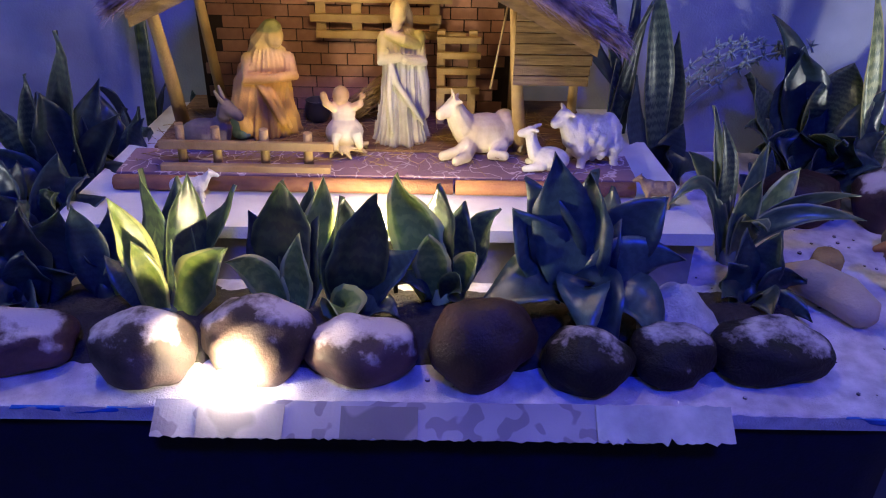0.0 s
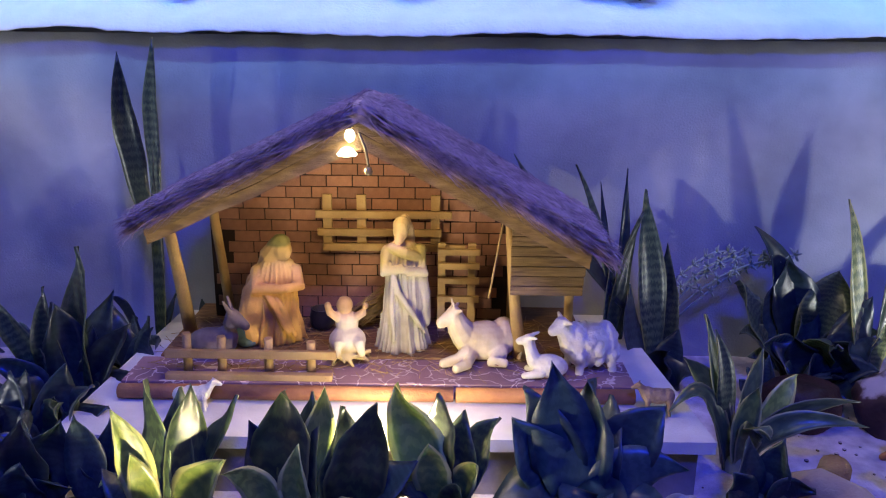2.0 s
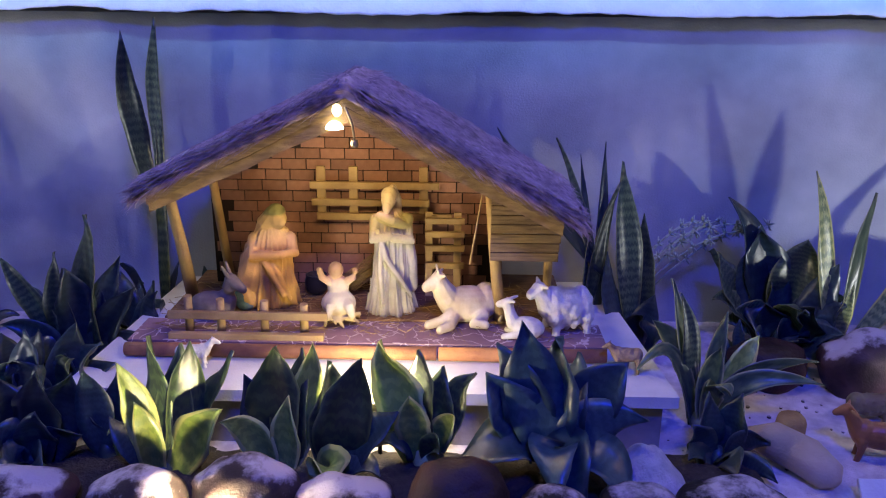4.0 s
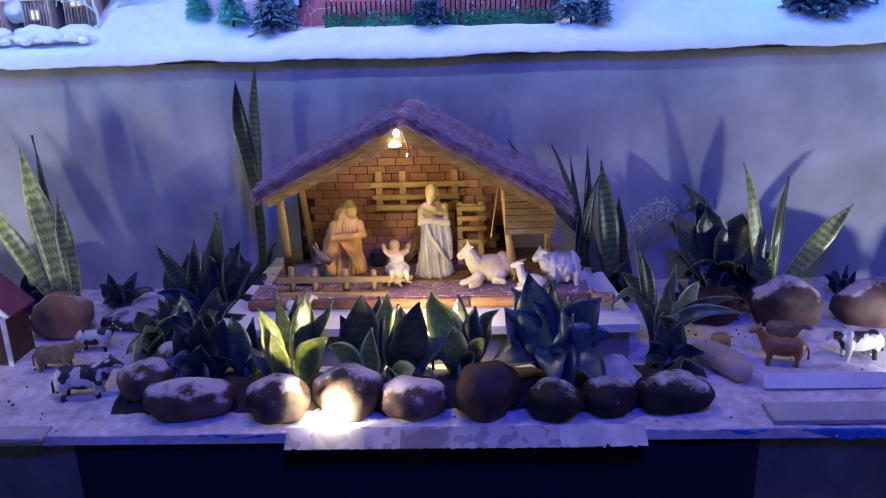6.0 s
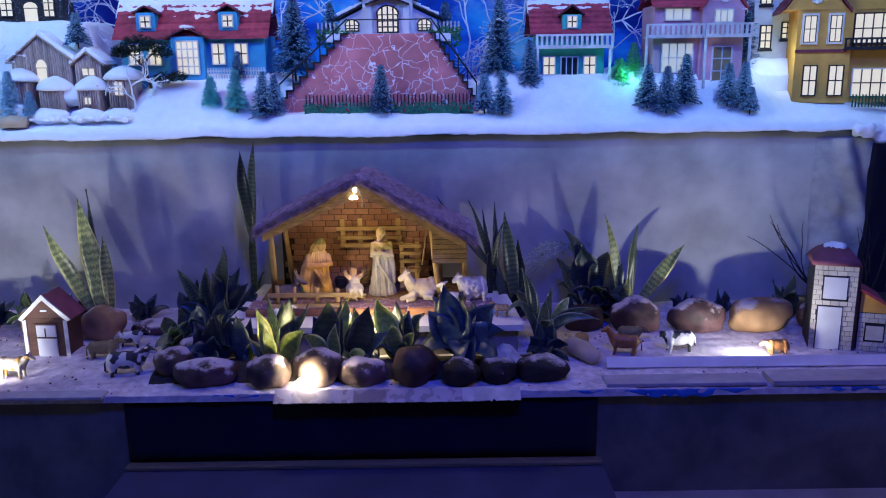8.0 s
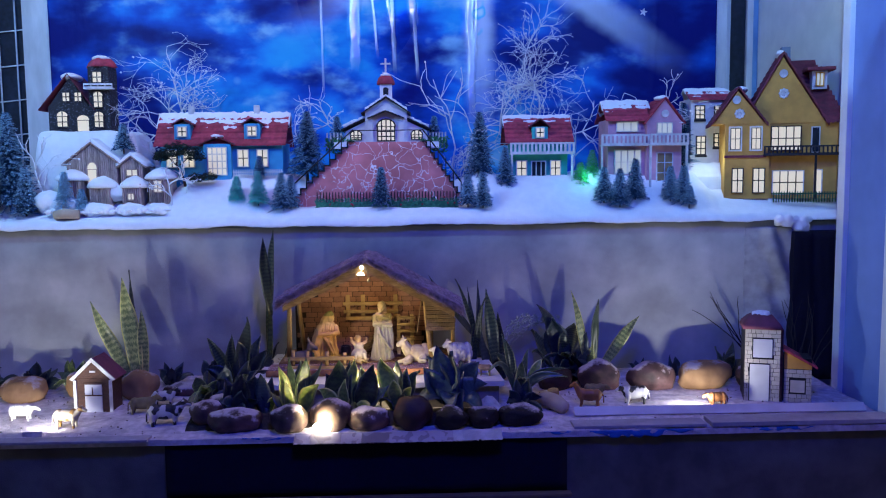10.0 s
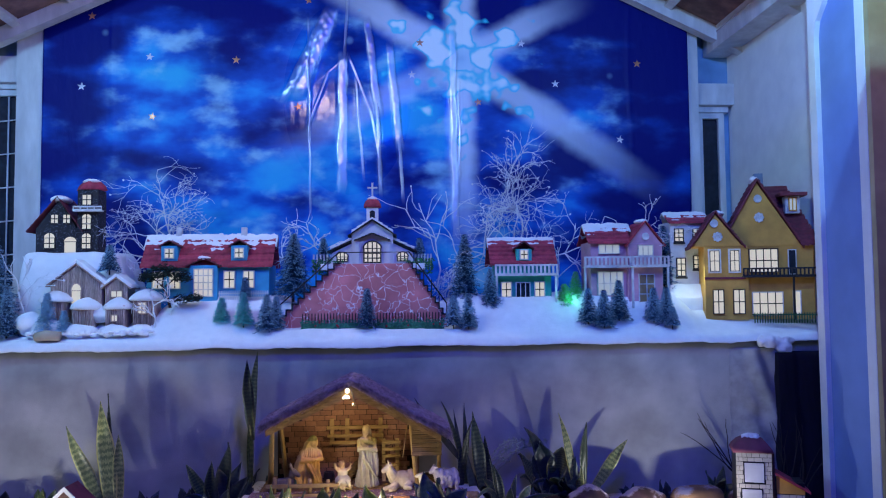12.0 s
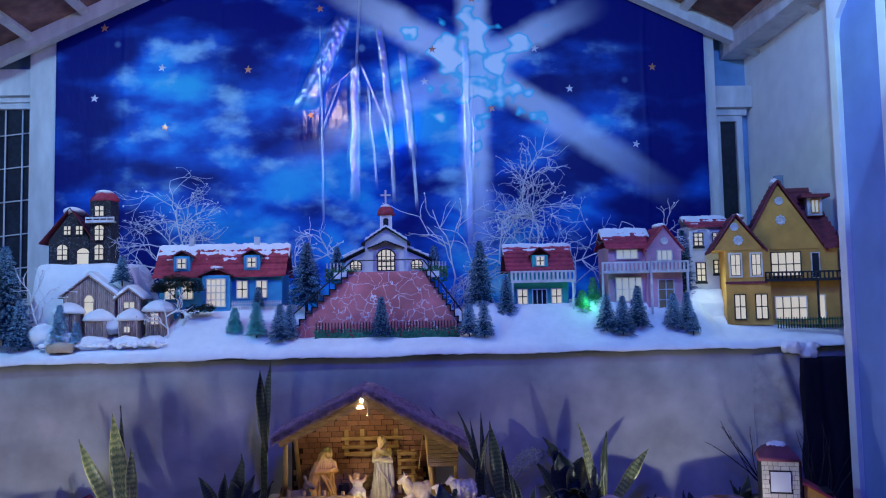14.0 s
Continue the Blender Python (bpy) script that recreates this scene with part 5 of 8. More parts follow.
plant("striped lily-like plant with long arching leaves", (0.748, 1.62, 0.49), M_LILY,
      [(-0.10, 0.02, 0.345, 0.032, 0.03), (-0.058, 0.0, 0.33, 0.038, 0.02, M_SNAKE), (-0.175, -0.04, 0.16, 0.034, 0.2), (0.0, -0.04, 0.22, 0.04, 0.04), (0.245, -0.06, 0.11, 0.036, 0.11),
       (0.255, 0.0, 0.17, 0.032, 0.08), (0.135, 0.04, 0.2, 0.04, 0.06, M_LITVARIEG), (-0.115, 0.02, 0.265, 0.034, 0.06), (0.05, 0.06, 0.26, 0.034, 0.04), (0.18, 0.07, 0.12, 0.04, 0.08), (0.02, -0.09, 0.12, 0.036, 0.08)], G_FRONT)
plant("dark rosette plant beside the front stones", (0.74, 1.46, 0.48), M_AGAVE,
      [(-0.07, -0.02, 0.1, 0.05, 0.03), (-0.03, 0.02, 0.16, 0.05, 0.01), (0.03, 0.02, 0.165, 0.05, 0.01), (0.10, -0.02, 0.07, 0.045, 0.05), (-0.095, -0.05, 0.05, 0.045, 0.05), (0.085, -0.08, 0.0, 0.045, 0.05),
       (-0.07, -0.09, 0.0, 0.05, 0.05), (0.01, -0.1, 0.03, 0.05, 0.06), (0.06, 0.04, 0.12, 0.05, 0.02)], G_FRONT)
plant("dark leafy agave at the end of the stone row", (-0.70, 1.40, 0.485), M_AGAVE,
      [(0.01, -0.01, 0.225, 0.075, 0.01), (-0.05, 0.02, 0.2, 0.07, 0.02), (0.10, 0.03, 0.195, 0.075, 0.02), (0.035, -0.04, 0.14, 0.065, 0.03), (-0.07, -0.05, 0.09, 0.07, 0.05), (0.11, -0.03, 0.11, 0.06, 0.04),
       (-0.05, -0.10, 0.02, 0.065, 0.07), (0.05, -0.11, 0.02, 0.06, 0.07), (-0.12, 0.02, 0.08, 0.07, 0.05), (0.0, 0.07, 0.2, 0.07, 0.0)], G_FRONT)
plant("dense dark agave clump before the slab corner", (-0.755, 1.58, 0.49), M_AGAVE,
      [(0.06, 0.0, 0.24, 0.07, 0.03), (-0.03, 0.0, 0.22, 0.07, 0.03), (0.13, 0.02, 0.2, 0.065, 0.05), (-0.08, 0.0, 0.15, 0.07, 0.06), (0.16, -0.02, 0.14, 0.06, 0.06), (0.09, -0.05, 0.17, 0.07, 0.05, M_GREENLEAF)] + rosette(9, 0.15, 0.17, 0.065, 21))
plant("dark banded agave clump with floppy leaves beside the stable", (-0.77, 1.77, 0.50), M_AGAVE,
      [(0.057, 0.0, 0.43, 0.08, 0.02, M_SNAKE), (-0.045, 0.0, 0.335, 0.06, 0.03, M_SNAKE), (-0.165, 0.0, 0.32, 0.045, 0.06, M_SNAKE), (0.157, 0.0, 0.25, 0.06, 0.05), (0.02, -0.02, 0.31, 0.07, 0.04), (0.10, 0.02, 0.33, 0.065, 0.03),
       (-0.17, -0.03, 0.14, 0.055, 0.09), (0.18, -0.03, 0.13, 0.055, 0.08)] + rosette(10, 0.17, 0.2, 0.065, 23))
plant("dark low agave between stones and ground", (-0.88, 1.70, 0.49), M_AGAVE, rosette(9, 0.12, 0.15, 0.055, 25))
G_BACK = "snake plants along the wall"
plant("tall snake plant leaves against the wall", (-0.70, 2.13, 0.50), M_SNAKE, [(0.03, 0.0, 0.5, 0.024, 0.0), (0.04, 0.01, 0.56, 0.022, 0.0), (0.10, -0.02, 0.22, 0.03, 0.1, M_AGAVE), (-0.10, -0.02, 0.2, 0.03, 0.1, M_AGAVE)],
      G_BACK, name="snake_plant")
sp = thing("snake_plant", "two tall dark snake plant blades against the wall", "plant", pose(-0.66, 2.08, 0.50), G_BACK)
leaf(sp, M_SNAKE, (0.030, -0.08, 0.40), (0.008, -0.14, 0.85), 0.060, arch=0.0, twist=0.15, blunt=0.55, curl=0.5)
leaf(sp, M_SNAKE, (0.016, 0.01, 0.44), (0.040, 0.0, 0.88), 0.044, arch=0.0, twist=-0.3, blunt=0.6, curl=-0.5)
leaf(sp, M_SNAKE, (-0.004, 0.0, 0.0), (0.020, 0.0, 0.60), 0.032, arch=0.0, blunt=0.3)
sp = thing("snake_plant", "yellow-lit banded snake plant of broad pointed leaves", "plant", pose(-1.36, 1.95, 0.49), G_BACK)
leaf(sp, M_LITSNAKE, (-0.01, 0.0, 0.0), (-0.086, 0.0, 0.647), 0.098, arch=0.0, fold=0.25, twist=0.1, blunt=0.5)
leaf(sp, M_LITSNAKE, (-0.03, -0.01, 0.02), (-0.268, 0.0, 0.512), 0.076, arch=-0.03, fold=0.3, twist=-0.15, blunt=0.55)
leaf(sp, M_LITSNAKE, (0.02, 0.0, 0.0), (0.008, 0.01, 0.46), 0.062, fold=0.4, twist=0.35, blunt=0.6)
leaf(sp, M_SNAKE, (0.0, 0.02, 0.0), (-0.065, 0.05, 0.68), 0.045, fold=0.3, twist=-0.5, blunt=0.5)
sp = thing("snake_plant", "clump of tall dark banded snake plant leaves", "plant", pose(0.60, 2.01, 0.49), G_BACK)
for m_, b_, t_, w_, c_, tw_ in ((M_AGAVE, (-0.03, -0.02, 0.24), (-0.325, 0.0, 0.625), 0.05, 0.1, 0.2), (M_SNAKE, (-0.05, 0.0, 0.2), (-0.172, 0.0, 0.60), 0.036, -0.3, 0.5), (M_AGAVE, (-0.03, 0.02, 0.0), (-0.04, 0.01, 0.59), 0.034, 0.0, 0.2),
                                (M_SNAKE, (0.07, -0.01, 0.05), (0.008, 0.0, 0.54), 0.074, 0.1, 0.1), (M_SNAKE, (-0.06, -0.02, 0.1), (0.0, -0.02, 0.49), 0.045, -0.6, 0.7), (M_AGAVE, (-0.02, 0.03, 0.0), (-0.10, 0.04, 0.55), 0.03, 0.0, 0.0),
                                (M_SNAKE, (-0.08, -0.03, 0.0), (-0.075, -0.02, 0.34), 0.032, 0.5, 0.9), (M_SNAKE, (0.1, 0.0, 0.0), (0.075, 0.01, 0.40), 0.065, 0.0, -0.3), (M_AGAVE, (0.03, -0.03, 0.0), (-0.03, -0.05, 0.31), 0.05, 0.2, 0.3)):
    leaf(sp, m_, b_, t_, w_, fold=0.3, curl=c_, twist=tw_, blunt=0.5)
plant("low dark agave leaves under the snake plants", (0.66, 2.0, 0.49), M_AGAVE, rosette(8, 0.15, 0.2, 0.055, 31), G_BACK)
plant("broad mottled agave with curving leaves by the wall", (1.07, 2.05, 0.50), M_SNAKE,
      [(-0.17, 0.0, 0.42, 0.07, 0.06, M_AGAVE), (-0.2, 0.0, 0.27, 0.085, 0.06), (0.05, -0.03, 0.32, 0.095, 0.06), (-0.08, 0.0, 0.34, 0.1, 0.05, M_AGAVE), (-0.2, -0.05, 0.16, 0.06, 0.09), (0.17, -0.05, 0.17, 0.07, 0.08, M_AGAVE)] + rosette(8, 0.2, 0.22, 0.07, 33), G_BACK)
sp = thing("snake_plant", "three slender yellow-edged snake plant leaves", "plant", pose(1.19, 1.97, 0.49), G_BACK)
leaf(sp, M_LITSNAKE, (0.01, 0.0, 0.0), (-0.098, 0.0, 0.53), 0.052, fold=0.3, twist=0.1, curl=-0.25, blunt=0.5)
leaf(sp, M_LILY, (0.03, 0.0, 0.0), (0.064, 0.0, 0.475), 0.052, fold=0.4, twist=0.5, curl=-0.5, blunt=0.62)
leaf(sp, M_LITSNAKE, (0.05, 0.0, 0.02), (0.30, 0.0, 0.372), 0.068, arch=0.02, fold=0.3, twist=-0.2, blunt=0.6)
leaf(sp, M_LITSNAKE, (0.0, -0.02, 0.0), (0.02, -0.05, 0.24), 0.045, fold=0.3, blunt=0.5)
for i, (x, y, reach, hgt, wid) in enumerate(((-0.70, 1.92, 0.16, 0.24, 0.06), (-0.9, 1.62, 0.14, 0.17, 0.06), (1.10, 1.99, 0.18, 0.24, 0.075))):
    plant("dense dark leafy clump by the wall" if x < 0 else "dark mottled broad-leaved clump by the wall", (x, y, 0.49), M_AGAVE if i % 2 == 0 else M_SNAKE if x > 0 else M_GREENLEAF, rosette(17, reach, hgt, wid, 70 + i, 0.5), "dark leafy clumps by the wall")
# low dark growth along the foot of the wall
for i, (x, y, sc, mm) in enumerate(((-1.95, 1.98, 0.9, M_AGAVE), (-1.72, 1.95, 1.0, M_GREENLEAF), (-1.53, 2.0, 0.9, M_AGAVE), (-1.22, 2.05, 0.7, M_AGAVE), (-1.0, 2.08, 0.8, M_AGAVE), (1.52, 2.06, 0.55, M_AGAVE),
                                    (1.72, 2.04, 0.5, M_AGAVE), (2.0, 1.97, 1.0, M_SNAKE), (0.92, 1.93, 0.55, M_AGAVE), (-0.55, 2.17, 0.8, M_AGAVE), (-2.2, 1.95, 0.9, M_AGAVE))):
    plant("low dark leafy plant at the foot of the wall" if mm is M_AGAVE else "low green leafy plant behind the little house" if mm is M_GREENLEAF else "mottled leafy plant beside the stone tower",
          (x, y, 0.49), mm, rosette(9, 0.15 * sc, 0.22 * sc, 0.055 * sc, 40 + i), "low plants along the wall")
# feathery pale sprig on the wall side
M_SPRIG = mat("pale_succulent_sprig", (0.48, 0.54, 0.46), (0.32, 0.38, 0.30), rough=0.6)
sp = thing("sprig_plant", "pale feathery succulent sprigs over dark leaves", "plant", pose(0.655, 2.10, 0.60))
rnd = random.Random(6)
for k in range(5):
    bm = bmesh.new()
    p = Vector((0.0 + 0.02 * k, 0, 0.05))
    pts = [p]
    for s in range(7):
        pts.append(pts[-1] + Vector((0.028 + 0.004 * k, rnd.uniform(-0.008, 0.004), 0.055 * (1 - s / 7) - 0.004 + rnd.uniform(-0.006, 0.006))))
    tube(bm, pts, [0.003] * 7 + [0.0015], 5)
    for q in pts[2:]:
        for a in range(9):
            an = a * 0.7 + k
            d = Vector((math.cos(an) * 0.5, math.sin(an) * 0.6, math.sin(an * 1.7))).normalized() * rnd.uniform(0.014, 0.026)
            tube(bm, [q, q + d * 0.6, q + d], [0.0028, 0.003, 0.0008], 4)
    part("sprig", bm, M_SPRIG, sp)

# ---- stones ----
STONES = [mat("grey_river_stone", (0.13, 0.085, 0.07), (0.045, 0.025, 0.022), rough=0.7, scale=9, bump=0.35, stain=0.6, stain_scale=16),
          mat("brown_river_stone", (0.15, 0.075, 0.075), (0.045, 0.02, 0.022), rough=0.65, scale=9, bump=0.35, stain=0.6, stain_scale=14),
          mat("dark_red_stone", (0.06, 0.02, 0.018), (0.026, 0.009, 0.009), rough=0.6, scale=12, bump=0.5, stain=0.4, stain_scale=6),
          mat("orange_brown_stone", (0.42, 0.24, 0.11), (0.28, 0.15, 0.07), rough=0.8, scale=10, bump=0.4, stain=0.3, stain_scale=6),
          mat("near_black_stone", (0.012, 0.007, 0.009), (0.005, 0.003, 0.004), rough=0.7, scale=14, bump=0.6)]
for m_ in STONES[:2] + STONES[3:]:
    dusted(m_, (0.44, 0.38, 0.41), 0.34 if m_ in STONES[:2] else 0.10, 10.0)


def stone(x, y, w, d, h, kind, label, seed, turn=0.0, group="", z=0.47):
    bm = bmesh.new()
    bmesh.ops.create_icosphere(bm, subdivisions=4, radius=1)
    rnd = random.Random(seed)
    for v in bm.verts:
        p = v.co.copy()
        k = 1 + 0.20 * noise.noise(p * 1.1 + Vector((seed * 3.1, seed, 0))) + 0.08 * noise.noise(p * 2.3 + Vector((seed, 5, 0))) - 0.03 * abs(noise.noise(p * 3.7 + Vector((2, seed * 1.3, 0)))) + 0.018 * noise.noise(p * 7 + Vector((seed, 0, 3))) + 0.012 * noise.noise(p * 17)
        q = Vector([math.copysign(abs(c) ** 0.93, c) for c in p]) * k
        v.co = Vector((q.x * w / 2, q.y * d / 2, q.z * h * 0.56 + h * 0.44))
    ob = solid("stone", bm, STONES[kind], label, "stone", pose(x, y, z, 0, 0, turn), group, smooth=True)
    return ob


G_ROW = "stones along the front edge"
for x, y, w, d, h, k, lab, sd in (
        (-0.412, 1.215, 0.165, 0.14, 0.125, 0, "pale dusty river stone lit by the spot lamp", 1),
        (-0.222, 1.235, 0.185, 0.15, 0.150, 0, "rounded grey stone behind the spot lamp", 2),
        (-0.030, 1.235, 0.190, 0.14, 0.105, 1, "brown dust-capped river stone in the row", 3),
        (0.180, 1.230, 0.175, 0.15, 0.160, 2, "tall dark red-brown stone in the row", 4),
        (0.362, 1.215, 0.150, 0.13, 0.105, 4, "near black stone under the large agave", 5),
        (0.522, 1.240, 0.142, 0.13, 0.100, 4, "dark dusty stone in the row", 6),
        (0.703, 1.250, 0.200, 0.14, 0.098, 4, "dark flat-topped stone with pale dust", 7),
        (-0.675, 1.240, 0.235, 0.14, 0.110, 1, "long brown stone at the row's end", 8),
        (-0.835, 1.335, 0.15, 0.15, 0.125, 1, "rounded brown stone at the row's end", 9),
        (-0.80, 1.51, 0.13, 0.13, 0.105, 1, "reddish stone half under dark leaves", 10)):
    stone(x, y, w * 1.08, d, h, k, lab, sd, (sd % 5 - 2) * 8, G_ROW)
G_BACKROW = "stones along the back of the ledge"
for x, y, w, d, h, k, lab, sd in (
        (-1.325, 1.80, 0.215, 0.15, 0.16, 3, "large smooth orange-brown stone", 11), (-1.63, 1.86, 0.24, 0.17, 0.15, 3, "large orange-brown stone behind the little house", 12),
        (-1.11, 1.86, 0.20, 0.14, 0.07, 1, "flat brown stone on the sand", 13), (0.98, 1.84, 0.2, 0.15, 0.12, 2, "dull red-brown stone by the lily plant", 14),
        (1.22, 1.80, 0.24, 0.16, 0.165, 1, "dusty brown stone by the wall", 15), (1.515, 1.80, 0.28, 0.16, 0.15, 1, "broad dusty brown stone by the wall", 16),
        (1.82, 1.80, 0.31, 0.17, 0.155, 3, "long flat orange-brown stone by the wall", 17), (-1.95, 1.80, 0.26, 0.17, 0.13, 3, "orange-brown stone beside the plants", 18),
        (2.08, 1.80, 0.16, 0.14, 0.13, 1, "brown stone behind the stone tower", 19)):
    stone(x, y, w, d, h, k, lab, sd, (sd % 3 - 1) * 9, G_BACKROW, 0.48)
M_SHELL = mat("pale_tan_stone", (0.5, 0.4, 0.3), (0.4, 0.31, 0.23), rough=0.8, scale=12, bump=0.4)
bm = bmesh.new()
tube(bm, [(-0.06, 0.07, 0.035), (-0.02, 0.03, 0.05), (0.03, -0.03, 0.045), (0.06, -0.08, 0.03), (0.066, -0.095, 0.025)], [0.02, 0.04, 0.042, 0.034, 0.012], 14)
solid("long_stone", bm, M_SHELL, "long pale tan stone lying on the sand", "stone", pose(0.885, 1.46, 0.475), smooth=True)
bm = bmesh.new()
tube(bm, [(0.0, 0.02, 0.0), (0.0, 0.01, 0.04), (0.0, 0, 0.085), (0, 0, 0.09)], [0.03, 0.034, 0.03, 0.012], 12)
wobble(bm, 0.004, 40)
solid("clay_lump", bm, mat("ochre_clay", (0.45, 0.3, 0.1), (0.3, 0.18, 0.06), rough=0.9, bump=0.8), "ochre clay lump beside the long stone", "stone", pose(0.915, 1.52, 0.475), smooth=True)
# heap of cement powder
bm = bmesh.new()
sheet(bm, -0.13, 0.13, 36, -0.11, 0.11, 30, lambda x, y: max(0.0, 0.105 * math.exp(-(x / 0.075) ** 2 - (y / 0.07) ** 2)) + 0.010 * noise.noise(Vector((x * 45, y * 45, 2))) * math.exp(-(x / 0.1) ** 2 - (y / 0.09) ** 2) - 0.004, base=-0.012)
solid("cement_mound", bm, mat("lumpy_cement_powder", (0.6, 0.57, 0.6), (0.42, 0.4, 0.43), rough=0.95, scale=40, bump=1.0), "lumpy heap of pale cement powder", "heap", pose(0.56, 1.37, 0.478))
# soil bank under the plants
bm = bmesh.new()
sheet(bm, -0.92, 0.80, 110, 1.22, 1.53, 22, lambda x, y: 0.462 + 0.045 * math.sin(math.pi * (y - 1.22) / 0.31) + 0.012 * noise.noise(Vector((x * 14, y * 14, 1))) + 0.006 * noise.noise(Vector((x * 50, y * 50, 1))), base=0.455)
solid("soil_bank", bm, mat("dark_planting_soil", (0.05, 0.04, 0.035), (0.025, 0.02, 0.018), rough=0.95, scale=60, bump=1.0), "dark planting soil between stones and slab", "soil", kind="stuff")
# grit
bm = bmesh.new()
rnd = random.Random(4)
for k in range(420):
    x, y = rnd.uniform(-2.0, 2.4), rnd.uniform(1.14, 1.9)
    r = rnd.uniform(0.0015, 0.006)
    bmesh.ops.create_icosphere(bm, subdivisions=1, radius=r, matrix=Matrix.Translation((x, y, ground_z(x, y) + r * 0.3)))
solid("grit", bm, STONES[0], "scattered grit and small pebbles on the sand", "gravel", kind="stuff")

# ---- the spot lamp and boards along the edge ----
spot = thing("spot_lamp", "small lit flood lamp before the stones", "lamp", pose(-0.25, 1.15, 0.478))
bm = bmesh.new()
box(bm, -0.030, 0.030, 0.008, 0.022, 0.0, 0.030, bevel=0.004)
part("housing", bm, mat("grey_lamp_metal", (0.6, 0.6, 0.6), rough=0.4, metal=0.6), spot, "grey metal housing", at=pose(0, 0.014, 0.0, 12))
bm = bmesh.new()
ball(bm, (0, 0, 0), (0.044, 0.022, 0.028), seg=20)
part("lens", bm, glow_mat("lit_lamp_lens", (1.0, 0.93, 0.7), 60), spot, "glaring lit lens", at=pose(0, -0.004, 0.026, 12))
crib = thing("crib_spot", "small spot lamp hidden among the leaves before the slab", "lamp", pose(0.015, 1.455, 0.495))
bm = bmesh.new()
tube(bm, [(0, 0, 0), (0, 0, 0.14)], 0.005, 6)
part("spike", bm, M_BLACK, crib, "thin black spike")
part("housing", new_box(-0.007, 0.007, -0.022, -0.012, 0.125, 0.140, bevel=0.002), M_WHITEWOOD, crib, "small white lamp housing")
paper = thing("paper_strip", "paint-splotched paper strip along the ledge edge", "paper", pose(0.1, 1.118, 0.470, 32))
M_GREYPAPER = patch_mat("smudged_grey_paper", (0.20, 0.17, 0.19), (0.30, 0.26, 0.29), scale=9, cut=0.5, rough=0.85)
M_WHITEPAPER = mat("pale_paper", (0.56, 0.55, 0.58), (0.44, 0.42, 0.46), rough=0.8, scale=20, stain=0.35, stain_scale=14)


def torn_sheet(x0, x1, y0, y1, z, seed, teeth):
    bm = bmesh.new()
    n = int((x1 - x0) / 0.008)
    lo = [bm.verts.new((x0 + (x1 - x0) * i / n, y0 + teeth * noise.noise(Vector((i * 0.9 + seed, seed, 1))), z + 0.002 * noise.noise(Vector((i * 0.15, seed, 4))))) for i in range(n + 1)]
    hi = [bm.verts.new((x0 + (x1 - x0) * i / n, y1 + 0.3 * teeth * noise.noise(Vector((i * 0.5 + seed, 3, 1))), z + 0.003 * noise.noise(Vector((i * 0.1, seed, 2))))) for i in range(n + 1)]
    top = [bm.verts.new(v.co + Vector((0, 0, 0.002))) for v in lo + hi]
    m = n + 1
    for i in range(n):
        bm.faces.new((lo[i], hi[i], hi[i + 1], lo[i + 1]))
        bm.faces.new((top[i], top[i + 1], top[m + i + 1], top[m + i]))
        bm.faces.new((lo[i], lo[i + 1], top[i + 1], top[i]))
        bm.faces.new((hi[i + 1], hi[i], top[m + i], top[m + i + 1]))
    bm.faces.new((lo[0], top[0], top[m], hi[0]))
    bm.faces.new((lo[n], hi[n], top[m + n], top[n]))
    return bm


part("sheet", torn_sheet(-0.475, 0.36, -0.045, 0.02, 0.0, 1.0, 0.006), M_PAPER, paper)
part("sheet", torn_sheet(-0.40, -0.255, -0.047, 0.012, 0.005, 4.0, 0.004), M_GREYPAPER, paper, "smudged grey scrap of paper")
part("sheet", torn_sheet(-0.16, -0.03, -0.046, 0.010, 0.005, 7.0, 0.005), M_GREYPAPER, paper, "smudged grey scrap of paper")
part("sheet", torn_sheet(0.27, 0.50, -0.046, 0.018, 0.006, 9.0, 0.014), M_WHITEPAPER, paper, "pale torn sheet of paper")
solid("white_board", new_box(-0.74, 0.74, -0.024, 0.024, 0, 0.010, bevel=0.002), M_CARD, "white foam board strip lying on the sand", "board", pose(1.73, 1.345, 0.492, 48, 0, -0.6))
M_DARKBOARD = mat("grey_lilac_board", (0.42, 0.38, 0.42), (0.34, 0.31, 0.35), rough=0.8)
solid("edge_board", new_box(-0.46, 0.44, -0.06, 0.06, 0, 0.022, bevel=0.002), M_DARKBOARD, "thick grey board at the ledge edge", "board", pose(2.07, 1.185, 0.474))
solid("edge_board", new_box(-0.32, 0.32, -0.05, 0.05, 0, 0.014, bevel=0.002), M_DARKBOARD, "thin grey board at the ledge edge", "board", pose(1.27, 1.19, 0.472))
solid("edge_board", new_box(-0.5, 0.5, -0.04, 0.03, 0, 0.012, bevel=0.002), M_DARKBOARD, "thin pale board at the ledge edge", "board", pose(-1.55, 1.135, 0.468))


def tarp(x0, x1, drop, label):
    bm = bmesh.new()
    sheet(bm, x0, x1, 60, 0, drop, 5, lambda x, y: 0.004 + 0.006 * noise.noise(Vector((x * 20, y * 30, 4))), base=-0.001)
    for v in bm.verts:
        u = (v.co.x - x0) / (x1 - x0)
        hang = math.sin(math.pi * min(max(u, 0.02), 0.98)) ** 0.5 * (0.75 + 0.9 * noise.noise(Vector((v.co.x * 11, 2, 2))) + 0.4 * noise.noise(Vector((v.co.x * 37, 5, 2))))
        v.co.y = drop - (drop - v.co.y) * max(0.05, hang)
    solid("tarpaulin", bm, M_TARP, label, "tarpaulin", pose(0, 1.128, 0.468 - drop, 90))


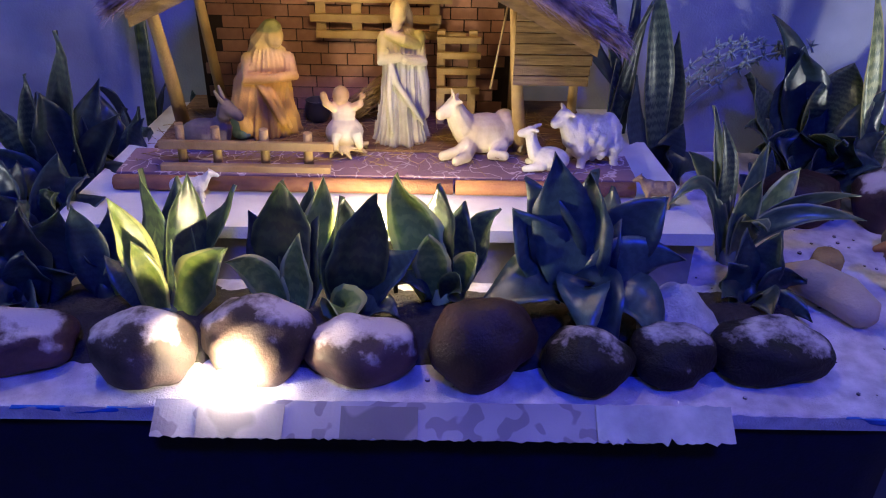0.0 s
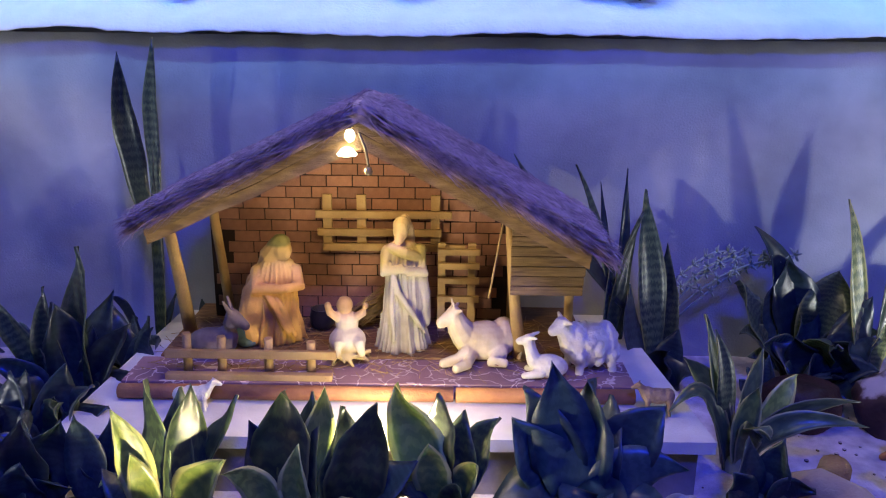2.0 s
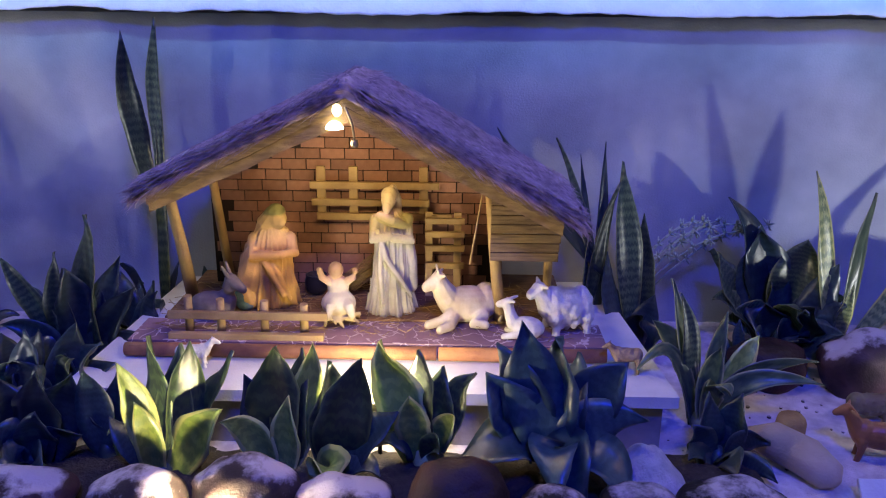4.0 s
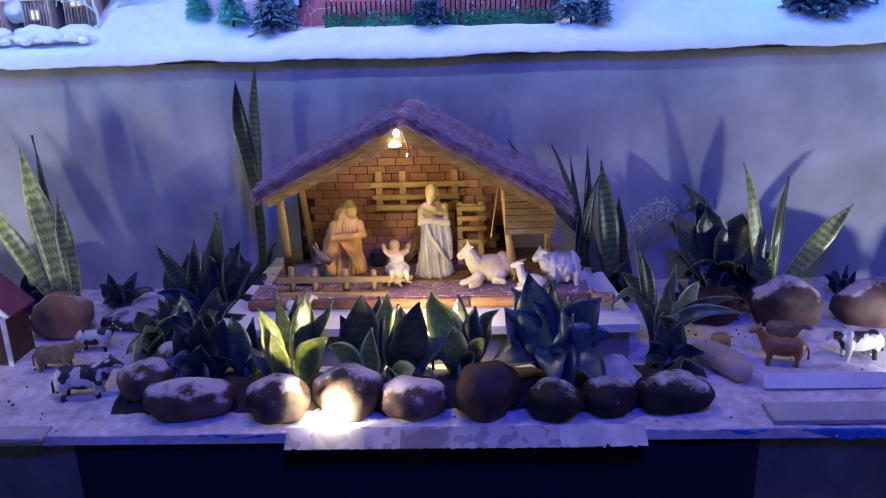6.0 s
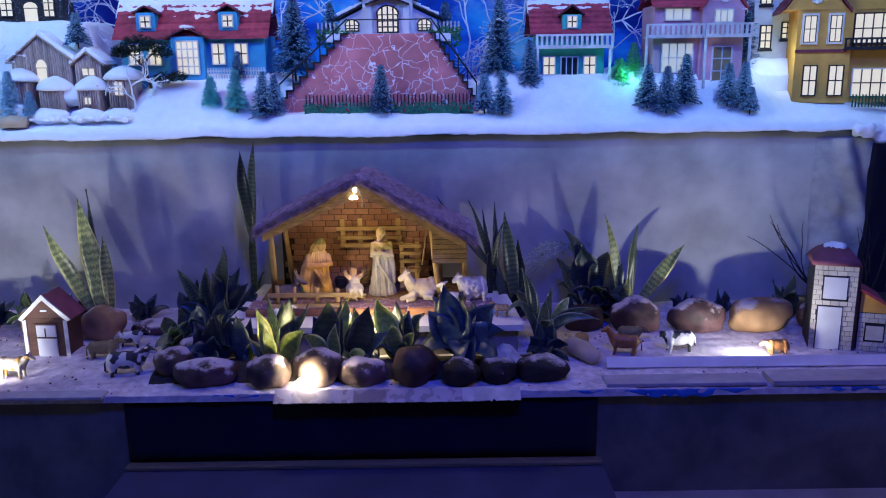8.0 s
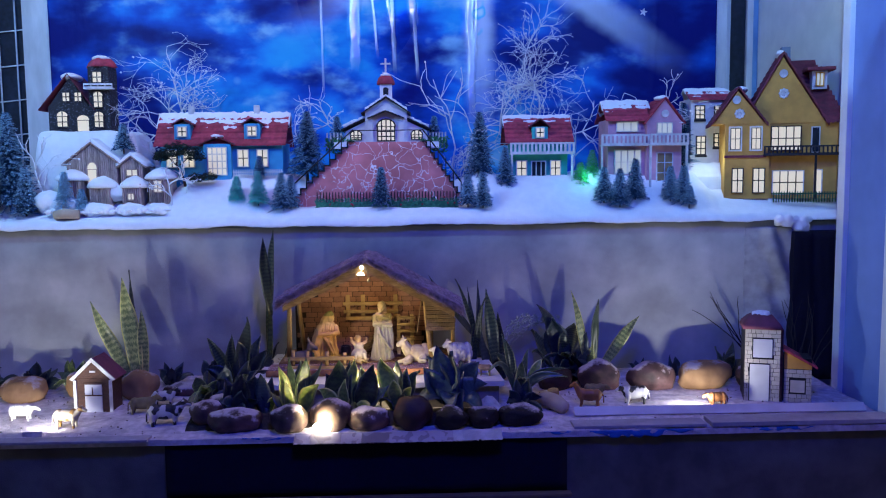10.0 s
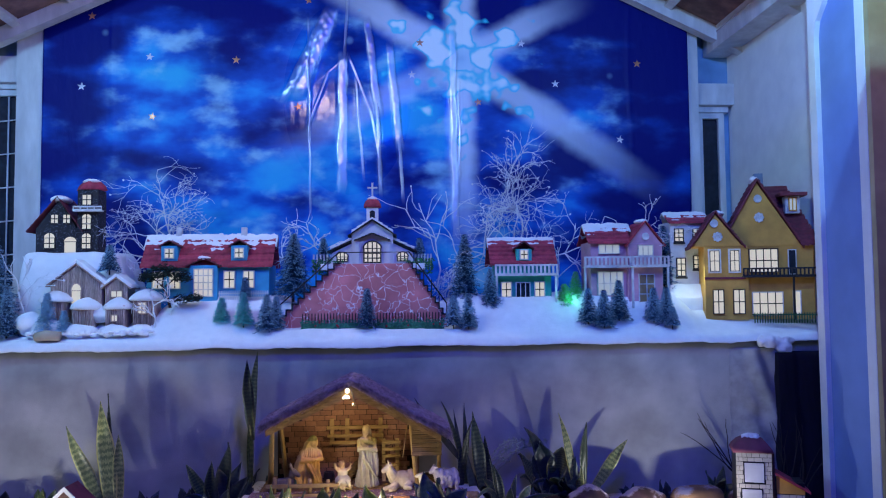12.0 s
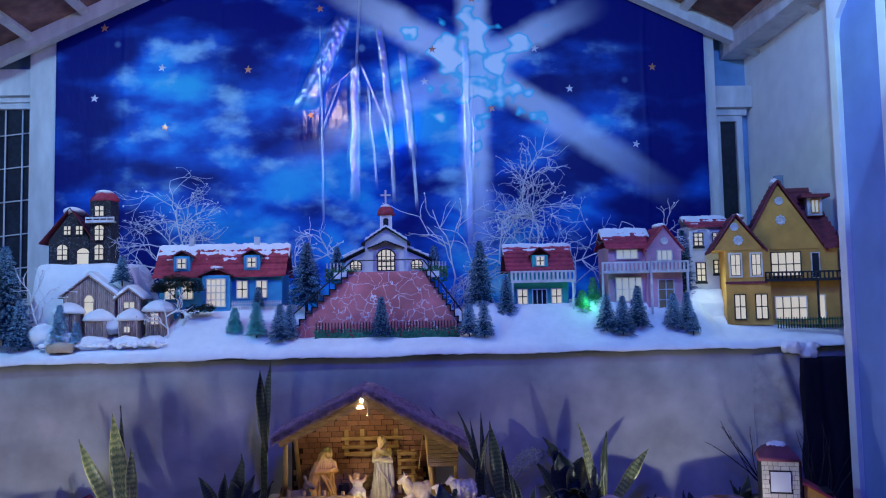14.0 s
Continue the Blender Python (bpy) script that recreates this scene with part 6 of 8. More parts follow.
tarp(1.02, 1.52, 0.042, "bright blue tarpaulin showing under the boards")
tarp(-0.62, -0.40, 0.014, "strip of bright blue tarpaulin at the edge")
tarp(0.80, 0.93, 0.014, "strip of bright blue tarpaulin at the edge")
tarp(1.75, 2.1, 0.02, "bright blue tarpaulin showing under the boards")

# ---- village on the shelf ----
def ease(t):
    t = max(0.0, min(1.0, t))
    return t * t * (3 - 2 * t)


def snow_z(x, y):
    back = 1.685
    if x < -1.15:
        back -= 0.15 * ease((-1.15 - x) / 0.25)
    if x > 1.95:
        back -= 0.13 * ease((x - 1.95) / 0.15)
    if abs(x) < 0.6:
        back -= 0.05 * ease((0.6 - abs(x)) / 0.1)
    if 0.7 < x < 1.3:
        back -= 0.02
    z = 1.418 + (back - 1.418) * ease((y - 2.17) / 0.36) + 0.02 * ease((y - 2.16) / 0.05)
    if abs(x) < 0.62 and y < 2.44:
        k = ease((0.62 - abs(x)) / 0.10) * ease((2.44 - y) / 0.05)
        z += (min(z, 1.495) - z) * k
    return z + 0.012 * noise.noise(Vector((x * 4, y * 4, 6))) + 0.004 * noise.noise(Vector((x * 17, y * 17, 2)))


bm = bmesh.new()
nx, ny = 300, 56
rows = []
for j in range(-7, ny + 1):
    row = []
    for i in range(nx + 1):
        x = -2.98 + 5.84 * i / nx
        if j >= 0:
            y = 2.183 + 0.95 * (j / ny) ** 1.3
            z = snow_z(x, y)
        else:
            k = -j / 7
            drop = 0.035 + 0.008 * noise.noise(Vector((x * 2.2, 1, 1))) + 0.005 * noise.noise(Vector((x * 23, 3, 1)))
            y = 2.183 - 0.020 * math.sin(k * math.pi * 0.5)
            z = snow_z(x, 2.183) - drop * k
        row.append(bm.verts.new((x, y, z)))
    rows.append(row)
for a, b in zip(rows, rows[1:]):
    for i in range(nx):
        bm.faces.new((a[i], a[i + 1], b[i + 1], b[i])).smooth = True
low = [bm.verts.new((v.co.x, 2.207, v.co.z + 0.004)) for v in rows[0]]
for i in range(nx):
    bm.faces.new((rows[0][i], low[i], low[i + 1], rows[0][i + 1]))
solid("snow", bm, M_SNOW, "cotton-wool snow banked over the shelf", "snow", kind="structure")

M_PANE = glow_mat("lit_window_pane", (1.0, 0.92, 0.74), 0.62)
M_PANEBLUE = glow_mat("cool_lit_window_pane", (0.80, 0.92, 1.0), 0.42)
for m_ in (M_PANE, M_PANEBLUE):
    m_.node_tree.nodes["Principled BSDF"].inputs["Base Color"].default_value = (0.30, 0.27, 0.22, 1)
M_BLACKTRIM = mat("black_trim", (0.015, 0.015, 0.02), rough=0.6, bump=0.1)
M_WHITETRIM = mat("white_card_trim", (0.74, 0.74, 0.76), rough=0.65, bump=0.15)
M_REDROOF = mat("red_card_shingle", (0.52, 0.06, 0.10), (0.34, 0.035, 0.065), rough=0.7, scale=40, bump=0.3, stain=0.35, stain_scale=14, random_tint=0.2)
M_MAROON = mat("maroon_card_shingle", (0.20, 0.03, 0.05), (0.13, 0.02, 0.035), rough=0.65, scale=40, bump=0.3, random_tint=0.15)
M_BLUECARD = mat("sky_blue_card", (0.06, 0.38, 0.62), (0.045, 0.31, 0.54), rough=0.75, scale=20)
M_TEAL = mat("teal_card", (0.06, 0.52, 0.44), (0.045, 0.42, 0.36), rough=0.75, scale=20)
M_PINK = mat("pink_card", (0.68, 0.36, 0.46), (0.58, 0.30, 0.40), rough=0.75, scale=20)
M_MUSTARD = mat("mustard_card", (0.72, 0.37, 0.075), (0.62, 0.31, 0.06), rough=0.75, scale=20)
M_WHITECARD = mat("white_house_card", (0.80, 0.79, 0.80), (0.70, 0.69, 0.71), rough=0.75, scale=20)
M_DARKSTONE = patch_mat("black_stone_card", (0.022, 0.020, 0.026), (0.12, 0.12, 0.15), scale=110, cut=0.60, rough=0.8)
M_TWIG = mat("brown_twig_wall", (0.58, 0.43, 0.38), (0.36, 0.25, 0.22), rough=0.85, scale=50, stretch=(3, 3, 0.6), random_tint=0.25)
M_BROWNDOOR = mat("tan_door_card", (0.38, 0.24, 0.12), rough=0.7)


def lit_window(parent, x0, x1, z0, z1, y, fm=None, cols=2, rows_=2, arch=0.0, pane=None, t=0.006, frame_label=""):
    fm = fm or M_WHITETRIM
    w = (x1 - x0)
    bm = bmesh.new()
    box(bm, x0, x0 + t, y - 0.008, y + 0.003, z0, z1)
    box(bm, x1 - t, x1, y - 0.008, y + 0.003, z0, z1)
    box(bm, x0 + t, x1 - t, y - 0.008, y + 0.003, z0, z0 + t)
    if arch:
        n = 10
        pts = [(x0 + w / 2 - w / 2 * math.cos(math.pi * k / n), z1 + arch * math.sin(math.pi * k / n)) for k in range(n + 1)]
        tube(bm, [(a, y - 0.003, b) for a, b in pts], t * 0.6, 5)
        tube(bm, [(x0, y - 0.003, z1), (x1, y - 0.003, z1)], t * 0.35, 4)
    else:
        box(bm, x0 + t, x1 - t, y - 0.008, y + 0.003, z1 - t, z1)
    m = t * 0.5
    bar_m = M_BLACKTRIM if fm is M_WHITETRIM and pane is None else fm
    top = z1 + (arch * 0.9 if arch else -t)
    wo = part("window", bm, fm, parent, frame_label)
    for i in range(1, cols):
        xx = x0 + w * i / cols
        part("glazing_bar", new_box(xx - m, xx + m, y - 0.005, y + 0.001, z0 + t, top), bar_m, wo)
    for i in range(1, rows_):
        zz = z0 + (z1 - z0) * i / rows_
        part("glazing_bar", new_box(x0 + t, x1 - t, y - 0.0048, y + 0.001, zz - m, zz + m), bar_m, wo)
    bm = bmesh.new()
    if arch:
        n = 10
        pts = [(x0 + 0.001, z0 + 0.001), (x1 - 0.001, z0 + 0.001)] + [(x0 + w / 2 + (w / 2 - 0.001) * math.cos(math.pi * k / n), z1 + (arch - 0.001) * math.sin(math.pi * k / n)) for k in range(n + 1)]
        prism(bm, pts, y - 0.0025, y - 0.0005)
    else:
        box(bm, x0 + 0.001, x1 - 0.001, y - 0.0025, y - 0.0005, z0 + 0.001, z1 - 0.001)
    part("pane", bm, pane or M_PANE, wo, "glowing pane")
    return wo


def shingles(parent, x0, x1, y0, z0, y1, z1, k, m, ragged=0.004, hip=0.0, cut=0.0):
    """Rows of shingle strips up a slope that faces -y (or +y where y1 < y0)."""
    for i in range(k):
        a, b = i / k, (i + 1) / k
        ya, yb = y0 + (y1 - y0) * a, y0 + (y1 - y0) * b
        za, zb = z0 + (z1 - z0) * a, z0 + (z1 - z0) * b
        bm = bmesh.new()
        n = max(6, int((x1 - x0) / 0.022))
        xr = x1 - hip * (a + b) / 2
        xl = x0 + cut * (1 - (a + b) / 2)
        lo, hi, lo2, hi2 = [], [], [], []
        for j in range(n + 1):
            x = xl + (xr - xl) * j / n
            r = ragged * (0.6 + 1.6 * noise.noise(Vector((x * 60, i * 3, 1))))
            lo.append(bm.verts.new((x, ya - 0.006 * (1 if y1 > y0 else -1), za + 0.013 - r)))
            hi.append(bm.verts.new((x, yb, zb + 0.003)))
            lo2.append(bm.verts.new((x, ya - 0.006 * (1 if y1 > y0 else -1), za - 0.001 - r)))
            hi2.append(bm.verts.new((x, yb, zb - 0.002)))
        for j in range(n):
            for q in ((lo[j], lo[j + 1], hi[j + 1], hi[j]), (lo2[j + 1], lo2[j], hi2[j], hi2[j + 1]), (lo[j + 1], lo[j], lo2[j], lo2[j + 1]), (hi[j], hi[j + 1], hi2[j + 1], hi2[j])):
                bm.faces.new(q)
        bm.faces.new((lo[0], hi[0], hi2[0], lo2[0]))
        bm.faces.new((hi[n], lo[n], lo2[n], hi2[n]))
        part("shingle_course", bm, m, parent)


def side_slope(parent, xa, za, xr, zr, y0, y1, m, k=5, name="roof_slope", thick=0.010):
    """A slope of a roof whose ridge runs along y, from eave (xa, za) to ridge (xr, zr), in stepped strips."""
    for i in range(k):
        a, b = i / k, (i + 1) / k
        x0, x1 = xa + (xr - xa) * a, xa + (xr - xa) * b
        z0, z1 = za + (zr - za) * a, za + (zr - za) * b
        bm = bmesh.new()
        pts = [(x0, z0), (x1, z1 + 0.001), (x1, z1 + thick * 0.6), (x0, z0 + thick)]
        prism(bm, pts if xr > xa else pts[::-1], y0, y1)
        part(name, bm, m, parent)


def snow_cap(parent, x0, x1, y0, z0, y1, z1, cover=0.5, seed=0, thick=0.018):
    """Snow lying over the upper part of a roof with its ridge along x, with an uneven lower border."""
    bm = bmesh.new()
    n, k = max(10, int((x1 - x0) / 0.012)), 9
    rows = []
    for j in range(-k, k + 1):
        row = []
        for i in range(n + 1):
            x = x0 - 0.006 + (x1 - x0 + 0.012) * i / n
            f = cover * (0.72 + 0.75 * noise.noise(Vector((x * 11, seed, 1))) + 0.45 * noise.noise(Vector((x * 34, seed, 4))))
            u = (j / k) * max(f, 0.12)
            y = y1 + (y0 - y1) * (-u) if u < 0 else y1 + (y1 - y0) * u
            z = z1 + (z0 - z1) * abs(u)
            h = thick * (1 - (abs(j) / k) ** 4) * (0.55 + 0.5 * noise.noise(Vector((x * 16, j * 0.3, seed))) + 0.5 * noise.noise(Vector((x * 45, j * 1.1, seed)))) * (1 - 0.7 * (abs(2 * i / n - 1)) ** 14)
            row.append(bm.verts.new((x, y, z + 0.006 + h)))
        rows.append(row)
    for a, b in zip(rows, rows[1:]):
        for i in range(n):
            bm.faces.new((a[i], a[i + 1], b[i + 1], b[i])).smooth = True
    rim = rows[0] + [r[-1] for r in rows[1:]] + rows[-1][-2::-1] + [r[0] for r in rows[-2:0:-1]]
    low = [bm.verts.new(v.co - Vector((0, 0, 0.008))) for v in rim]
    q = len(rim)
    for i in range(q):
        bm.faces.new((rim[i], low[i], low[(i + 1) % q], rim[(i + 1) % q]))
    return part("snow_cap", bm, M_SNOW, parent, "thick cotton snow")


def snow_lump(parent, c, r, seed=0):
    bm = bmesh.new()
    ball(bm, c, r, seg=14)
    wobble(bm, min(r) * 0.35, 1.2 / max(r), seed)
    return part("snow_lump", bm, M_SNOW, parent, "lump of cotton snow")


def balcony(parent, x0, x1, y0, y1, z0, z1, m, k=14, slat=0.012, label=""):
    b = part("balcony", new_box(x0, x1, y0, y1, z0, z0 + 0.008), m, parent, label)
    part("rail", new_box(x0, x1, y0, y0 + 0.006, z1 - 0.010, z1), m, b)
    part("rail", new_box(x0, x1, y0, y0 + 0.006, z0 + 0.008, z0 + 0.016), m, b)
    for i in range(k + 1):
        xx = x0 + (x1 - x0 - slat) * i / k
        part("baluster", new_box(xx, xx + slat, y0 + 0.001, y0 + 0.005, z0 + 0.016, z1 - 0.010), m, b)
    return b


# blue cottage
h = thing("toy_house", "sky blue card cottage with snowy red shingle roof", "house")
part("wall", new_box(-1.375, -0.62, 2.5, 2.78, 1.66, 1.90, bevel=0.002), M_BLUECARD, h)
shingles(h, -1.408, -0.594, 2.472, 1.885, 2.64, 2.085, 5, M_REDROOF)
shingles(h, -1.408, -0.594, 2.808, 1.885, 2.64, 2.085, 4, M_REDROOF)
bm = bmesh.new()
prism(bm, [(-1.37, 1.88), (-1.36, 1.88), (-1.36, 1.9), (-1.37, 1.9)], 2.5, 2.78)
part("gable", bm, M_BLUECARD, h)
snow_cap(h, -1.41, -0.59, 2.472, 1.885, 2.64, 2.085, 0.58, 1, 0.022)
for xx in (-1.213, -0.80):
    c = part("chimney", new_box(xx - 0.018, xx + 0.018, 2.63, 2.66, 2.05, 2.145, bevel=0.002), M_WHITETRIM, h, "white card chimney")
for xx in (-1.235, -0.805):
    d = part("dormer", new_box(xx - 0.05, xx + 0.05, 2.495, 2.62, 1.925, 2.02, bevel=0.001), M_BLUECARD, h)
    side_slope(d, xx - 0.066, 2.012, xx, 2.05, 2.485, 2.62, M_MAROON, 2, "dormer_slope")
    side_slope(d, xx + 0.066, 2.012, xx, 2.05, 2.485, 2.62, M_MAROON, 2, "dormer_slope")
    lit_window(h, xx - 0.03, xx + 0.03, 1.94, 2.005, 2.492, M_WHITETRIM, 2, 2)
po = part("porch", new_box(-1.10, -0.93, 2.455, 2.50, 1.66, 1.895, bevel=0.002), M_BLUECARD, h)
side_slope(po, -1.125, 1.885, -1.015, 1.935, 2.44, 2.52, M_MAROON, 3, "porch_slope")
side_slope(po, -0.905, 1.885, -1.015, 1.935, 2.44, 2.52, M_MAROON, 3, "porch_slope")
snow_lump(h, (-1.015, 2.47, 1.942), (0.04, 0.035, 0.013), 2)
lit_window(h, -1.075, -0.955, 1.70, 1.875, 2.452, M_WHITETRIM, 4, 4, pane=M_PANE, frame_label="white framed lit door")
for xx in (-1.305, -1.20, -0.865, -0.745):
    lit_window(h, xx - 0.036, xx + 0.036, 1.75, 1.862, 2.497, M_WHITETRIM, 2, 2)
fn = thing("picket_fence", "small white picket fence before the cottage", "fence")
for i in range(22):
    xx = -0.92 + i * 0.014
    part("picket", new_box(xx, xx + 0.006, 2.455, 2.459, 1.68, 1.735), M_WHITETRIM, fn)
part("rail", new_box(-0.925, -0.615, 2.459, 2.463, 1.715, 1.722), M_WHITETRIM, fn)

# green cottage
h = thing("toy_house", "teal card cottage with balcony and snowy red roof", "house")
part("wall", new_box(0.822, 1.172, 2.5, 2.74, 1.60, 1.885, bevel=0.002), M_TEAL, h)
shingles(h, 0.775, 1.207, 2.47, 1.885, 2.62, 2.055, 6, M_REDROOF)
shingles(h, 0.775, 1.207, 2.77, 1.885, 2.62, 2.055, 4, M_REDROOF)
snow_cap(h, 0.775, 1.207, 2.47, 1.885, 2.62, 2.055, 0.36, 4, 0.014)
d = part("dormer", new_box(0.945, 1.045, 2.485, 2.60, 1.905, 1.985, bevel=0.001), M_TEAL, h)
side_slope(d, 0.928, 1.978, 0.995, 2.03, 2.475, 2.6, M_MAROON, 2, "dormer_slope")
side_slope(d, 1.062, 1.978, 0.995, 2.03, 2.475, 2.6, M_MAROON, 2, "dormer_slope")
lit_window(h, 0.967, 1.023, 1.915, 1.98, 2.482, M_WHITETRIM, 2, 2)
balcony(h, 0.80, 1.205, 2.43, 2.50, 1.812, 1.884, M_WHITETRIM, 15, 0.013, "pale railed balcony")
for xx in (0.812, 1.19):
    part("column", new_box(xx - 0.006, xx + 0.006, 2.435, 2.447, 1.60, 1.812), M_WHITETRIM, h)
lit_window(h, 0.845, 0.915, 1.675, 1.775, 2.497, M_WHITETRIM, 2, 2)
lit_window(h, 1.06, 1.13, 1.675, 1.775, 2.497, M_WHITETRIM, 2, 2)
lit_window(h, 0.94, 1.035, 1.625, 1.772, 2.497, M_WHITETRIM, 3, 1, pane=M_DARKGLASS, frame_label="dark glazed door in white frame")

# pink house
h = thing("toy_house", "pink card house with two gables and long white balcony", "house")
part("wall", new_box(1.42, 1.70, 2.46, 2.72, 1.60, 2.025, bevel=0.002), M_PINK, h)
part("wall", new_box(1.655, 1.875, 2.42, 2.72, 1.60, 2.01, bevel=0.002), M_PINK, h)
shingles(h, 1.40, 1.68, 2.435, 2.015, 2.58, 2.135, 4, M_REDROOF)
shingles(h, 1.40, 1.68, 2.745, 2.015, 2.58, 2.135, 3, M_REDROOF)
bm = bmesh.new()
prism(bm, [(1.66, 2.01), (1.87, 2.01), (1.768, 2.145)], 2.425, 2.72)
g_ = part("gable", bm, M_PINK, h)
side_slope(g_, 1.64, 1.99, 1.768, 2.15, 2.405, 2.73, M_REDROOF, 5, "roof_slope")
side_slope(g_, 1.895, 1.99, 1.768, 2.15, 2.405, 2.73, M_REDROOF, 5, "roof_slope")
snow_cap(h, 1.40, 1.70, 2.435, 2.015, 2.58, 2.135, 0.62, 7, 0.024)
snow_lump(h, (1.765, 2.5, 2.155), (0.045, 0.06, 0.018), 3)
bm = bmesh.new()
lathe(bm, [(0.024, 0), (0.024, 0.004), (0.019, 0.004)], 16)
part("round_window", bm, M_WHITETRIM, h, "round white window", at=pose(1.768, 2.42, 2.055, 90))
lit_window(h, 1.47, 1.61, 1.945, 2.01, 2.457, M_WHITETRIM, 3, 1, pane=M_PANEBLUE)
lit_window(h, 1.715, 1.815, 1.93, 2.0, 2.417, M_WHITETRIM, 3, 1, pane=M_PANEBLUE)
lit_window(h, 1.46, 1.63, 1.68, 1.835, 2.457, M_WHITETRIM, 4, 2, pane=M_PANEBLUE)
lit_window(h, 1.715, 1.82, 1.625, 1.815, 2.417, M_WHITETRIM, 2, 3, pane=M_BROWNDOOR, frame_label="tan panelled door in white frame")
balcony(h, 1.365, 1.67, 2.40, 2.46, 1.857, 1.928, M_WHITETRIM, 11, 0.014, "long white railed balcony")
balcony(h, 1.66, 1.90, 2.355, 2.42, 1.857, 1.928, M_WHITETRIM, 9, 0.014, "white railed balcony")
for xx, yy in ((1.372, 2.405), (1.665, 2.365), (1.89, 2.36)):
    part("column", new_box(xx - 0.006, xx + 0.006, yy, yy + 0.012, 1.60, 1.857), M_WHITETRIM, h)

# mustard house
TURN = Matrix.Translation((2.42, 2.36, 0)) @ Matrix.Rotation(radians(-13), 4, "Z") @ Matrix.Diagonal((0.96, 1, 1, 1)) @ Matrix.Translation((-2.42, -2.34, 0))
h = thing("toy_house", "tall mustard card house with maroon roofs and black balcony", "house", TURN)
part("wall", new_box(2.29, 2.82, 2.34, 2.66, 1.52, 1.99, bevel=0.002), M_MUSTARD, h)
part("wall", new_box(2.125, 2.40, 2.30, 2.60, 1.52, 1.99, bevel=0.002), M_MUSTARD, h)
shingles(h, 2.475, 2.86, 2.31, 1.985, 2.50, 2.38, 12, M_MAROON, hip=0.16, cut=0.27)
shingles(h, 2.47, 2.86, 2.69, 1.985, 2.50, 2.36, 6, M_MAROON, hip=0.4)
bm = bmesh.new()
prism(bm, [(2.24, 1.985), (2.74, 1.985), (2.475, 2.385)], 2.335, 2.5)
g_ = part("gable", bm, M_MUSTARD, h)
side_slope(g_, 2.225, 1.965, 2.475, 2.40, 2.314, 2.5, M_MAROON, 14, "bargeboard", 0.030)
side_slope(g_, 2.758, 1.965, 2.475, 2.40, 2.314, 2.5, M_MAROON, 14, "bargeboard", 0.030)
bm = bmesh.new()
prism(bm, [(2.055, 1.985), (2.365, 1.985), (2.20, 2.185)], 2.295, 2.6)
g_ = part("gable", bm, M_MUSTARD, h)
side_slope(g_, 2.032, 1.968, 2.20, 2.20, 2.275, 2.6, M_MAROON, 10, "bargeboard", 0.02)
side_slope(g_, 2.385, 1.968, 2.20, 2.20, 2.275, 2.6, M_MAROON, 10, "bargeboard", 0.02)
for k in range(5):
    snow_lump(h, (2.475 + 0.022 * k, 2.41, 2.412 - 0.033 * k), (0.03 - 0.003 * k, 0.05, 0.022), 5 + k)
snow_lump(h, (2.235, 2.42, 2.2), (0.045, 0.09, 0.022), 7)
part("chimney", new_box(2.50, 2.555, 2.50, 2.55, 2.36, 2.47, bevel=0.002), mat("blue_grey_chimney", (0.25, 0.35, 0.5), rough=0.7), h, "blue-grey chimney")
d = part("dormer", new_box(2.66, 2.75, 2.37, 2.5, 2.19, 2.30, bevel=0.001), M_WHITECARD, h)
part("dormer_slope", new_box(2.62, 2.79, 2.33, 2.5, 2.30, 2.32), M_MAROON, d, at=pose(0, 0, 0))
lit_window(h, 2.68, 2.73, 2.205, 2.29, 2.367, M_MUSTARD, 2, 1, pane=M_PANEBLUE)
for xx, zz, yy in ((2.478, 2.285, 2.33), (2.19, 2.13, 2.29)):
    bm = bmesh.new()
    lathe(bm, [(0.026, 0), (0.026, 0.005), (0.02, 0.005), (0.02, 0.002)], 18)
    box(bm, -0.02, 0.02, -0.002, 0.002, 0.003, 0.006)
    box(bm, -0.002, 0.002, -0.02, 0.02, 0.003, 0.006)
    w_ = part("round_window", bm, M_WHITETRIM, h, "round cross-barred window", at=pose(xx, yy, zz, 90))
    bm = bmesh.new()
    for k in range(8):
        a = k * math.pi / 4
        ball(bm, (0.022 * math.cos(a), 0.022 * math.sin(a), 0.002), (0.011, 0.011, 0.004), seg=8)
    ball(bm, (0, 0, 0.002), (0.014, 0.014, 0.005), seg=8)
    part("ornament", bm, M_WHITETRIM, h, "white flower ornament", at=pose(xx + (0.005 if xx > 2.3 else 0.02), yy, zz - (0.12 if xx > 2.3 else 0.085), 90))
for x0, x1, yy in ((2.147, 2.229, 2.297), (2.275, 2.353, 2.297)):
    lit_window(h, x0, x1, 1.815, 1.968, yy, M_WHITETRIM, 1, 1, pane=M_PANEBLUE)
    lit_window(h, x0 + 0.010, x1 - 0.010, 1.825, 1.958, yy - 0.004, M_BLACKTRIM, 2, 2, pane=M_PANE, t=0.004)
for x0, x1 in ((2.170, 2.243), (2.298, 2.375)):
    lit_window(h, x0, x1, 1.555, 1.712, 2.297, M_BLACKTRIM, 2, 2)
lit_window(h, 2.412, 2.597, 1.815, 1.968, 2.337, M_BLACKTRIM, 4, 2)
lit_window(h, 2.425, 2.62, 1.545, 1.695, 2.337, M_WHITETRIM, 4, 2)
lit_window(h, 2.656, 2.709, 1.80, 1.96, 2.337, M_WHITETRIM, 1, 1, pane=M_DARKGLASS)
lit_window(h, 2.68, 2.73, 1.545, 1.70, 2.337, M_WHITETRIM, 1, 1)
balcony(h, 2.36, 2.82, 2.27, 2.34, 1.785, 1.845, M_BLACKTRIM, 18, 0.010, "black railed balcony")
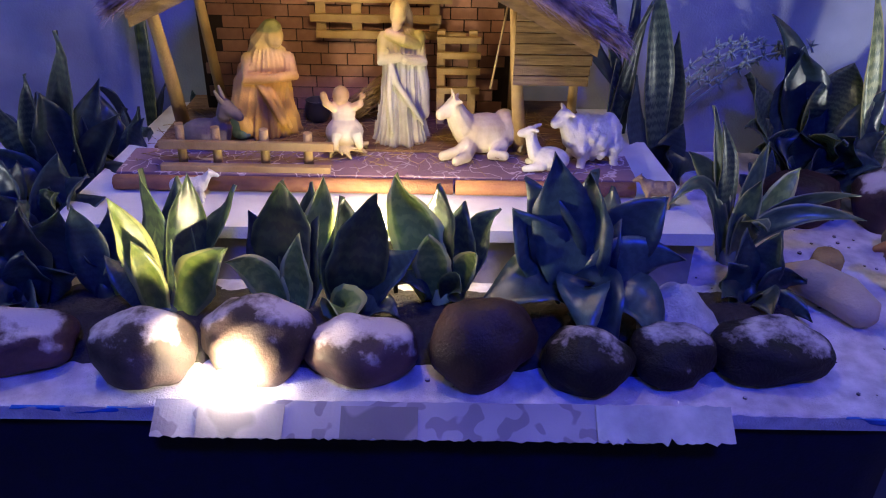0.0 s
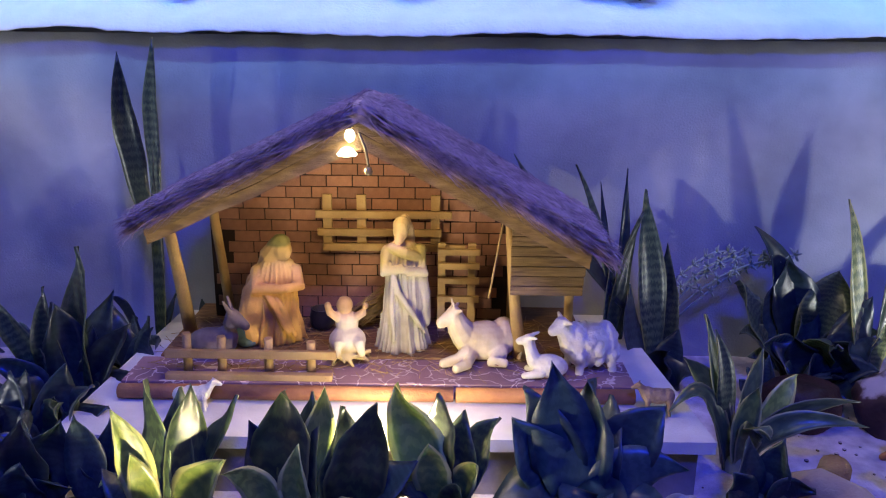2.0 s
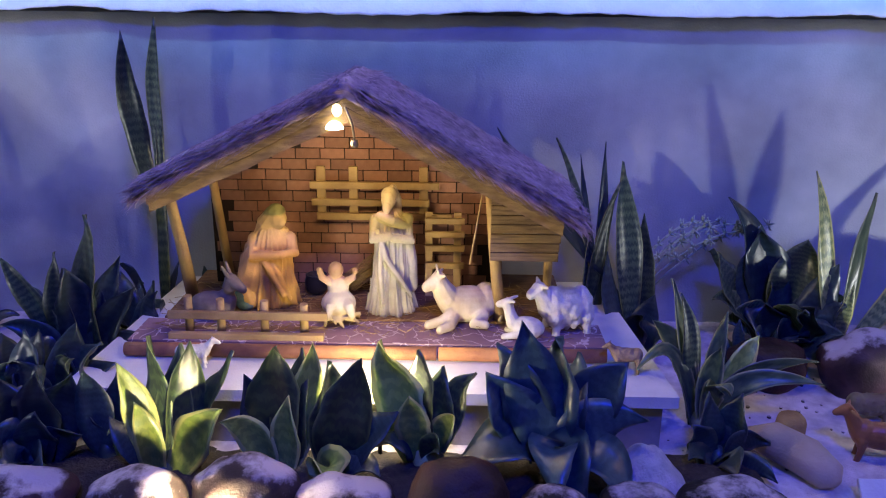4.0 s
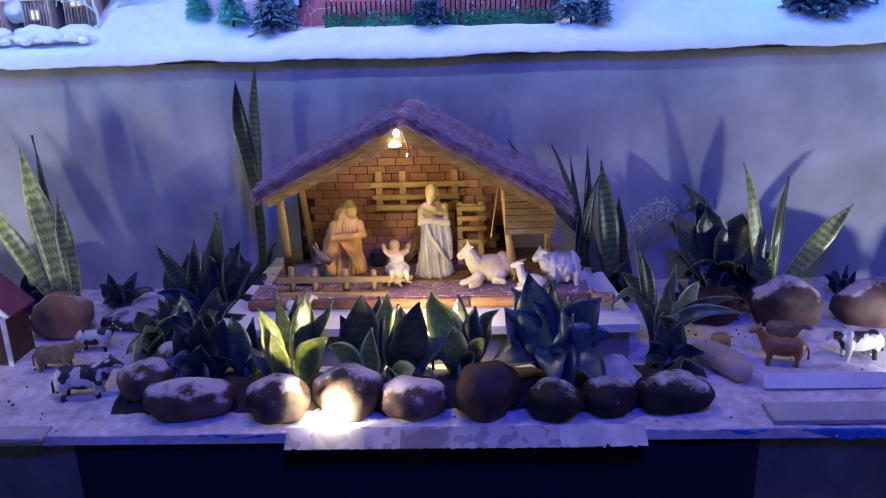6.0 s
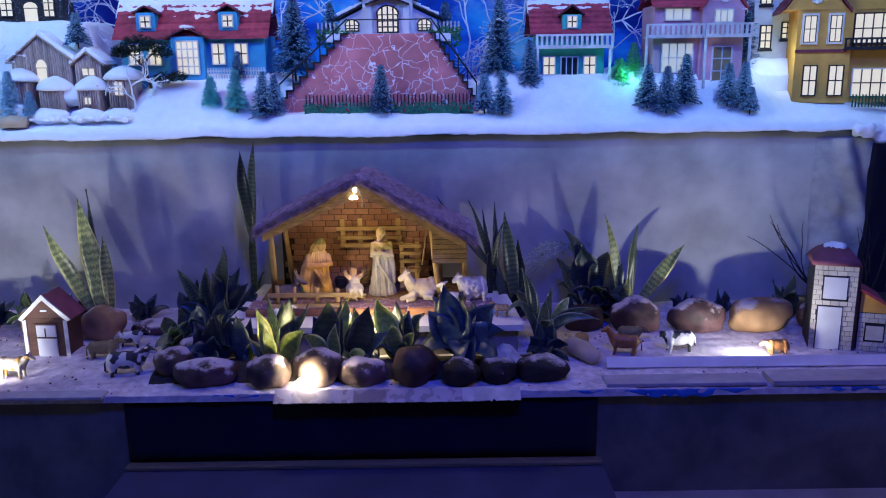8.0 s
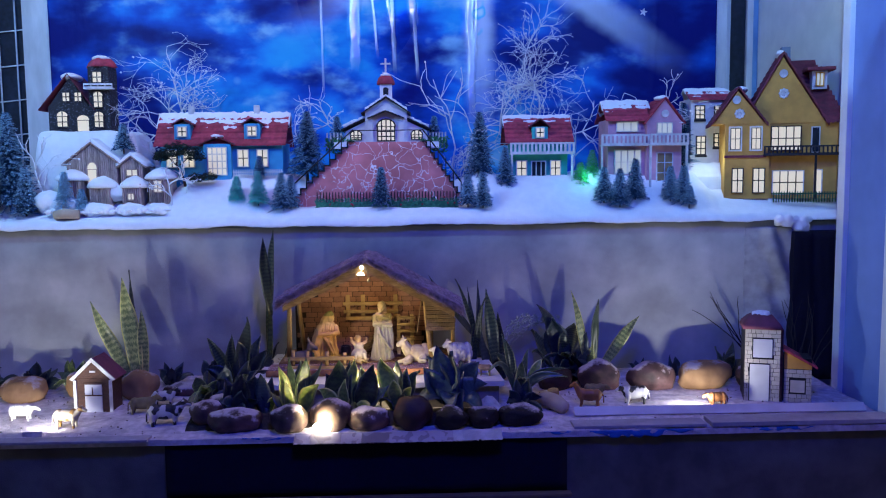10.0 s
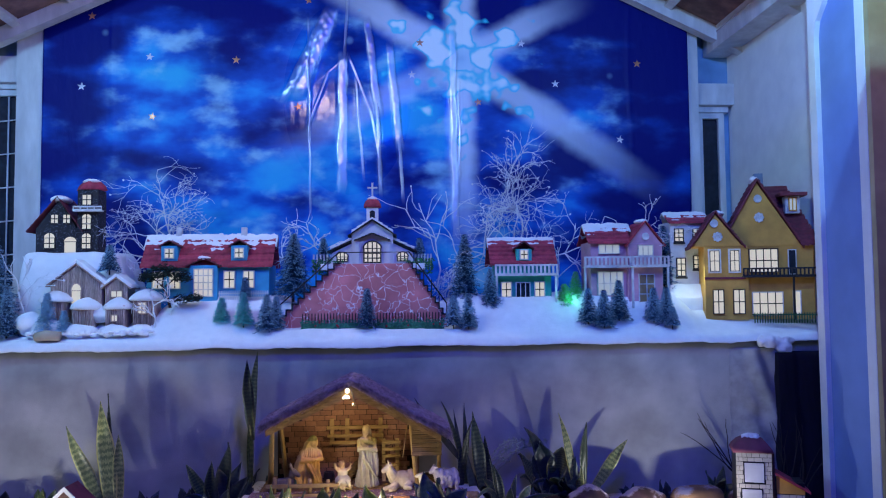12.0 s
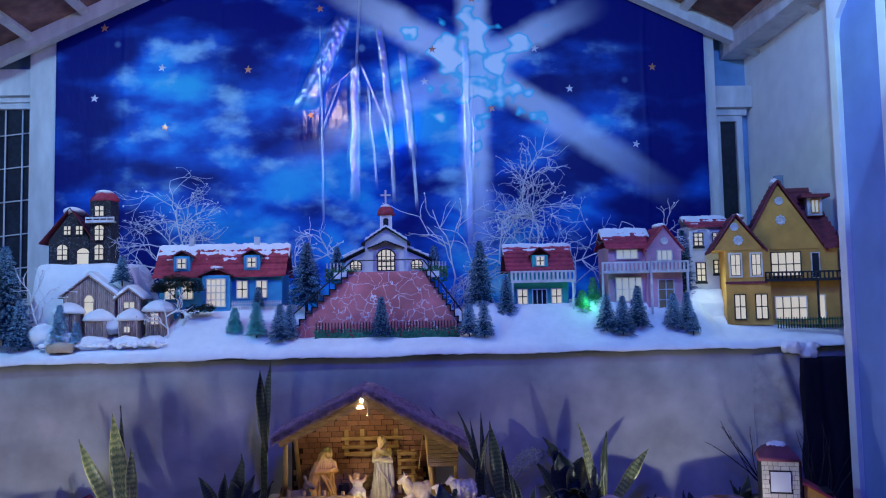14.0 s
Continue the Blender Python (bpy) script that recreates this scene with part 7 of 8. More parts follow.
part("string_course", new_box(2.122, 2.38, 2.292, 2.3, 1.775, 1.79), M_MAROON, h, "maroon band between the floors")
part("column", new_box(2.668, 2.68, 2.275, 2.287, 1.52, 1.785), M_BLACKTRIM, h)
fn = thing("garden_fence", "tiny green garden fence with shrubs before the house", "fence", TURN)
M_HEDGE = mat("green_hedge_foam", (0.05, 0.16, 0.07), (0.02, 0.08, 0.04), rough=0.9, scale=60, bump=1.0)
for i in range(26):
    xx = 2.42 + i * 0.016
    part("picket", new_box(xx, xx + 0.007, 2.262, 2.266, 1.50, 1.565), M_HEDGE, fn)
part("rail", new_box(2.41, 2.83, 2.266, 2.27, 1.548, 1.556), M_HEDGE, fn)

# white house
h = thing("toy_house", "white card house with red roof behind the mustard house", "house")
part("wall", new_box(2.0, 2.26, 2.62, 2.85, 1.70, 2.165, bevel=0.002), M_WHITECARD, h)
shingles(h, 1.985, 2.27, 2.60, 2.155, 2.72, 2.225, 3, M_REDROOF)
snow_cap(h, 1.985, 2.27, 2.60, 2.155, 2.72, 2.225, 0.7, 9, 0.02)
for x0, z0 in ((2.025, 2.03), (2.035, 1.80), (2.15, 1.85), (2.15, 2.03)):
    lit_window(h, x0, x0 + 0.065, z0, z0 + (0.125 if z0 < 1.82 else 0.09), 2.617, M_BLACKTRIM, 2, 3)
    part("sill", new_box(x0 - 0.004, x0 + 0.07, 2.605, 2.62, z0 - 0.014, z0), M_BLACKTRIM, h)
bm = bmesh.new()
sheet(bm, 1.93, 2.32, 24, 2.5, 2.95, 24, lambda x, y: 1.66 + 0.09 * ease((y - 2.5) / 0.08) * ease((x - 1.93) / 0.06) + 0.008 * noise.noise(Vector((x * 14, y * 14, 3))), base=1.52)
solid("snow_bank", bm, M_SNOW, "bank of cotton snow under the white house", "snow")

# church on its stepped hill
M_HILL = crack_mat("pink_crackled_hill", (0.80, 0.26, 0.28), (0.68, 0.19, 0.21), (0.88, 0.78, 0.82), scale=15, width=0.024)
hill = thing("church_hill", "pink crackled hill with stepped black-railed sides", "hill")
bm = bmesh.new()
n = 10
L, R = [], []
for i in range(n + 1):
    t = i / n
    L.append((-0.535 + 0.365 * t, 1.54 + 0.355 * t))
    R.append((0.49 - 0.235 * t, 1.54 + 0.355 * t))
right, left = [], []
for i in range(n):
    right += [(R[i][0], R[i][1]), (R[i][0], R[i + 1][1])]
    left += [(L[i][0], L[i][1]), (L[i][0], L[i + 1][1])]
pts = [(-0.535, 1.45), (0.49, 1.45)] + right + [(R[n][0], R[n][1])] + [(L[n][0], L[n][1])] + left[::-1]
clean = []
for p in pts:
    if not clean or (abs(p[0] - clean[-1][0]) + abs(p[1] - clean[-1][1])) > 1e-5:
        clean.append(p)
prism(bm, clean, 2.40, 2.52)
part("slope", bm, M_HILL, hill, "pink crackled slope")
for side, sx in ((L, -1), (R, 1)):
    for i in range(n):
        x0, z1 = side[i][0], side[i + 1][1]
        xa, xb = sorted((x0, side[i + 1][0]))
        part("step", new_box(xa - 0.004, xb + 0.004, 2.385, 2.53, z1 - 0.002, z1 + 0.006), M_BLACKTRIM, hill)
        part("riser", new_box(x0 - 0.004, x0 + 0.004, 2.385, 2.53, side[i][1] + 0.004, z1 - 0.002), M_BLACKTRIM, hill)
        if i % 2 == 0:
            part("rail_post", new_box(x0 - 0.003, x0 + 0.003, 2.386, 2.392, z1, z1 + 0.075), M_BLACKTRIM, hill)
    bm = bmesh.new()
    tube(bm, [(side[0][0], 2.389, side[1][1] + 0.07), (side[n][0], 2.389, side[n][1] + 0.075)], 0.0045, 5)
    part("handrail", bm, M_BLACKTRIM, hill)
bm = bmesh.new()
tube(bm, [(L[n][0], 2.389, L[n][1] + 0.07), (R[n][0], 2.389, R[n][1] + 0.07)], 0.003, 5)
part("handrail", bm, M_BLACKTRIM, hill)
part("top", new_box(-0.30, 0.36, 2.52, 2.9, 1.86, 1.9), M_SNOW, hill, "snowy hilltop")
CX = 0.022
ch = thing("toy_church", "small white card chapel with bell turret and cross", "church",
           Matrix.Translation((CX + 0.004, -0.02, 1.90)) @ Matrix.Diagonal((1.16, 1, 1.04, 1)) @ Matrix.Translation((-CX, 0, -1.90)))
part("nave", new_box(CX - 0.115, CX + 0.115, 2.60, 2.88, 1.90, 2.09, bevel=0.001), M_WHITECARD, ch)
bm = bmesh.new()
prism(bm, [(CX - 0.115, 2.09), (CX + 0.115, 2.09), (CX, 2.165)], 2.60, 2.88)
part("gable", bm, M_WHITECARD, ch)
side_slope(ch, CX - 0.135, 2.07, CX, 2.17, 2.575, 2.89, M_BLACKTRIM, 6)
side_slope(ch, CX + 0.135, 2.07, CX, 2.17, 2.575, 2.89, M_BLACKTRIM, 6)
for s in (-1, 1):
    x0, x1 = sorted((CX + s * 0.115, CX + s * 0.225))
    bm = bmesh.new()
    zi, zo = 2.03, 1.97
    pts = [(x0, 1.90), (x1, 1.90), (x1, zo if s > 0 else zi), (x0, zi if s > 0 else zo)]
    prism(bm, pts, 2.63, 2.86)
    part("aisle", bm, M_WHITECARD, ch)
    side_slope(ch, CX + s * 0.25, 1.972, CX + s * 0.11, 2.045, 2.605, 2.87, M_BLACKTRIM, 4)
    xa, xb = sorted((CX + s * 0.135, CX + s * 0.20))
    lit_window(ch, xa, xb, 1.915, 1.945, 2.627, M_BLACKTRIM, 3, 2, arch=0.03)
    side_slope(ch, CX + s * 0.235, 1.992, CX + s * 0.112, 2.056, 2.62, 2.87, M_SNOW, 3, "snow_cap", 0.016)
    side_slope(ch, CX + s * 0.115, 2.096, CX, 2.181, 2.595, 2.88, M_SNOW, 4, "snow_cap", 0.016)
lit_window(ch, CX - 0.05, CX + 0.05, 1.905, 1.995, 2.592, M_BLACKTRIM, 4, 3, arch=0.045, t=0.007)
for s in (-1, 1):
    side_slope(ch, CX + s * 0.10, 2.04, CX, 2.085, 2.55, 2.60, M_BLACKTRIM, 5, "porch_slope", 0.009)
    part("buttress", new_box(CX + s * 0.085 - 0.012, CX + s * 0.085 + 0.012, 2.575, 2.60, 1.90, 2.05), M_WHITECARD, ch)
t_ = part("turret", new_box(CX - 0.033, CX + 0.033, 2.64, 2.70, 2.15, 2.255, bevel=0.001), M_WHITECARD, ch)
lit_window(ch, CX - 0.014, CX + 0.014, 2.185, 2.22, 2.637, M_BLACKTRIM, 1, 1, arch=0.014, pane=M_DARKGLASS, t=0.004)
bm = bmesh.new()
lathe(bm, [(0.05, 0), (0.048, 0.02), (0.038, 0.045), (0.015, 0.062), (0.004, 0.066)], 8, (CX, 2.67, 2.255))
part("dome", bm, M_REDROOF, ch, "red turret roof")
snow_lump(ch, (CX, 2.67, 2.315), (0.03, 0.03, 0.012), 9)
bm = bmesh.new()
box(bm, CX - 0.005, CX + 0.005, 2.667, 2.673, 2.32, 2.415)
box(bm, CX - 0.028, CX + 0.028, 2.6675, 2.6725, 2.378, 2.388)
part("cross", bm, M_WHITETRIM, ch, "white cross")

# hedge with picket fence at the hill's foot
M_HEDGEGREEN = mat("sea_green_hedge_foam", (0.08, 0.36, 0.22), (0.03, 0.18, 0.11), rough=0.9, scale=60, bump=1.0)
hg = thing("flower_hedge", "low green hedge with red flowers and dark pickets", "hedge")
bm = bmesh.new()
rnd = random.Random(9)
for k in range(900):
    p = Vector((rnd.uniform(-0.40, 0.47), rnd.uniform(2.300, 2.36), rnd.uniform(1.485, 1.548)))
    d = Vector((rnd.uniform(-1, 1), rnd.uniform(-1, 1), rnd.uniform(-0.3, 1))).normalized() * 0.017
    w = d.cross(Vector((rnd.uniform(-1, 1), 1, 0.3))).normalized() * 0.005
    a = [bm.verts.new(q) for q in (p - w, p + w, p + d, p + w.cross(d).normalized() * 0.002)]
    for f in ((0, 1, 2), (0, 3, 2), (1, 3, 2)):
        bm.faces.new([a[q] for q in f])
tagged(part("foliage", bm, M_HEDGEGREEN, hg, "dense green plastic foliage"), kind="stuff")
part("core", new_box(-0.40, 0.47, 2.33, 2.36, 1.46, 1.53), M_HEDGEGREEN, hg)
M_FLOWER = mat("red_flower_paint", (0.5, 0.03, 0.06), rough=0.6)
for k in range(16):
    bm = bmesh.new()
    ball(bm, (0, 0, 0), 0.007, seg=6)
    part("flower", bm, M_FLOWER, hg, at=pose(rnd.uniform(-0.38, 0.45), 2.312, rnd.uniform(1.51, 1.565)))
for k in range(46):
    xx = -0.40 + k * 0.019
    part("picket", new_box(xx, xx + 0.006, 2.376, 2.380, 1.50, 1.59), M_BLACKTRIM, hg)
for x0, x1 in ((-0.36, -0.16), (0.24, 0.42)):
    s_ = thing("shrub", "small bright green shrub with white pickets beside the chapel", "shrub", group="shrubs beside the chapel")
    bm = bmesh.new()
    for k in range(260):
        p = Vector((rnd.uniform(x0, x1), rnd.uniform(2.56, 2.62), rnd.uniform(1.83, 1.93)))
        d = Vector((rnd.uniform(-1, 1), rnd.uniform(-1, 1), rnd.uniform(-0.2, 1))).normalized() * 0.018
        w = d.cross(Vector((rnd.uniform(-1, 1), 1, 0.3))).normalized() * 0.006
        a = [bm.verts.new(q) for q in (p - w, p + w, p + d, p + w.cross(d).normalized() * 0.003)]
        for f in ((0, 1, 2), (0, 3, 2), (1, 3, 2)):
            bm.faces.new([a[q] for q in f])
    part("foliage", bm, mat("bright_green_foam", (0.06, 0.3, 0.12), (0.03, 0.18, 0.07), rough=0.9), s_)
    for k in range(9):
        xx = x0 + (x1 - x0) * k / 9
        part("picket", new_box(xx, xx + 0.010, 2.63, 2.635, 1.86, 1.965), M_WHITETRIM, s_)

# dark house with tower on its snow block
bm = bmesh.new()
sheet(bm, -2.24, -1.42, 44, 2.48, 3.02, 30, lambda x, y: 1.45 + 0.535 * ease((y - 2.48) / 0.10) * ease((x + 2.24) / 0.10) * ease((-1.42 - x) / (0.16 + 0.10 * (y - 2.5)))
      + 0.012 * noise.noise(Vector((x * 9, y * 9, 4))) + 0.006 * noise.noise(Vector((x * 25, y * 25, 1))), base=1.44)
solid("snow_bank", bm, M_SNOW, "tall block of cotton snow under the dark house", "snow", smooth=True)
h = thing("toy_house", "dark stone card house with square tower on snow", "house")
part("wall", new_box(-2.12, -1.865, 2.66, 2.88, 1.97, 2.15, bevel=0.001), M_DARKSTONE, h)
bm = bmesh.new()
prism(bm, [(-2.115, 2.15), (-1.87, 2.15), (-1.98, 2.33)], 2.66, 2.88)
part("gable", bm, M_DARKSTONE, h)
side_slope(h, -2.17, 2.12, -1.98, 2.345, 2.63, 2.9, M_MAROON, 7)
side_slope(h, -1.82, 2.12, -1.98, 2.345, 2.63, 2.9, M_MAROON, 7)
snow_lump(h, (-1.985, 2.72, 2.335), (0.06, 0.09, 0.025), 2)
for x0 in (-2.03, -1.955):
    lit_window(h, x0, x0 + 0.055, 2.175, 2.24, 2.657, M_DARKSTONE, 2, 2)
lit_window(h, -2.07, -1.995, 2.015, 2.085, 2.657, M_DARKSTONE, 2, 2, arch=0.035)
lit_window(h, -1.945, -1.86, 1.985, 2.06, 2.657, M_DARKSTONE, 1, 1, arch=0.035)
tw = part("tower", new_box(-1.855, -1.725, 2.64, 2.78, 1.97, 2.395, bevel=0.001), M_DARKSTONE, h)
for z0, a in ((2.01, 0.03), (2.135, 0.03), (2.29, 0.0)):
    lit_window(h, -1.828, -1.762, z0, z0 + 0.075, 2.637, M_DARKSTONE, 2, 2, arch=a)
balcony(h, -1.87, -1.69, 2.60, 2.64, 2.25, 2.285, M_WHITETRIM, 4, 0.005, "thin white tower balcony")
bm = bmesh.new()
lathe(bm, [(0.10, 0), (0.085, 0.03), (0.06, 0.055), (0.03, 0.06)], 4, (-1.79, 2.71, 2.395))
part("tower_roof", bm, M_REDROOF, h)
snow_lump(h, (-1.79, 2.71, 2.455), (0.055, 0.055, 0.018), 6)


def twig_house(x0, x1, y, z0, ze, label, apex=None, round_roof=None, win=None, group=""):
    """A hut walled with upright twigs; a gable roof (apex) or a snow cone."""
    h = thing("toy_hut", label, "hut", group=group)
    core = part("wall", new_box(x0, x1, y, y + 0.14, z0, ze), M_TWIG, h, "wall of upright twigs")
    n = max(4, int((x1 - x0) / 0.012))
    for i in range(n):
        xx = x0 + (x1 - x0) * (i + 0.5) / n
        top = ze if apex is None else ze + (apex - ze) * (1 - abs(2 * (i + 0.5) / n - 1)) - 0.004
        bm = bmesh.new()
        tube(bm, [(xx, y - 0.002, z0), (xx, y - 0.004, top)], 0.0055, 5)
        part("twig", bm, M_TWIG, core)
    xm = (x0 + x1) / 2
    if apex:
        bm = bmesh.new()
        prism(bm, [(x0, ze), (x1, ze), (xm, apex - 0.01)], y, y + 0.14)
        part("gable", bm, M_TWIG, h)
        for s, xe in ((-1, x0 - 0.025), (1, x1 + 0.025)):
            side_slope(h, xe, ze - 0.016, xm, apex, y - 0.02, y + 0.16, M_TWIG, 3)
            bm = bmesh.new()
            pts = [(xe, ze - 0.008), (xm, apex + 0.008), (xm, apex + 0.030), (xe, ze + 0.012)]
            prism(bm, pts if s < 0 else pts[::-1], y - 0.012, y + 0.17)
            bmesh.ops.subdivide_edges(bm, edges=bm.edges[:], cuts=4, use_grid_fill=True)
            wobble(bm, 0.006, 22)
            part("snow_cap", bm, M_SNOW, h, "thick cotton snow", smooth=True)
    else:
        r = (x1 - x0) * 0.8
        bm = bmesh.new()
        lathe(bm, [(r * 0.9, -0.024), (r, -0.016), (r * 0.88, 0.004), (r * 0.55, 0.030), (r * 0.15, 0.048), (0.002, 0.050)], 20, (xm, y + 0.06, ze))
        wobble(bm, 0.006, 25, xm)
        part("snow_cap", bm, M_SNOW, h, "rounded cotton snow roof", smooth=True)
    if win:
        lit_window(h, win[0], win[1], win[2], win[3], y - 0.010, M_TWIG, win[4], win[5], arch=win[6])
    return h


G_HUTS = "twig huts of the village"
twig_house(-1.925, -1.62, 2.43, 1.55, 1.785, "brown twig barn with lit arched door and snowy roof", apex=1.905, win=(-1.80, -1.735, 1.66, 1.745, 1, 1, 0.045), group=G_HUTS)
twig_house(-1.60, -1.465, 2.43, 1.55, 1.765, "small twig barn wing with lit window", apex=1.82, win=(-1.565, -1.49, 1.70, 1.745, 2, 1, 0), group=G_HUTS)
twig_house(-1.755, -1.635, 2.33, 1.50, 1.655, "round-roofed twig hut under snow", group=G_HUTS)
twig_house(-1.565, -1.45, 2.34, 1.50, 1.655, "round-roofed twig hut with small window", win=(-1.53, -1.485, 1.555, 1.60, 2, 1, 0), group=G_HUTS)
twig_house(-1.41, -1.285, 2.36, 1.50, 1.705, "tall twig hut with barred window under snow", win=(-1.38, -1.325, 1.60, 1.675, 2, 3, 0), group=G_HUTS)
twig_house(-1.95, -1.82, 2.36, 1.48, 1.70, "snow-covered twig hut at the village end", group=G_HUTS)
bm = bmesh.new()
for k in range(26):
    x = -1.97 + k * 0.028
    ball(bm, (x, 2.255 + 0.01 * math.sin(k), 1.492 + 0.008 * math.sin(k * 2.3)), (0.024, 0.02, 0.015 + 0.006 * math.sin(k * 1.7)), seg=7)
solid("stone_wall", bm, M_SNOW, "low snow-dusted pebble wall before the huts", "wall", smooth=True)
bm = bmesh.new()
tube(bm, [(-1.92, 2.225, 1.475), (-1.86, 2.22, 1.485), (-1.78, 2.225, 1.478)], [0.026, 0.032, 0.028], 10)
for i, (x, y, z, rx, rz) in enumerate(((-1.70, 2.30, 1.50, 0.10, 0.045), (-1.50, 2.31, 1.50, 0.09, 0.04), (-1.60, 2.40, 1.60, 0.10, 0.05), (-1.88, 2.30, 1.52, 0.10, 0.06), (-1.36, 2.33, 1.50, 0.09, 0.04), (-2.0, 2.33, 1.55, 0.09, 0.07))):
    sb = bmesh.new()
    ball(sb, (0, 0, 0), (rx, 0.06, rz), seg=20)
    wobble(sb, 0.012, 22, i + 1.0)
    solid("snow_mound", sb, M_SNOW, "soft heap of cotton snow between the huts", "snow", pose(x, y, z), "snow heaps between the huts", smooth=True)
solid("log", bm, M_SHELL, "pale log lying in the snow", "log", smooth=True)


# trees
M_PINE = mat("dark_blue_green_needle", (0.012, 0.09, 0.22), (0.006, 0.045, 0.12), rough=0.8, scale=40)
M_TEALPINE = mat("teal_needle", (0.14, 0.74, 0.64), (0.09, 0.56, 0.50), rough=0.8, scale=40)
# the green lamp's glow is put into this needle colour
M_GREENLITPINE = mat("green_lit_needle", (0.16, 0.70, 0.26), (0.09, 0.46, 0.16), rough=0.8, scale=40)
M_FROST = mat("frost_flock", (0.38, 0.66, 0.86), rough=0.9, scale=60)
M_BARK = mat("dark_bark", (0.05, 0.035, 0.03), rough=0.9)


def pine(x, y, z, height, r, m, label, seed, frost=0.35, group="flocked toy pines"):
    t = thing("pine_tree", label, "tree", pose(x, y, z), group)
    rnd = random.Random(seed)
    bm = bmesh.new()
    tube(bm, [(0, 0, -0.02), (0, 0, height * 0.5), (0, 0, height * 0.97)], [r * 0.05 + 0.002, r * 0.03 + 0.0015, 0.001], 6)
    part("trunk", bm, M_BARK, t, "thin dark trunk")
    crown, tips = bmesh.new(), bmesh.new()
    n = int(150 + height * 820)
    for i in range(n):
        q = (i + rnd.random()) / n
        zz = height * (0.12 + 0.86 * q)
        rr = (1.45 if height > 0.38 else 1.28) * r * (1 - q) ** 0.75 * rnd.uniform(0.6, 1.1) + 0.007
        a = i * 2.39996 + rnd.uniform(-0.2, 0.2)
        o = Vector((0, 0, zz))
        e = Vector((rr * math.cos(a), rr * math.sin(a), zz - rr * rnd.uniform(0.05, 0.5)))
        k = max(4, int(rr / 0.006))
        for j in range(k):
            s = (j + 0.4) / k
            p = o.lerp(e, s)
            for side in (-1, 1):
                d = ((e - o).normalized() * 0.6 + Vector((-math.sin(a), math.cos(a), 0)) * side * rnd.uniform(0.3, 0.9) + Vector((0, 0, rnd.uniform(-0.5, 0.5)))).normalized() * rnd.uniform(0.011, 0.021) * (0.75 + r * 4)
                w = d.cross(Vector((0.2, 0.3, 1))).normalized() * 0.0028
                b = tips if (s > 0.45 and rnd.random() < (frost * 1.2 + 0.22) * (0.4 + 1.1 * q)) else crown
                vs = [b.verts.new(v) for v in (p - w, p + w, p + d, p + Vector((0, 0, 0.0016)))]
                for f in ((0, 1, 2), (1, 3, 2), (3, 0, 2)):
                    b.faces.new([vs[v] for v in f])
    tagged(part("crown", crown, m, t), kind="stuff")
    tagged(part("frost", tips, M_FROST, t, "white flocked tips"), kind="stuff")
    return t


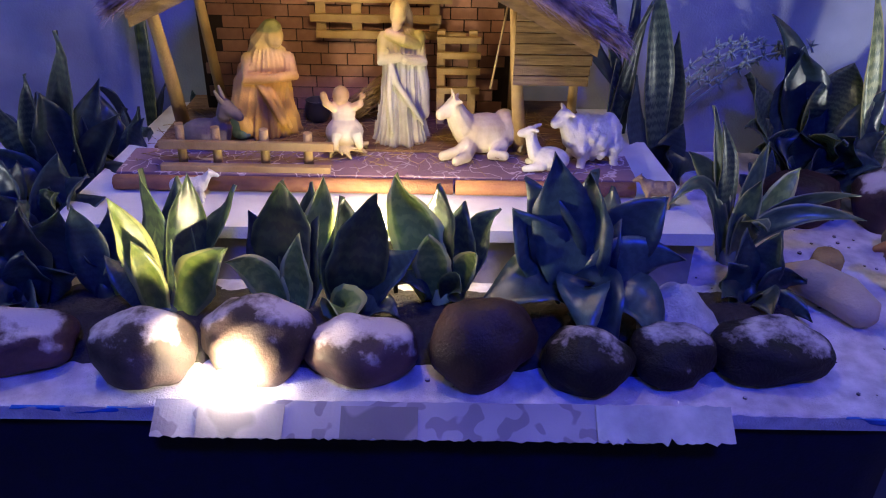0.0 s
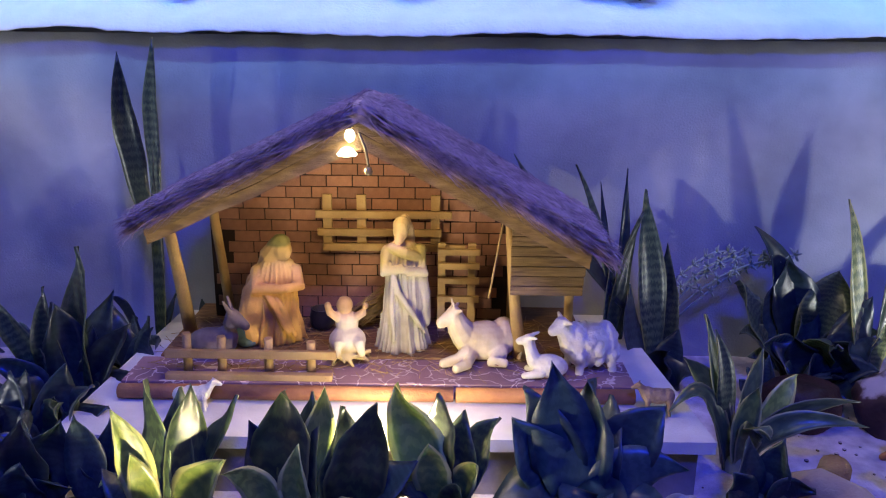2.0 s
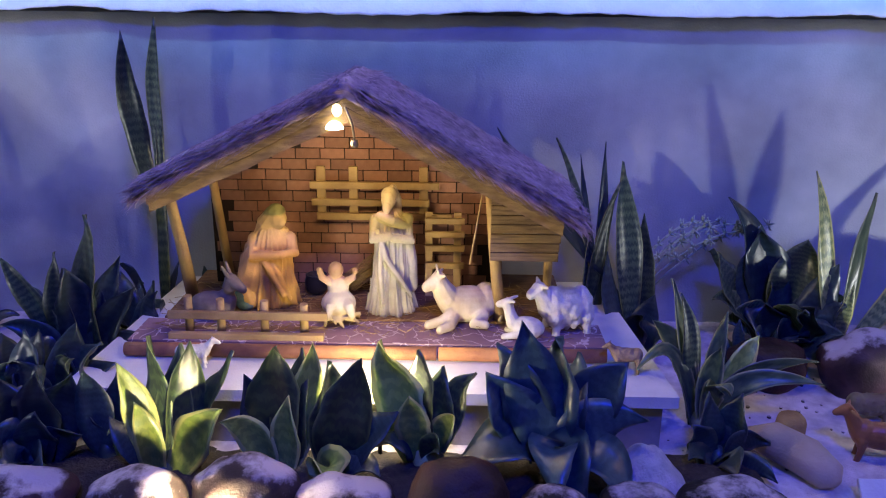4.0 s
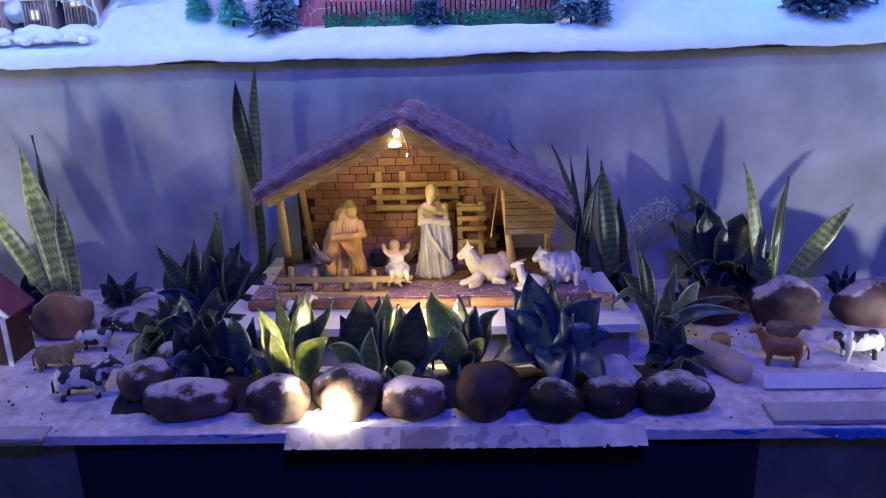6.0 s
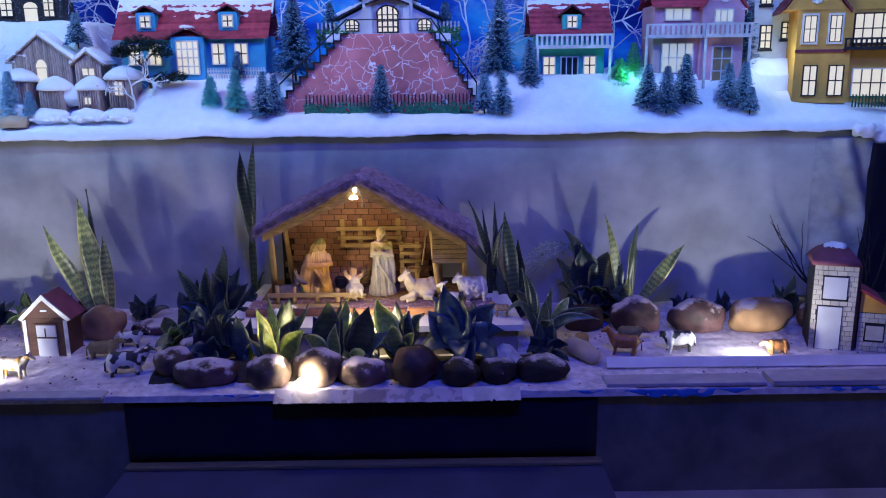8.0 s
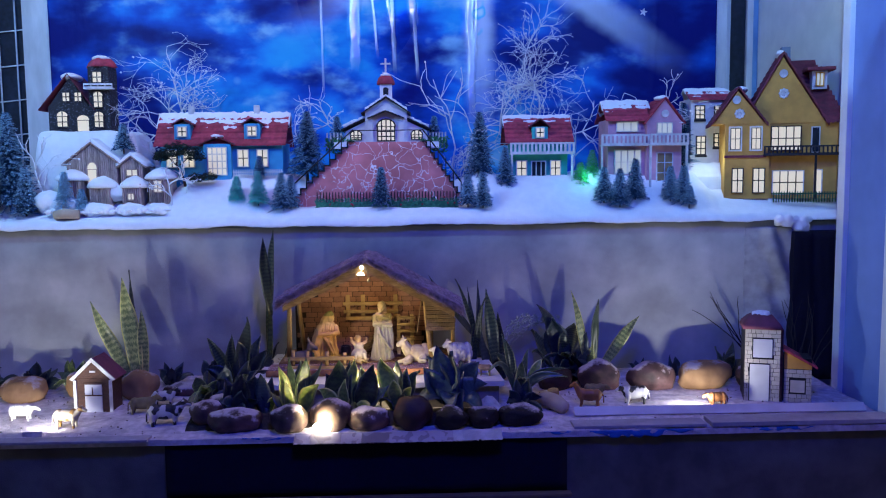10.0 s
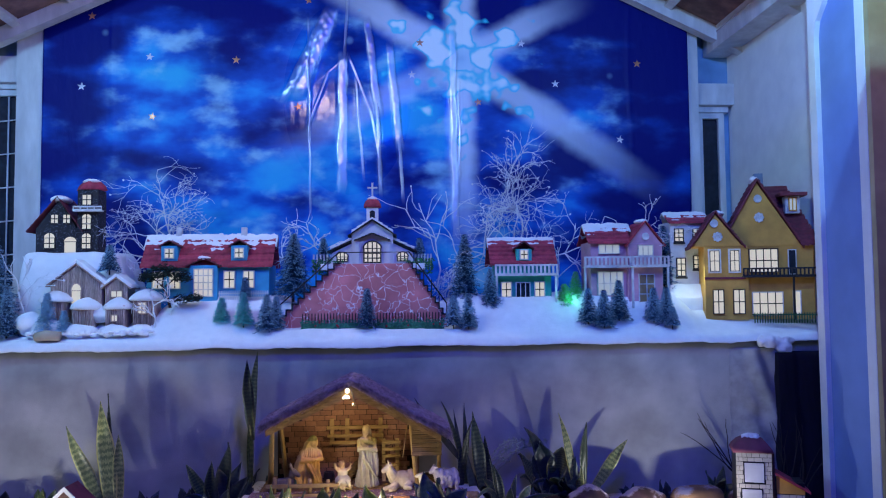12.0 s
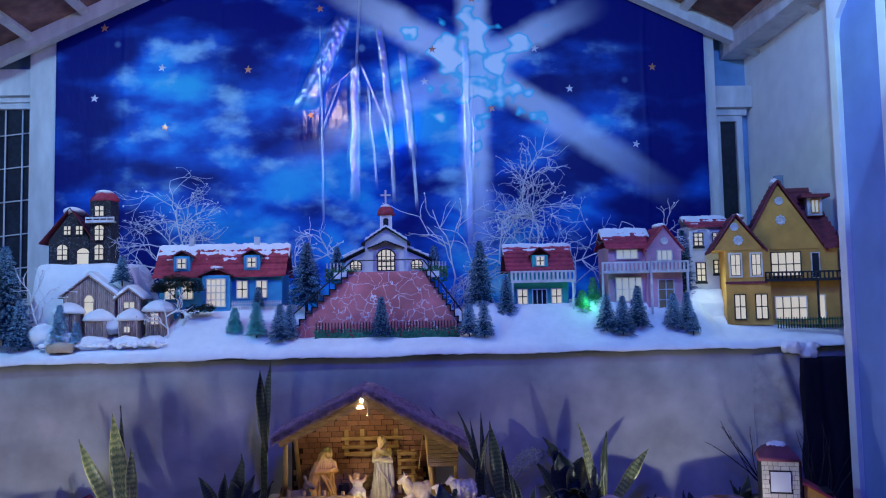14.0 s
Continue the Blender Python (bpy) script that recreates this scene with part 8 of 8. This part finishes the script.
for i, (x, y, z, hh, r, m, lab, fr) in enumerate((
        (-0.47, 2.52, 1.68, 0.42, 0.095, M_PINE, "dark flocked toy pine in the snow", 0.3), (-0.30, 2.72, 1.88, 0.2, 0.045, M_PINE, "small dark pine behind the chapel", 0.35),
        (0.617, 2.52, 1.64, 0.45, 0.075, M_PINE, "tall dark flocked toy pine in the snow", 0.3), (0.77, 2.44, 1.60, 0.26, 0.055, M_PINE, "dark flocked toy pine in the snow", 0.45),
        (0.525, 2.29, 1.50, 0.20, 0.05, M_PINE, "small frosted toy pine", 0.6), (0.615, 2.27, 1.48, 0.23, 0.048, M_PINE, "small frosted toy pine", 0.6),
        (-0.60, 2.29, 1.48, 0.235, 0.058, M_PINE, "small frosted toy pine", 0.5), (-0.55, 2.33, 1.50, 0.2, 0.05, M_PINE, "small frosted toy pine", 0.6),
        (-0.875, 2.33, 1.54, 0.155, 0.042, M_TEALPINE, "teal flocked toy pine in the snow", 0.08), (-0.74, 2.30, 1.52, 0.205, 0.052, M_TEALPINE, "teal flocked toy pine in the snow", 0.12),
        (0.0, 2.30, 1.495, 0.25, 0.052, M_PINE, "dark toy pine before the pink hill", 0.3), (0.335, 2.74, 1.88, 0.2, 0.042, M_PINE, "small dark pine behind the chapel", 0.35),
        (-2.24, 2.36, 1.48, 0.62, 0.13, M_PINE, "large dark flocked pine at the shelf end", 0.3), (-2.12, 2.3, 1.46, 0.3, 0.07, M_PINE, "small dark flocked pine at the shelf end", 0.4),
        (1.36, 2.30, 1.50, 0.23, 0.055, M_PINE, "dark frosted toy pine before the pink house", 0.4), (1.45, 2.27, 1.48, 0.24, 0.056, M_PINE, "dark frosted toy pine before the pink house", 0.45),
        (1.555, 2.31, 1.51, 0.27, 0.058, M_PINE, "dark frosted toy pine before the pink house", 0.3), (1.77, 2.30, 1.51, 0.22, 0.05, M_PINE, "small frosted toy pine", 0.6),
        (1.845, 2.28, 1.50, 0.235, 0.052, M_PINE, "small frosted toy pine", 0.6), (1.87, 2.25, 1.49, 0.12, 0.035, M_PINE, "tiny frosted toy pine", 0.6),
        (1.33, 2.50, 1.64, 0.20, 0.05, M_GREENLITPINE, "green-lit toy pine between the houses", 0.1), (1.25, 2.47, 1.62, 0.14, 0.055, M_GREENLITPINE, "low green-lit shrub between the houses", 0.1),
        (1.965, 2.66, 1.70, 0.45, 0.07, M_PINE, "tall dark toy tree with pale flecks", 0.25), (-1.6, 2.5, 1.86, 0.17, 0.05, M_PINE, "small pine on the snow block", 0.45),
        (-1.875, 2.27, 1.50, 0.235, 0.05, M_FROST, "white flocked toy pine before the huts", 0.6), (-1.78, 2.275, 1.50, 0.13, 0.03, M_FROST, "small white flocked toy pine before the huts", 0.6),
        (-0.755, 2.44, 1.69, 0.13, 0.028, M_PINE, "tiny dark pine before the cottage", 0.3))):
    pine(x, y, z, hh, r, m, lab, 60 + i, fr)

# flat-crowned dark pine by the cottage
t = thing("bonsai_tree", "dark flat-crowned toy tree beside the cottage", "tree", pose(-1.235, 2.38, 1.655))
bm = bmesh.new()
tube(bm, [(0.04, 0, -0.02), (0.02, 0, 0.06), (-0.01, 0, 0.11), (0, 0, 0.19)], [0.009, 0.007, 0.006, 0.003], 6)
tube(bm, [(0, 0, 0.10), (-0.05, 0, 0.15)], [0.005, 0.003], 5)
tube(bm, [(0.01, 0, 0.11), (0.07, 0, 0.16)], [0.005, 0.003], 5)
part("trunk", bm, M_BARK, t)
bm = bmesh.new()
rnd = random.Random(77)
for cx, cz, w in ((0, 0.215, 0.08), (-0.07, 0.17, 0.075), (0.075, 0.18, 0.08), (0.0, 0.175, 0.11), (-0.10, 0.15, 0.05), (0.11, 0.15, 0.055), (0.10, 0.02, 0.06), (0.18, 0.03, 0.055)):
    for k in range(420):
        a, q = rnd.uniform(0, 6.28), math.sqrt(rnd.random())
        p = Vector((cx + w * q * math.cos(a), w * 0.6 * q * math.sin(a), cz + rnd.uniform(-0.02, 0.045) * (1.25 - q)))
        d = Vector((rnd.uniform(-1, 1), rnd.uniform(-1, 1), rnd.uniform(0, 1))).normalized() * 0.018
        u = d.cross(Vector((1, 0.4, 0.2))).normalized() * 0.0034
        vs = [bm.verts.new(v) for v in (p - u, p + u, p + d, p + Vector((0, 0, 0.002)))]
        for f in ((0, 1, 2), (1, 3, 2), (3, 0, 2)):
            bm.faces.new([vs[v] for v in f])
part("crown", bm, mat("black_green_needle", (0.012, 0.035, 0.025), (0.006, 0.018, 0.014), rough=0.85), t)

# bare frosted branches behind the houses
M_BRANCH = mat("white_frosted_twig", (0.90, 0.91, 0.93), (0.82, 0.83, 0.86), rough=0.8, scale=60)


def bare(x, y, z, reach, seed, label, lean=0.0, depth=4, spread=1.05, k=3):
    t = thing("bare_branch", label, "branch", pose(x, y, z), "bare frosted branches")
    rnd = random.Random(seed)
    bm, snow = bmesh.new(), bmesh.new()

    def grow(p, d, ln, r, lv):
        pts, q = [p], p
        for s in range(4):
            d = (d + Vector((rnd.uniform(-0.5, 0.5), rnd.uniform(-0.15, 0.15), rnd.uniform(-0.45, 0.36)))).normalized()
            q = q + d * ln / 4
            pts.append(q)
        tube(bm, pts, [r, r * 0.9, r * 0.8, r * 0.7, r * 0.55], 5)
        if lv == 0:
            if rnd.random() < 0.25:
                ball(snow, q, rnd.uniform(0.003, 0.008), seg=6)
            return
        for c in range(k if lv < depth else k + 1):
            a = rnd.uniform(-spread, spread)
            nd = Vector((d.x * math.cos(a) - d.z * math.sin(a), d.y + rnd.uniform(-0.25, 0.2), d.x * math.sin(a) + d.z * math.cos(a))).normalized()
            grow(pts[rnd.choice((2, 3, 4))], nd, ln * rnd.uniform(0.6, 0.85), r * 0.70, lv - 1)
    grow(Vector((0, 0, 0)), Vector((lean, 0, 1)).normalized(), reach * 0.42, 0.0065, depth)
    tagged(part("branchwork", bm, M_BRANCH, t), kind="stuff")
    tagged(part("snow_dusting", snow, M_SNOW, t, "small tufts of snow"), kind="stuff")


for a in ((-1.30, 2.85, 1.80, 0.95, 1, -0.55, 4), (-1.22, 2.95, 1.85, 0.9, 2, -0.8, 4), (-1.35, 2.9, 1.8, 0.8, 21, -0.15, 4), (-0.50, 2.8, 1.85, 0.6, 3, -0.25, 3), (-0.25, 2.85, 1.9, 0.55, 4, -0.1, 3),
          (0.47, 2.7, 1.65, 1.05, 5, -0.35, 2), (0.50, 2.72, 1.65, 0.75, 6, 0.15, 2), (0.85, 2.9, 1.85, 0.72, 7, -0.2, 4), (1.15, 2.85, 1.8, 0.8, 8, -0.3, 4),
          (1.05, 2.95, 1.95, 0.85, 13, 0.1, 4), (1.2, 2.9, 1.9, 0.8, 22, 0.2, 4), (0.75, 2.95, 1.9, 0.85, 23, 0.25, 4), (1.98, 2.8, 1.85, 0.6, 9, -0.6, 3), (1.25, 2.75, 1.7, 0.5, 10, 0.25, 2), (-1.27, 2.33, 1.5, 0.36, 11, 0.1, 3), (-2.05, 2.35, 1.5, 0.6, 12, 0.3, 2)):
    bare(a[0], a[1], a[2], a[3], a[4], "bare white frosted branches against the banner" if a[2] > 1.55 else "small bare white shrub in the snow", a[5], a[6])

# ---- the little houses and animals on the ledge ----
M_WOODHUT = mat("dark_brown_hut_wood", (0.11, 0.045, 0.03), (0.06, 0.025, 0.018), rough=0.75, scale=22, stretch=(1, 1, 4), bump=0.4)
M_PURPLEROOF = mat("dull_purple_roof", (0.24, 0.06, 0.10), (0.16, 0.04, 0.07), rough=0.7, scale=14)
h = thing("toy_house", "brown wooden gabled hut with white trim and lit door", "house", pose(-1.475, 1.56, 0.478, 0, 0, -3) @ Matrix.Diagonal((0.93, 0.55, 0.90, 1)))
part("wall", new_box(-0.10, 0.10, 0.0, 0.24, 0, 0.20, bevel=0.002), M_WOODHUT, h)
bm = bmesh.new()
prism(bm, [(-0.10, 0.20), (0.10, 0.20), (0.0, 0.295)], 0.0, 0.24)
part("gable", bm, M_WOODHUT, h)
for s in (-1, 1):
    bm = bmesh.new()
    pts = [(s * 0.118, 0.185), (0, 0.305), (0, 0.318), (s * 0.125, 0.195)]
    prism(bm, pts if s < 0 else pts[::-1], 0.0, 0.27)
    part("roof_slope", bm, M_PURPLEROOF, h, "dull purple roof board")
    bm = bmesh.new()
    pts = [(s * 0.112, 0.186), (0, 0.296), (0, 0.322), (s * 0.128, 0.196)]
    prism(bm, pts if s < 0 else pts[::-1], -0.014, -0.001)
    part("bargeboard", bm, M_WHITETRIM, h, "white painted bargeboard")
    part("corner_board", new_box(s * 0.10 - 0.009, s * 0.10 + 0.009, -0.012, -0.001, 0, 0.19, bevel=0.001), M_WHITETRIM, h, "white corner board")
d = part("door", new_box(-0.045, 0.05, -0.012, 0.0, 0.0, 0.165, bevel=0.001), M_CARD, h, "white card door with dark marks")
part("door_bar", new_box(-0.047, 0.052, -0.016, -0.012, 0.098, 0.106), M_WOODHUT, d)
part("door_bar", new_box(-0.004, 0.002, -0.016, -0.012, 0.106, 0.15), M_WOODHUT, d)
part("door_frame", new_box(-0.058, 0.063, -0.008, 0.0, 0.165, 0.175), M_WOODHUT, d)
part("vent", new_box(-0.016, 0.016, -0.006, 0.0, 0.235, 0.245), M_WHITETRIM, h)

M_TOWERCARD = mat("cream_stone_card", (0.66, 0.60, 0.50), (0.58, 0.52, 0.42), rough=0.8, scale=24, random_tint=0.1)
tw = thing("toy_tower", "cream stone-block tower house with maroon roof", "house", pose(2.02, 1.52, 0.478, 0, 0, -17))
wl = part("wall", new_box(-0.088, 0.088, 0.0, 0.18, 0, 0.385), M_BLACKTRIM, tw, "dark jointed wall core")
part("return_wall", new_box(0.088, 0.102, 0.004, 0.17, 0, 0.385), M_WOODHUT, tw, "dark brown side board")
rnd = random.Random(12)
openings = ((-0.062, 0.036, 0.0, 0.20), (-0.048, 0.048, 0.232, 0.335))


def blocks(parent, x0, x1, y, z0, z1, rows_, opens, top=None):
    hh = (z1 - z0) / rows_
    for r in range(rows_):
        x = x0
        first = True
        while x < x1 - 0.004:
            w = rnd.uniform(0.02, 0.042) * (0.6 if first and r % 2 else 1)
            first = False
            xe = min(x + w, x1)
            if x1 - xe < 0.008:
                xe = x1
            za, zb = z0 + r * hh, z0 + (r + 1) * hh
            hit_ = any(x < b - 0.001 and xe > a + 0.001 and za < d_ - 0.004 and zb > c + 0.004 for a, b, c, d_ in opens)
            if hit_:
                for a, b, c, d_ in opens:
                    if za < d_ - 0.004 and zb > c + 0.004:
                        if x < a < xe and a - x > 0.008:
                            part("block", new_box(x + 0.0012, a - 0.004, y - 0.005, y, za + 0.0012, zb - 0.0012), M_TOWERCARD, parent)
                        if x < b < xe and xe - b > 0.008:
                            part("block", new_box(b + 0.004, xe - 0.0012, y - 0.005, y, za + 0.0012, zb - 0.0012), M_TOWERCARD, parent)
            elif top is None or zb < top(x) and zb < top(xe):
                part("block", new_box(x + 0.0012, xe - 0.0012, y - 0.005, y, za + 0.0012, zb - 0.0012), M_TOWERCARD, parent)
            x = xe


blocks(wl, -0.088, 0.088, 0.0, 0, 0.385, 17, openings)
for a, b, c, d_ in openings:
    o = part("window" if c > 0 else "door", new_box(a - 0.003, b + 0.003, -0.0075, -0.001, c, d_ + 0.003), M_BLACKTRIM, tw, "black outlined opening")
    part("pane", new_box(a + 0.001, b - 0.001, -0.011, -0.0075, c + 0.004, d_ - 0.001), M_CARD, o, "blank white card")
bm = bmesh.new()
lathe(bm, [(0.142, 0), (0.128, 0.022), (0.095, 0.05), (0.05, 0.072)], 4, (0, 0, 0))
for v in bm.verts:
    v.co = Matrix.Rotation(math.pi / 4, 3, "Z") @ v.co
part("roof", bm, M_PURPLEROOF, tw, "dull maroon hipped roof", at=pose(0, 0.09, 0.385))
snow_lump(tw, (0.0, 0.09, 0.448), (0.042, 0.045, 0.024), 3)
snow_lump(tw, (0.022, 0.075, 0.456), (0.02, 0.03, 0.018), 4)
snow_lump(tw, (-0.025, 0.08, 0.452), (0.022, 0.03, 0.016), 5)
an = part("annex", new_box(0.11, 0.245, 0.02, 0.16, 0, 0.235), M_BLACKTRIM, tw, "small block annex")
blocks(an, 0.11, 0.245, 0.02, 0, 0.175, 8, ((0.14, 0.215, 0.05, 0.12),))
part("window", new_box(0.143, 0.212, 0.013, 0.02, 0.053, 0.117), M_TOWERCARD, an, "blank cream window")
bm = bmesh.new()
prism(bm, [(0.11, 0.178), (0.245, 0.178), (0.245, 0.20), (0.11, 0.275)], 0.016, 0.02)
part("gable", bm, M_MUSTARD, an, "ochre half gable")
bm = bmesh.new()
prism(bm, [(0.105, 0.275), (0.27, 0.185), (0.27, 0.197), (0.105, 0.288)], 0.0, 0.17)
part("roof", bm, M_REDROOF, an, "red sloping roof")

M_COWBW = patch_mat("black_and_white_hide", (0.62, 0.6, 0.58), (0.03, 0.03, 0.035), scale=22, cut=0.44)
M_COWWB = patch_mat("white_hide_with_black_patches", (0.66, 0.64, 0.62), (0.03, 0.03, 0.035), scale=24, cut=0.53)
M_COWBR = mat("glossy_brown_hide", (0.40, 0.17, 0.06), (0.28, 0.11, 0.04), rough=0.4, scale=20)
M_COWYE = patch_mat("yellow_brown_hide", (0.5, 0.42, 0.3), (0.34, 0.18, 0.05), scale=20, cut=0.5)
M_OLIVE = mat("dull_olive_hide", (0.28, 0.22, 0.10), (0.2, 0.15, 0.07), rough=0.6, scale=20)
G_FARM = "farm animals on the sand"


def beast(name, m, label, x, y, L, H, turn, seed, **k):
    bm = bmesh.new()
    quadruped(bm, L, H, seed=seed, thick=1.08, **k)
    figure(name, bm, m, label, "figurine", pose(x, y, ground_z(x, y) - 0.002, 0, 0, turn), max(0.0022, L * 0.018), 1, G_FARM)


beast("cow_figurine", M_COWBR, "glossy brown toy cow standing on the sand", 1.10, 1.49, 0.155, 0.094, -14, 31, neck=1.15)
beast("cow_figurine", M_COWWB, "white toy cow with black patches on the sand", 1.35, 1.53, 0.165, 0.095, 6, 32, neck=0.5)
beast("cow_figurine", M_COWBR, "small brown toy cow beside the stone tower", 1.765, 1.47, 0.125, 0.07, 8, 33, neck=0.4)
beast("sheep_figurine", M_OLIVE, "dull olive toy sheep before the back stones", 1.16, 1.66, 0.135, 0.07, 175, 34, neck=0.3, wool=0.03, tail=False)
beast("cow_figurine", M_COWBW, "black and white toy cow near the stone row", -1.045, 1.35, 0.19, 0.105, 188, 35, neck=0.75)
beast("cow_figurine", M_OLIVE, "dull olive toy cow on the sand", -1.215, 1.52, 0.15, 0.085, 186, 36, neck=0.7)
beast("cow_figurine", M_COWBW, "small black and white toy cow by the orange stone", -1.15, 1.66, 0.14, 0.08, 190, 37, neck=0.7)
beast("cow_figurine", M_COWYE, "yellow-brown toy cow before the little house", -1.515, 1.33, 0.15, 0.095, 178, 38, neck=0.75)
beast("sheep_figurine", M_WOOL, "pale toy sheep grazing at the ledge end", -1.80, 1.46, 0.14, 0.08, 184, 39, neck=0.3, wool=0.03, tail=False)

# ---- draped cloth and twigs in the corner by the jamb ----
bm = bmesh.new()
sheet(bm, 2.46, 2.80, 60, 0, 0.90, 20, lambda x, y: 0.085 + 0.015 * abs(math.sin(x * 24 + y * 1.2)) * (0.5 + 0.5 * y) + 0.014 * noise.noise(Vector((x * 20, y * 5, 3))), base=-0.02)
solid("corner_cloth", bm, M_BLACK, "black cloth draped in the corner below the shelf", "cloth", pose(0, 2.20, 0.43, 90))
M_GREYCLOTH = mat("dark_grey_creased_cloth", (0.43, 0.43, 0.44), (0.30, 0.30, 0.31), rough=0.9, scale=14, bump=0.5)
bm = bmesh.new()
sheet(bm, 2.20, 2.54, 70, 0, 0.88, 60, lambda x, y: 0.002 + ease((x - 2.20) / 0.16) * (0.045 + 0.016 * math.sin((x + 0.30 * (0.9 - y) * math.sin(x * 7)) * 52) + 0.022 * noise.noise(Vector((x * 13 + y * 6, y * 9, 3)))
      + 0.03 * abs(math.sin((y + x * 0.9) * 15)) * noise.noise(Vector((x * 6, y * 7, 9)))), base=-0.03)
solid("grey_cloth", bm, M_GREYCLOTH, "creased dark grey cloth hanging from the shelf corner", "cloth", pose(0, 2.208, 0.475, 90))
bm = bmesh.new()
rnd = random.Random(8)
for k in range(26):
    u = k / 25
    ball(bm, (2.40 + 0.15 * u + rnd.uniform(-0.02, 0.02), 2.15 + rnd.uniform(-0.02, 0.02), 1.405 - 0.10 * max(0, u - 0.35) * (k % 4) / 2 - 0.01), (rnd.uniform(0.025, 0.045), 0.03, rnd.uniform(0.02, 0.04)), seg=12)
wobble(bm, 0.014, 30)
figure("cotton_clump", bm, M_SNOW, "clump of cotton snow hanging at the shelf end", "snow", Matrix(), 0.005, 8)
M_DRYTWIG = mat("dark_dry_twig", (0.045, 0.035, 0.035), (0.025, 0.02, 0.02), rough=0.9)
for i, (x, y, z, lean) in enumerate(((2.20, 2.12, 0.6, -0.5), (2.42, 2.0, 0.5, 0.15), (2.46, 1.9, 0.5, 0.1))):
    t = thing("dry_twigs", "thin dark dry twigs against the wall corner", "twigs", pose(x, y, z), "dry twigs in the corner")
    rnd = random.Random(90 + i)
    for k in range(6):
        bm = bmesh.new()
        d = Vector((lean + rnd.uniform(-0.5, 0.3), rnd.uniform(-0.2, 0.05), 1)).normalized()
        pts = [Vector((0, 0, 0))]
        for s in range(6):
            d = (d + Vector((rnd.uniform(-0.25, 0.25), rnd.uniform(-0.06, 0.06), rnd.uniform(-0.25, 0.1)))).normalized()
            pts.append(pts[-1] + d * rnd.uniform(0.05, 0.1))
        tube(bm, pts, [0.004, 0.0035, 0.003, 0.003, 0.0025, 0.002, 0.001], 5)
        part("twig", bm, M_DRYTWIG, t)

# cables strung under the roof
for i, (z0, z1, sag) in enumerate(((4.28, 4.1, 0.05), (4.2, 4.05, 0.08))):
    bm = bmesh.new()
    tube(bm, [(0.9 + 1.75 * k / 12, 2.2 - 0.2 * k / 12, z0 + (z1 - z0) * k / 12 - sag * math.sin(math.pi * k / 12)) for k in range(13)], 0.004, 5)
    solid("cable", bm, M_BLACKTRIM, "thin dark cable strung under the roof", "cable")
# blue flood lamps before the niche, each on an arm from the wall; the unseen flap is added to keep their light off the
# ledge
for x, y, z, watts in FLOODS:
    fl = thing("flood_lamp", "small blue flood lamp on an arm above the niche", "lamp", pose(x, y, z + 0.08), "flood lamps before the niche")
    part("housing", new_box(-0.14, 0.14, -0.07, 0.05, 0.0, 0.08, bevel=0.008), M_BLACKTRIM, fl, "black lamp housing")
    bm = bmesh.new()
    tube(bm, [(0, 0, 0.07), (0, 0.02, 0.70), (0, 0.48, 0.95)], 0.012, 6)
    part("bracket", bm, M_BLACKTRIM, fl, "black fixing arm")
    part("flap", new_box(-0.45, 0.45, -0.50, 0.205, -0.3905, -0.3825), M_BLACKTRIM, fl, "added unseen black flap that shades the ledge from the lamp")
# white lamp over the ledge
hl = thing("pendant_light", "plain white lamp hung over the ledge", "lamp", pose(-0.55, 1.46, 3.69))
bm = bmesh.new()
lathe(bm, [(0.16, 0.0), (0.12, 0.06), (0.03, 0.1)], 20)
part("shade", bm, M_WHITE, hl, "white metal shade")
bm = bmesh.new()
tube(bm, [(0, 0, 0.1), (0, 0, 1.07)], 0.008, 6)
part("rod", bm, M_BLACKTRIM, hl, "black hanging rod")
# low lamps lying on the sand
for x, y, watts, aim_z in STRIPS:
    sl = thing("ledge_lamp", "low lit lamp lying on the sand", "lamp", pose(x, y, 0.472), "small lamps along the ledge")
    part("housing", new_box(-0.045, 0.045, -0.018, -0.004, 0.0, 0.026, bevel=0.003), M_SAND, sl, "dusty lamp housing")
    part("foot", new_box(-0.02, 0.02, -0.004, 0.03, 0.0, 0.008, bevel=0.002), M_SAND, sl)
# wall lamp on the outer wall
wl_ = thing("wall_lamp", "small warm lamp on the outer beige wall", "lamp", pose(3.7, 0.62, 3.75))
bm = bmesh.new()
lathe(bm, [(0.05, 0.0), (0.075, 0.08), (0.07, 0.09)], 16)
part("shade", bm, M_WHITE, wl_, "white lamp shade", at=pose(0, 0, 0.02))
part("arm", new_box(-0.012, 0.012, 0.05, 0.572, 0.10, 0.125), M_BLACKTRIM, wl_)
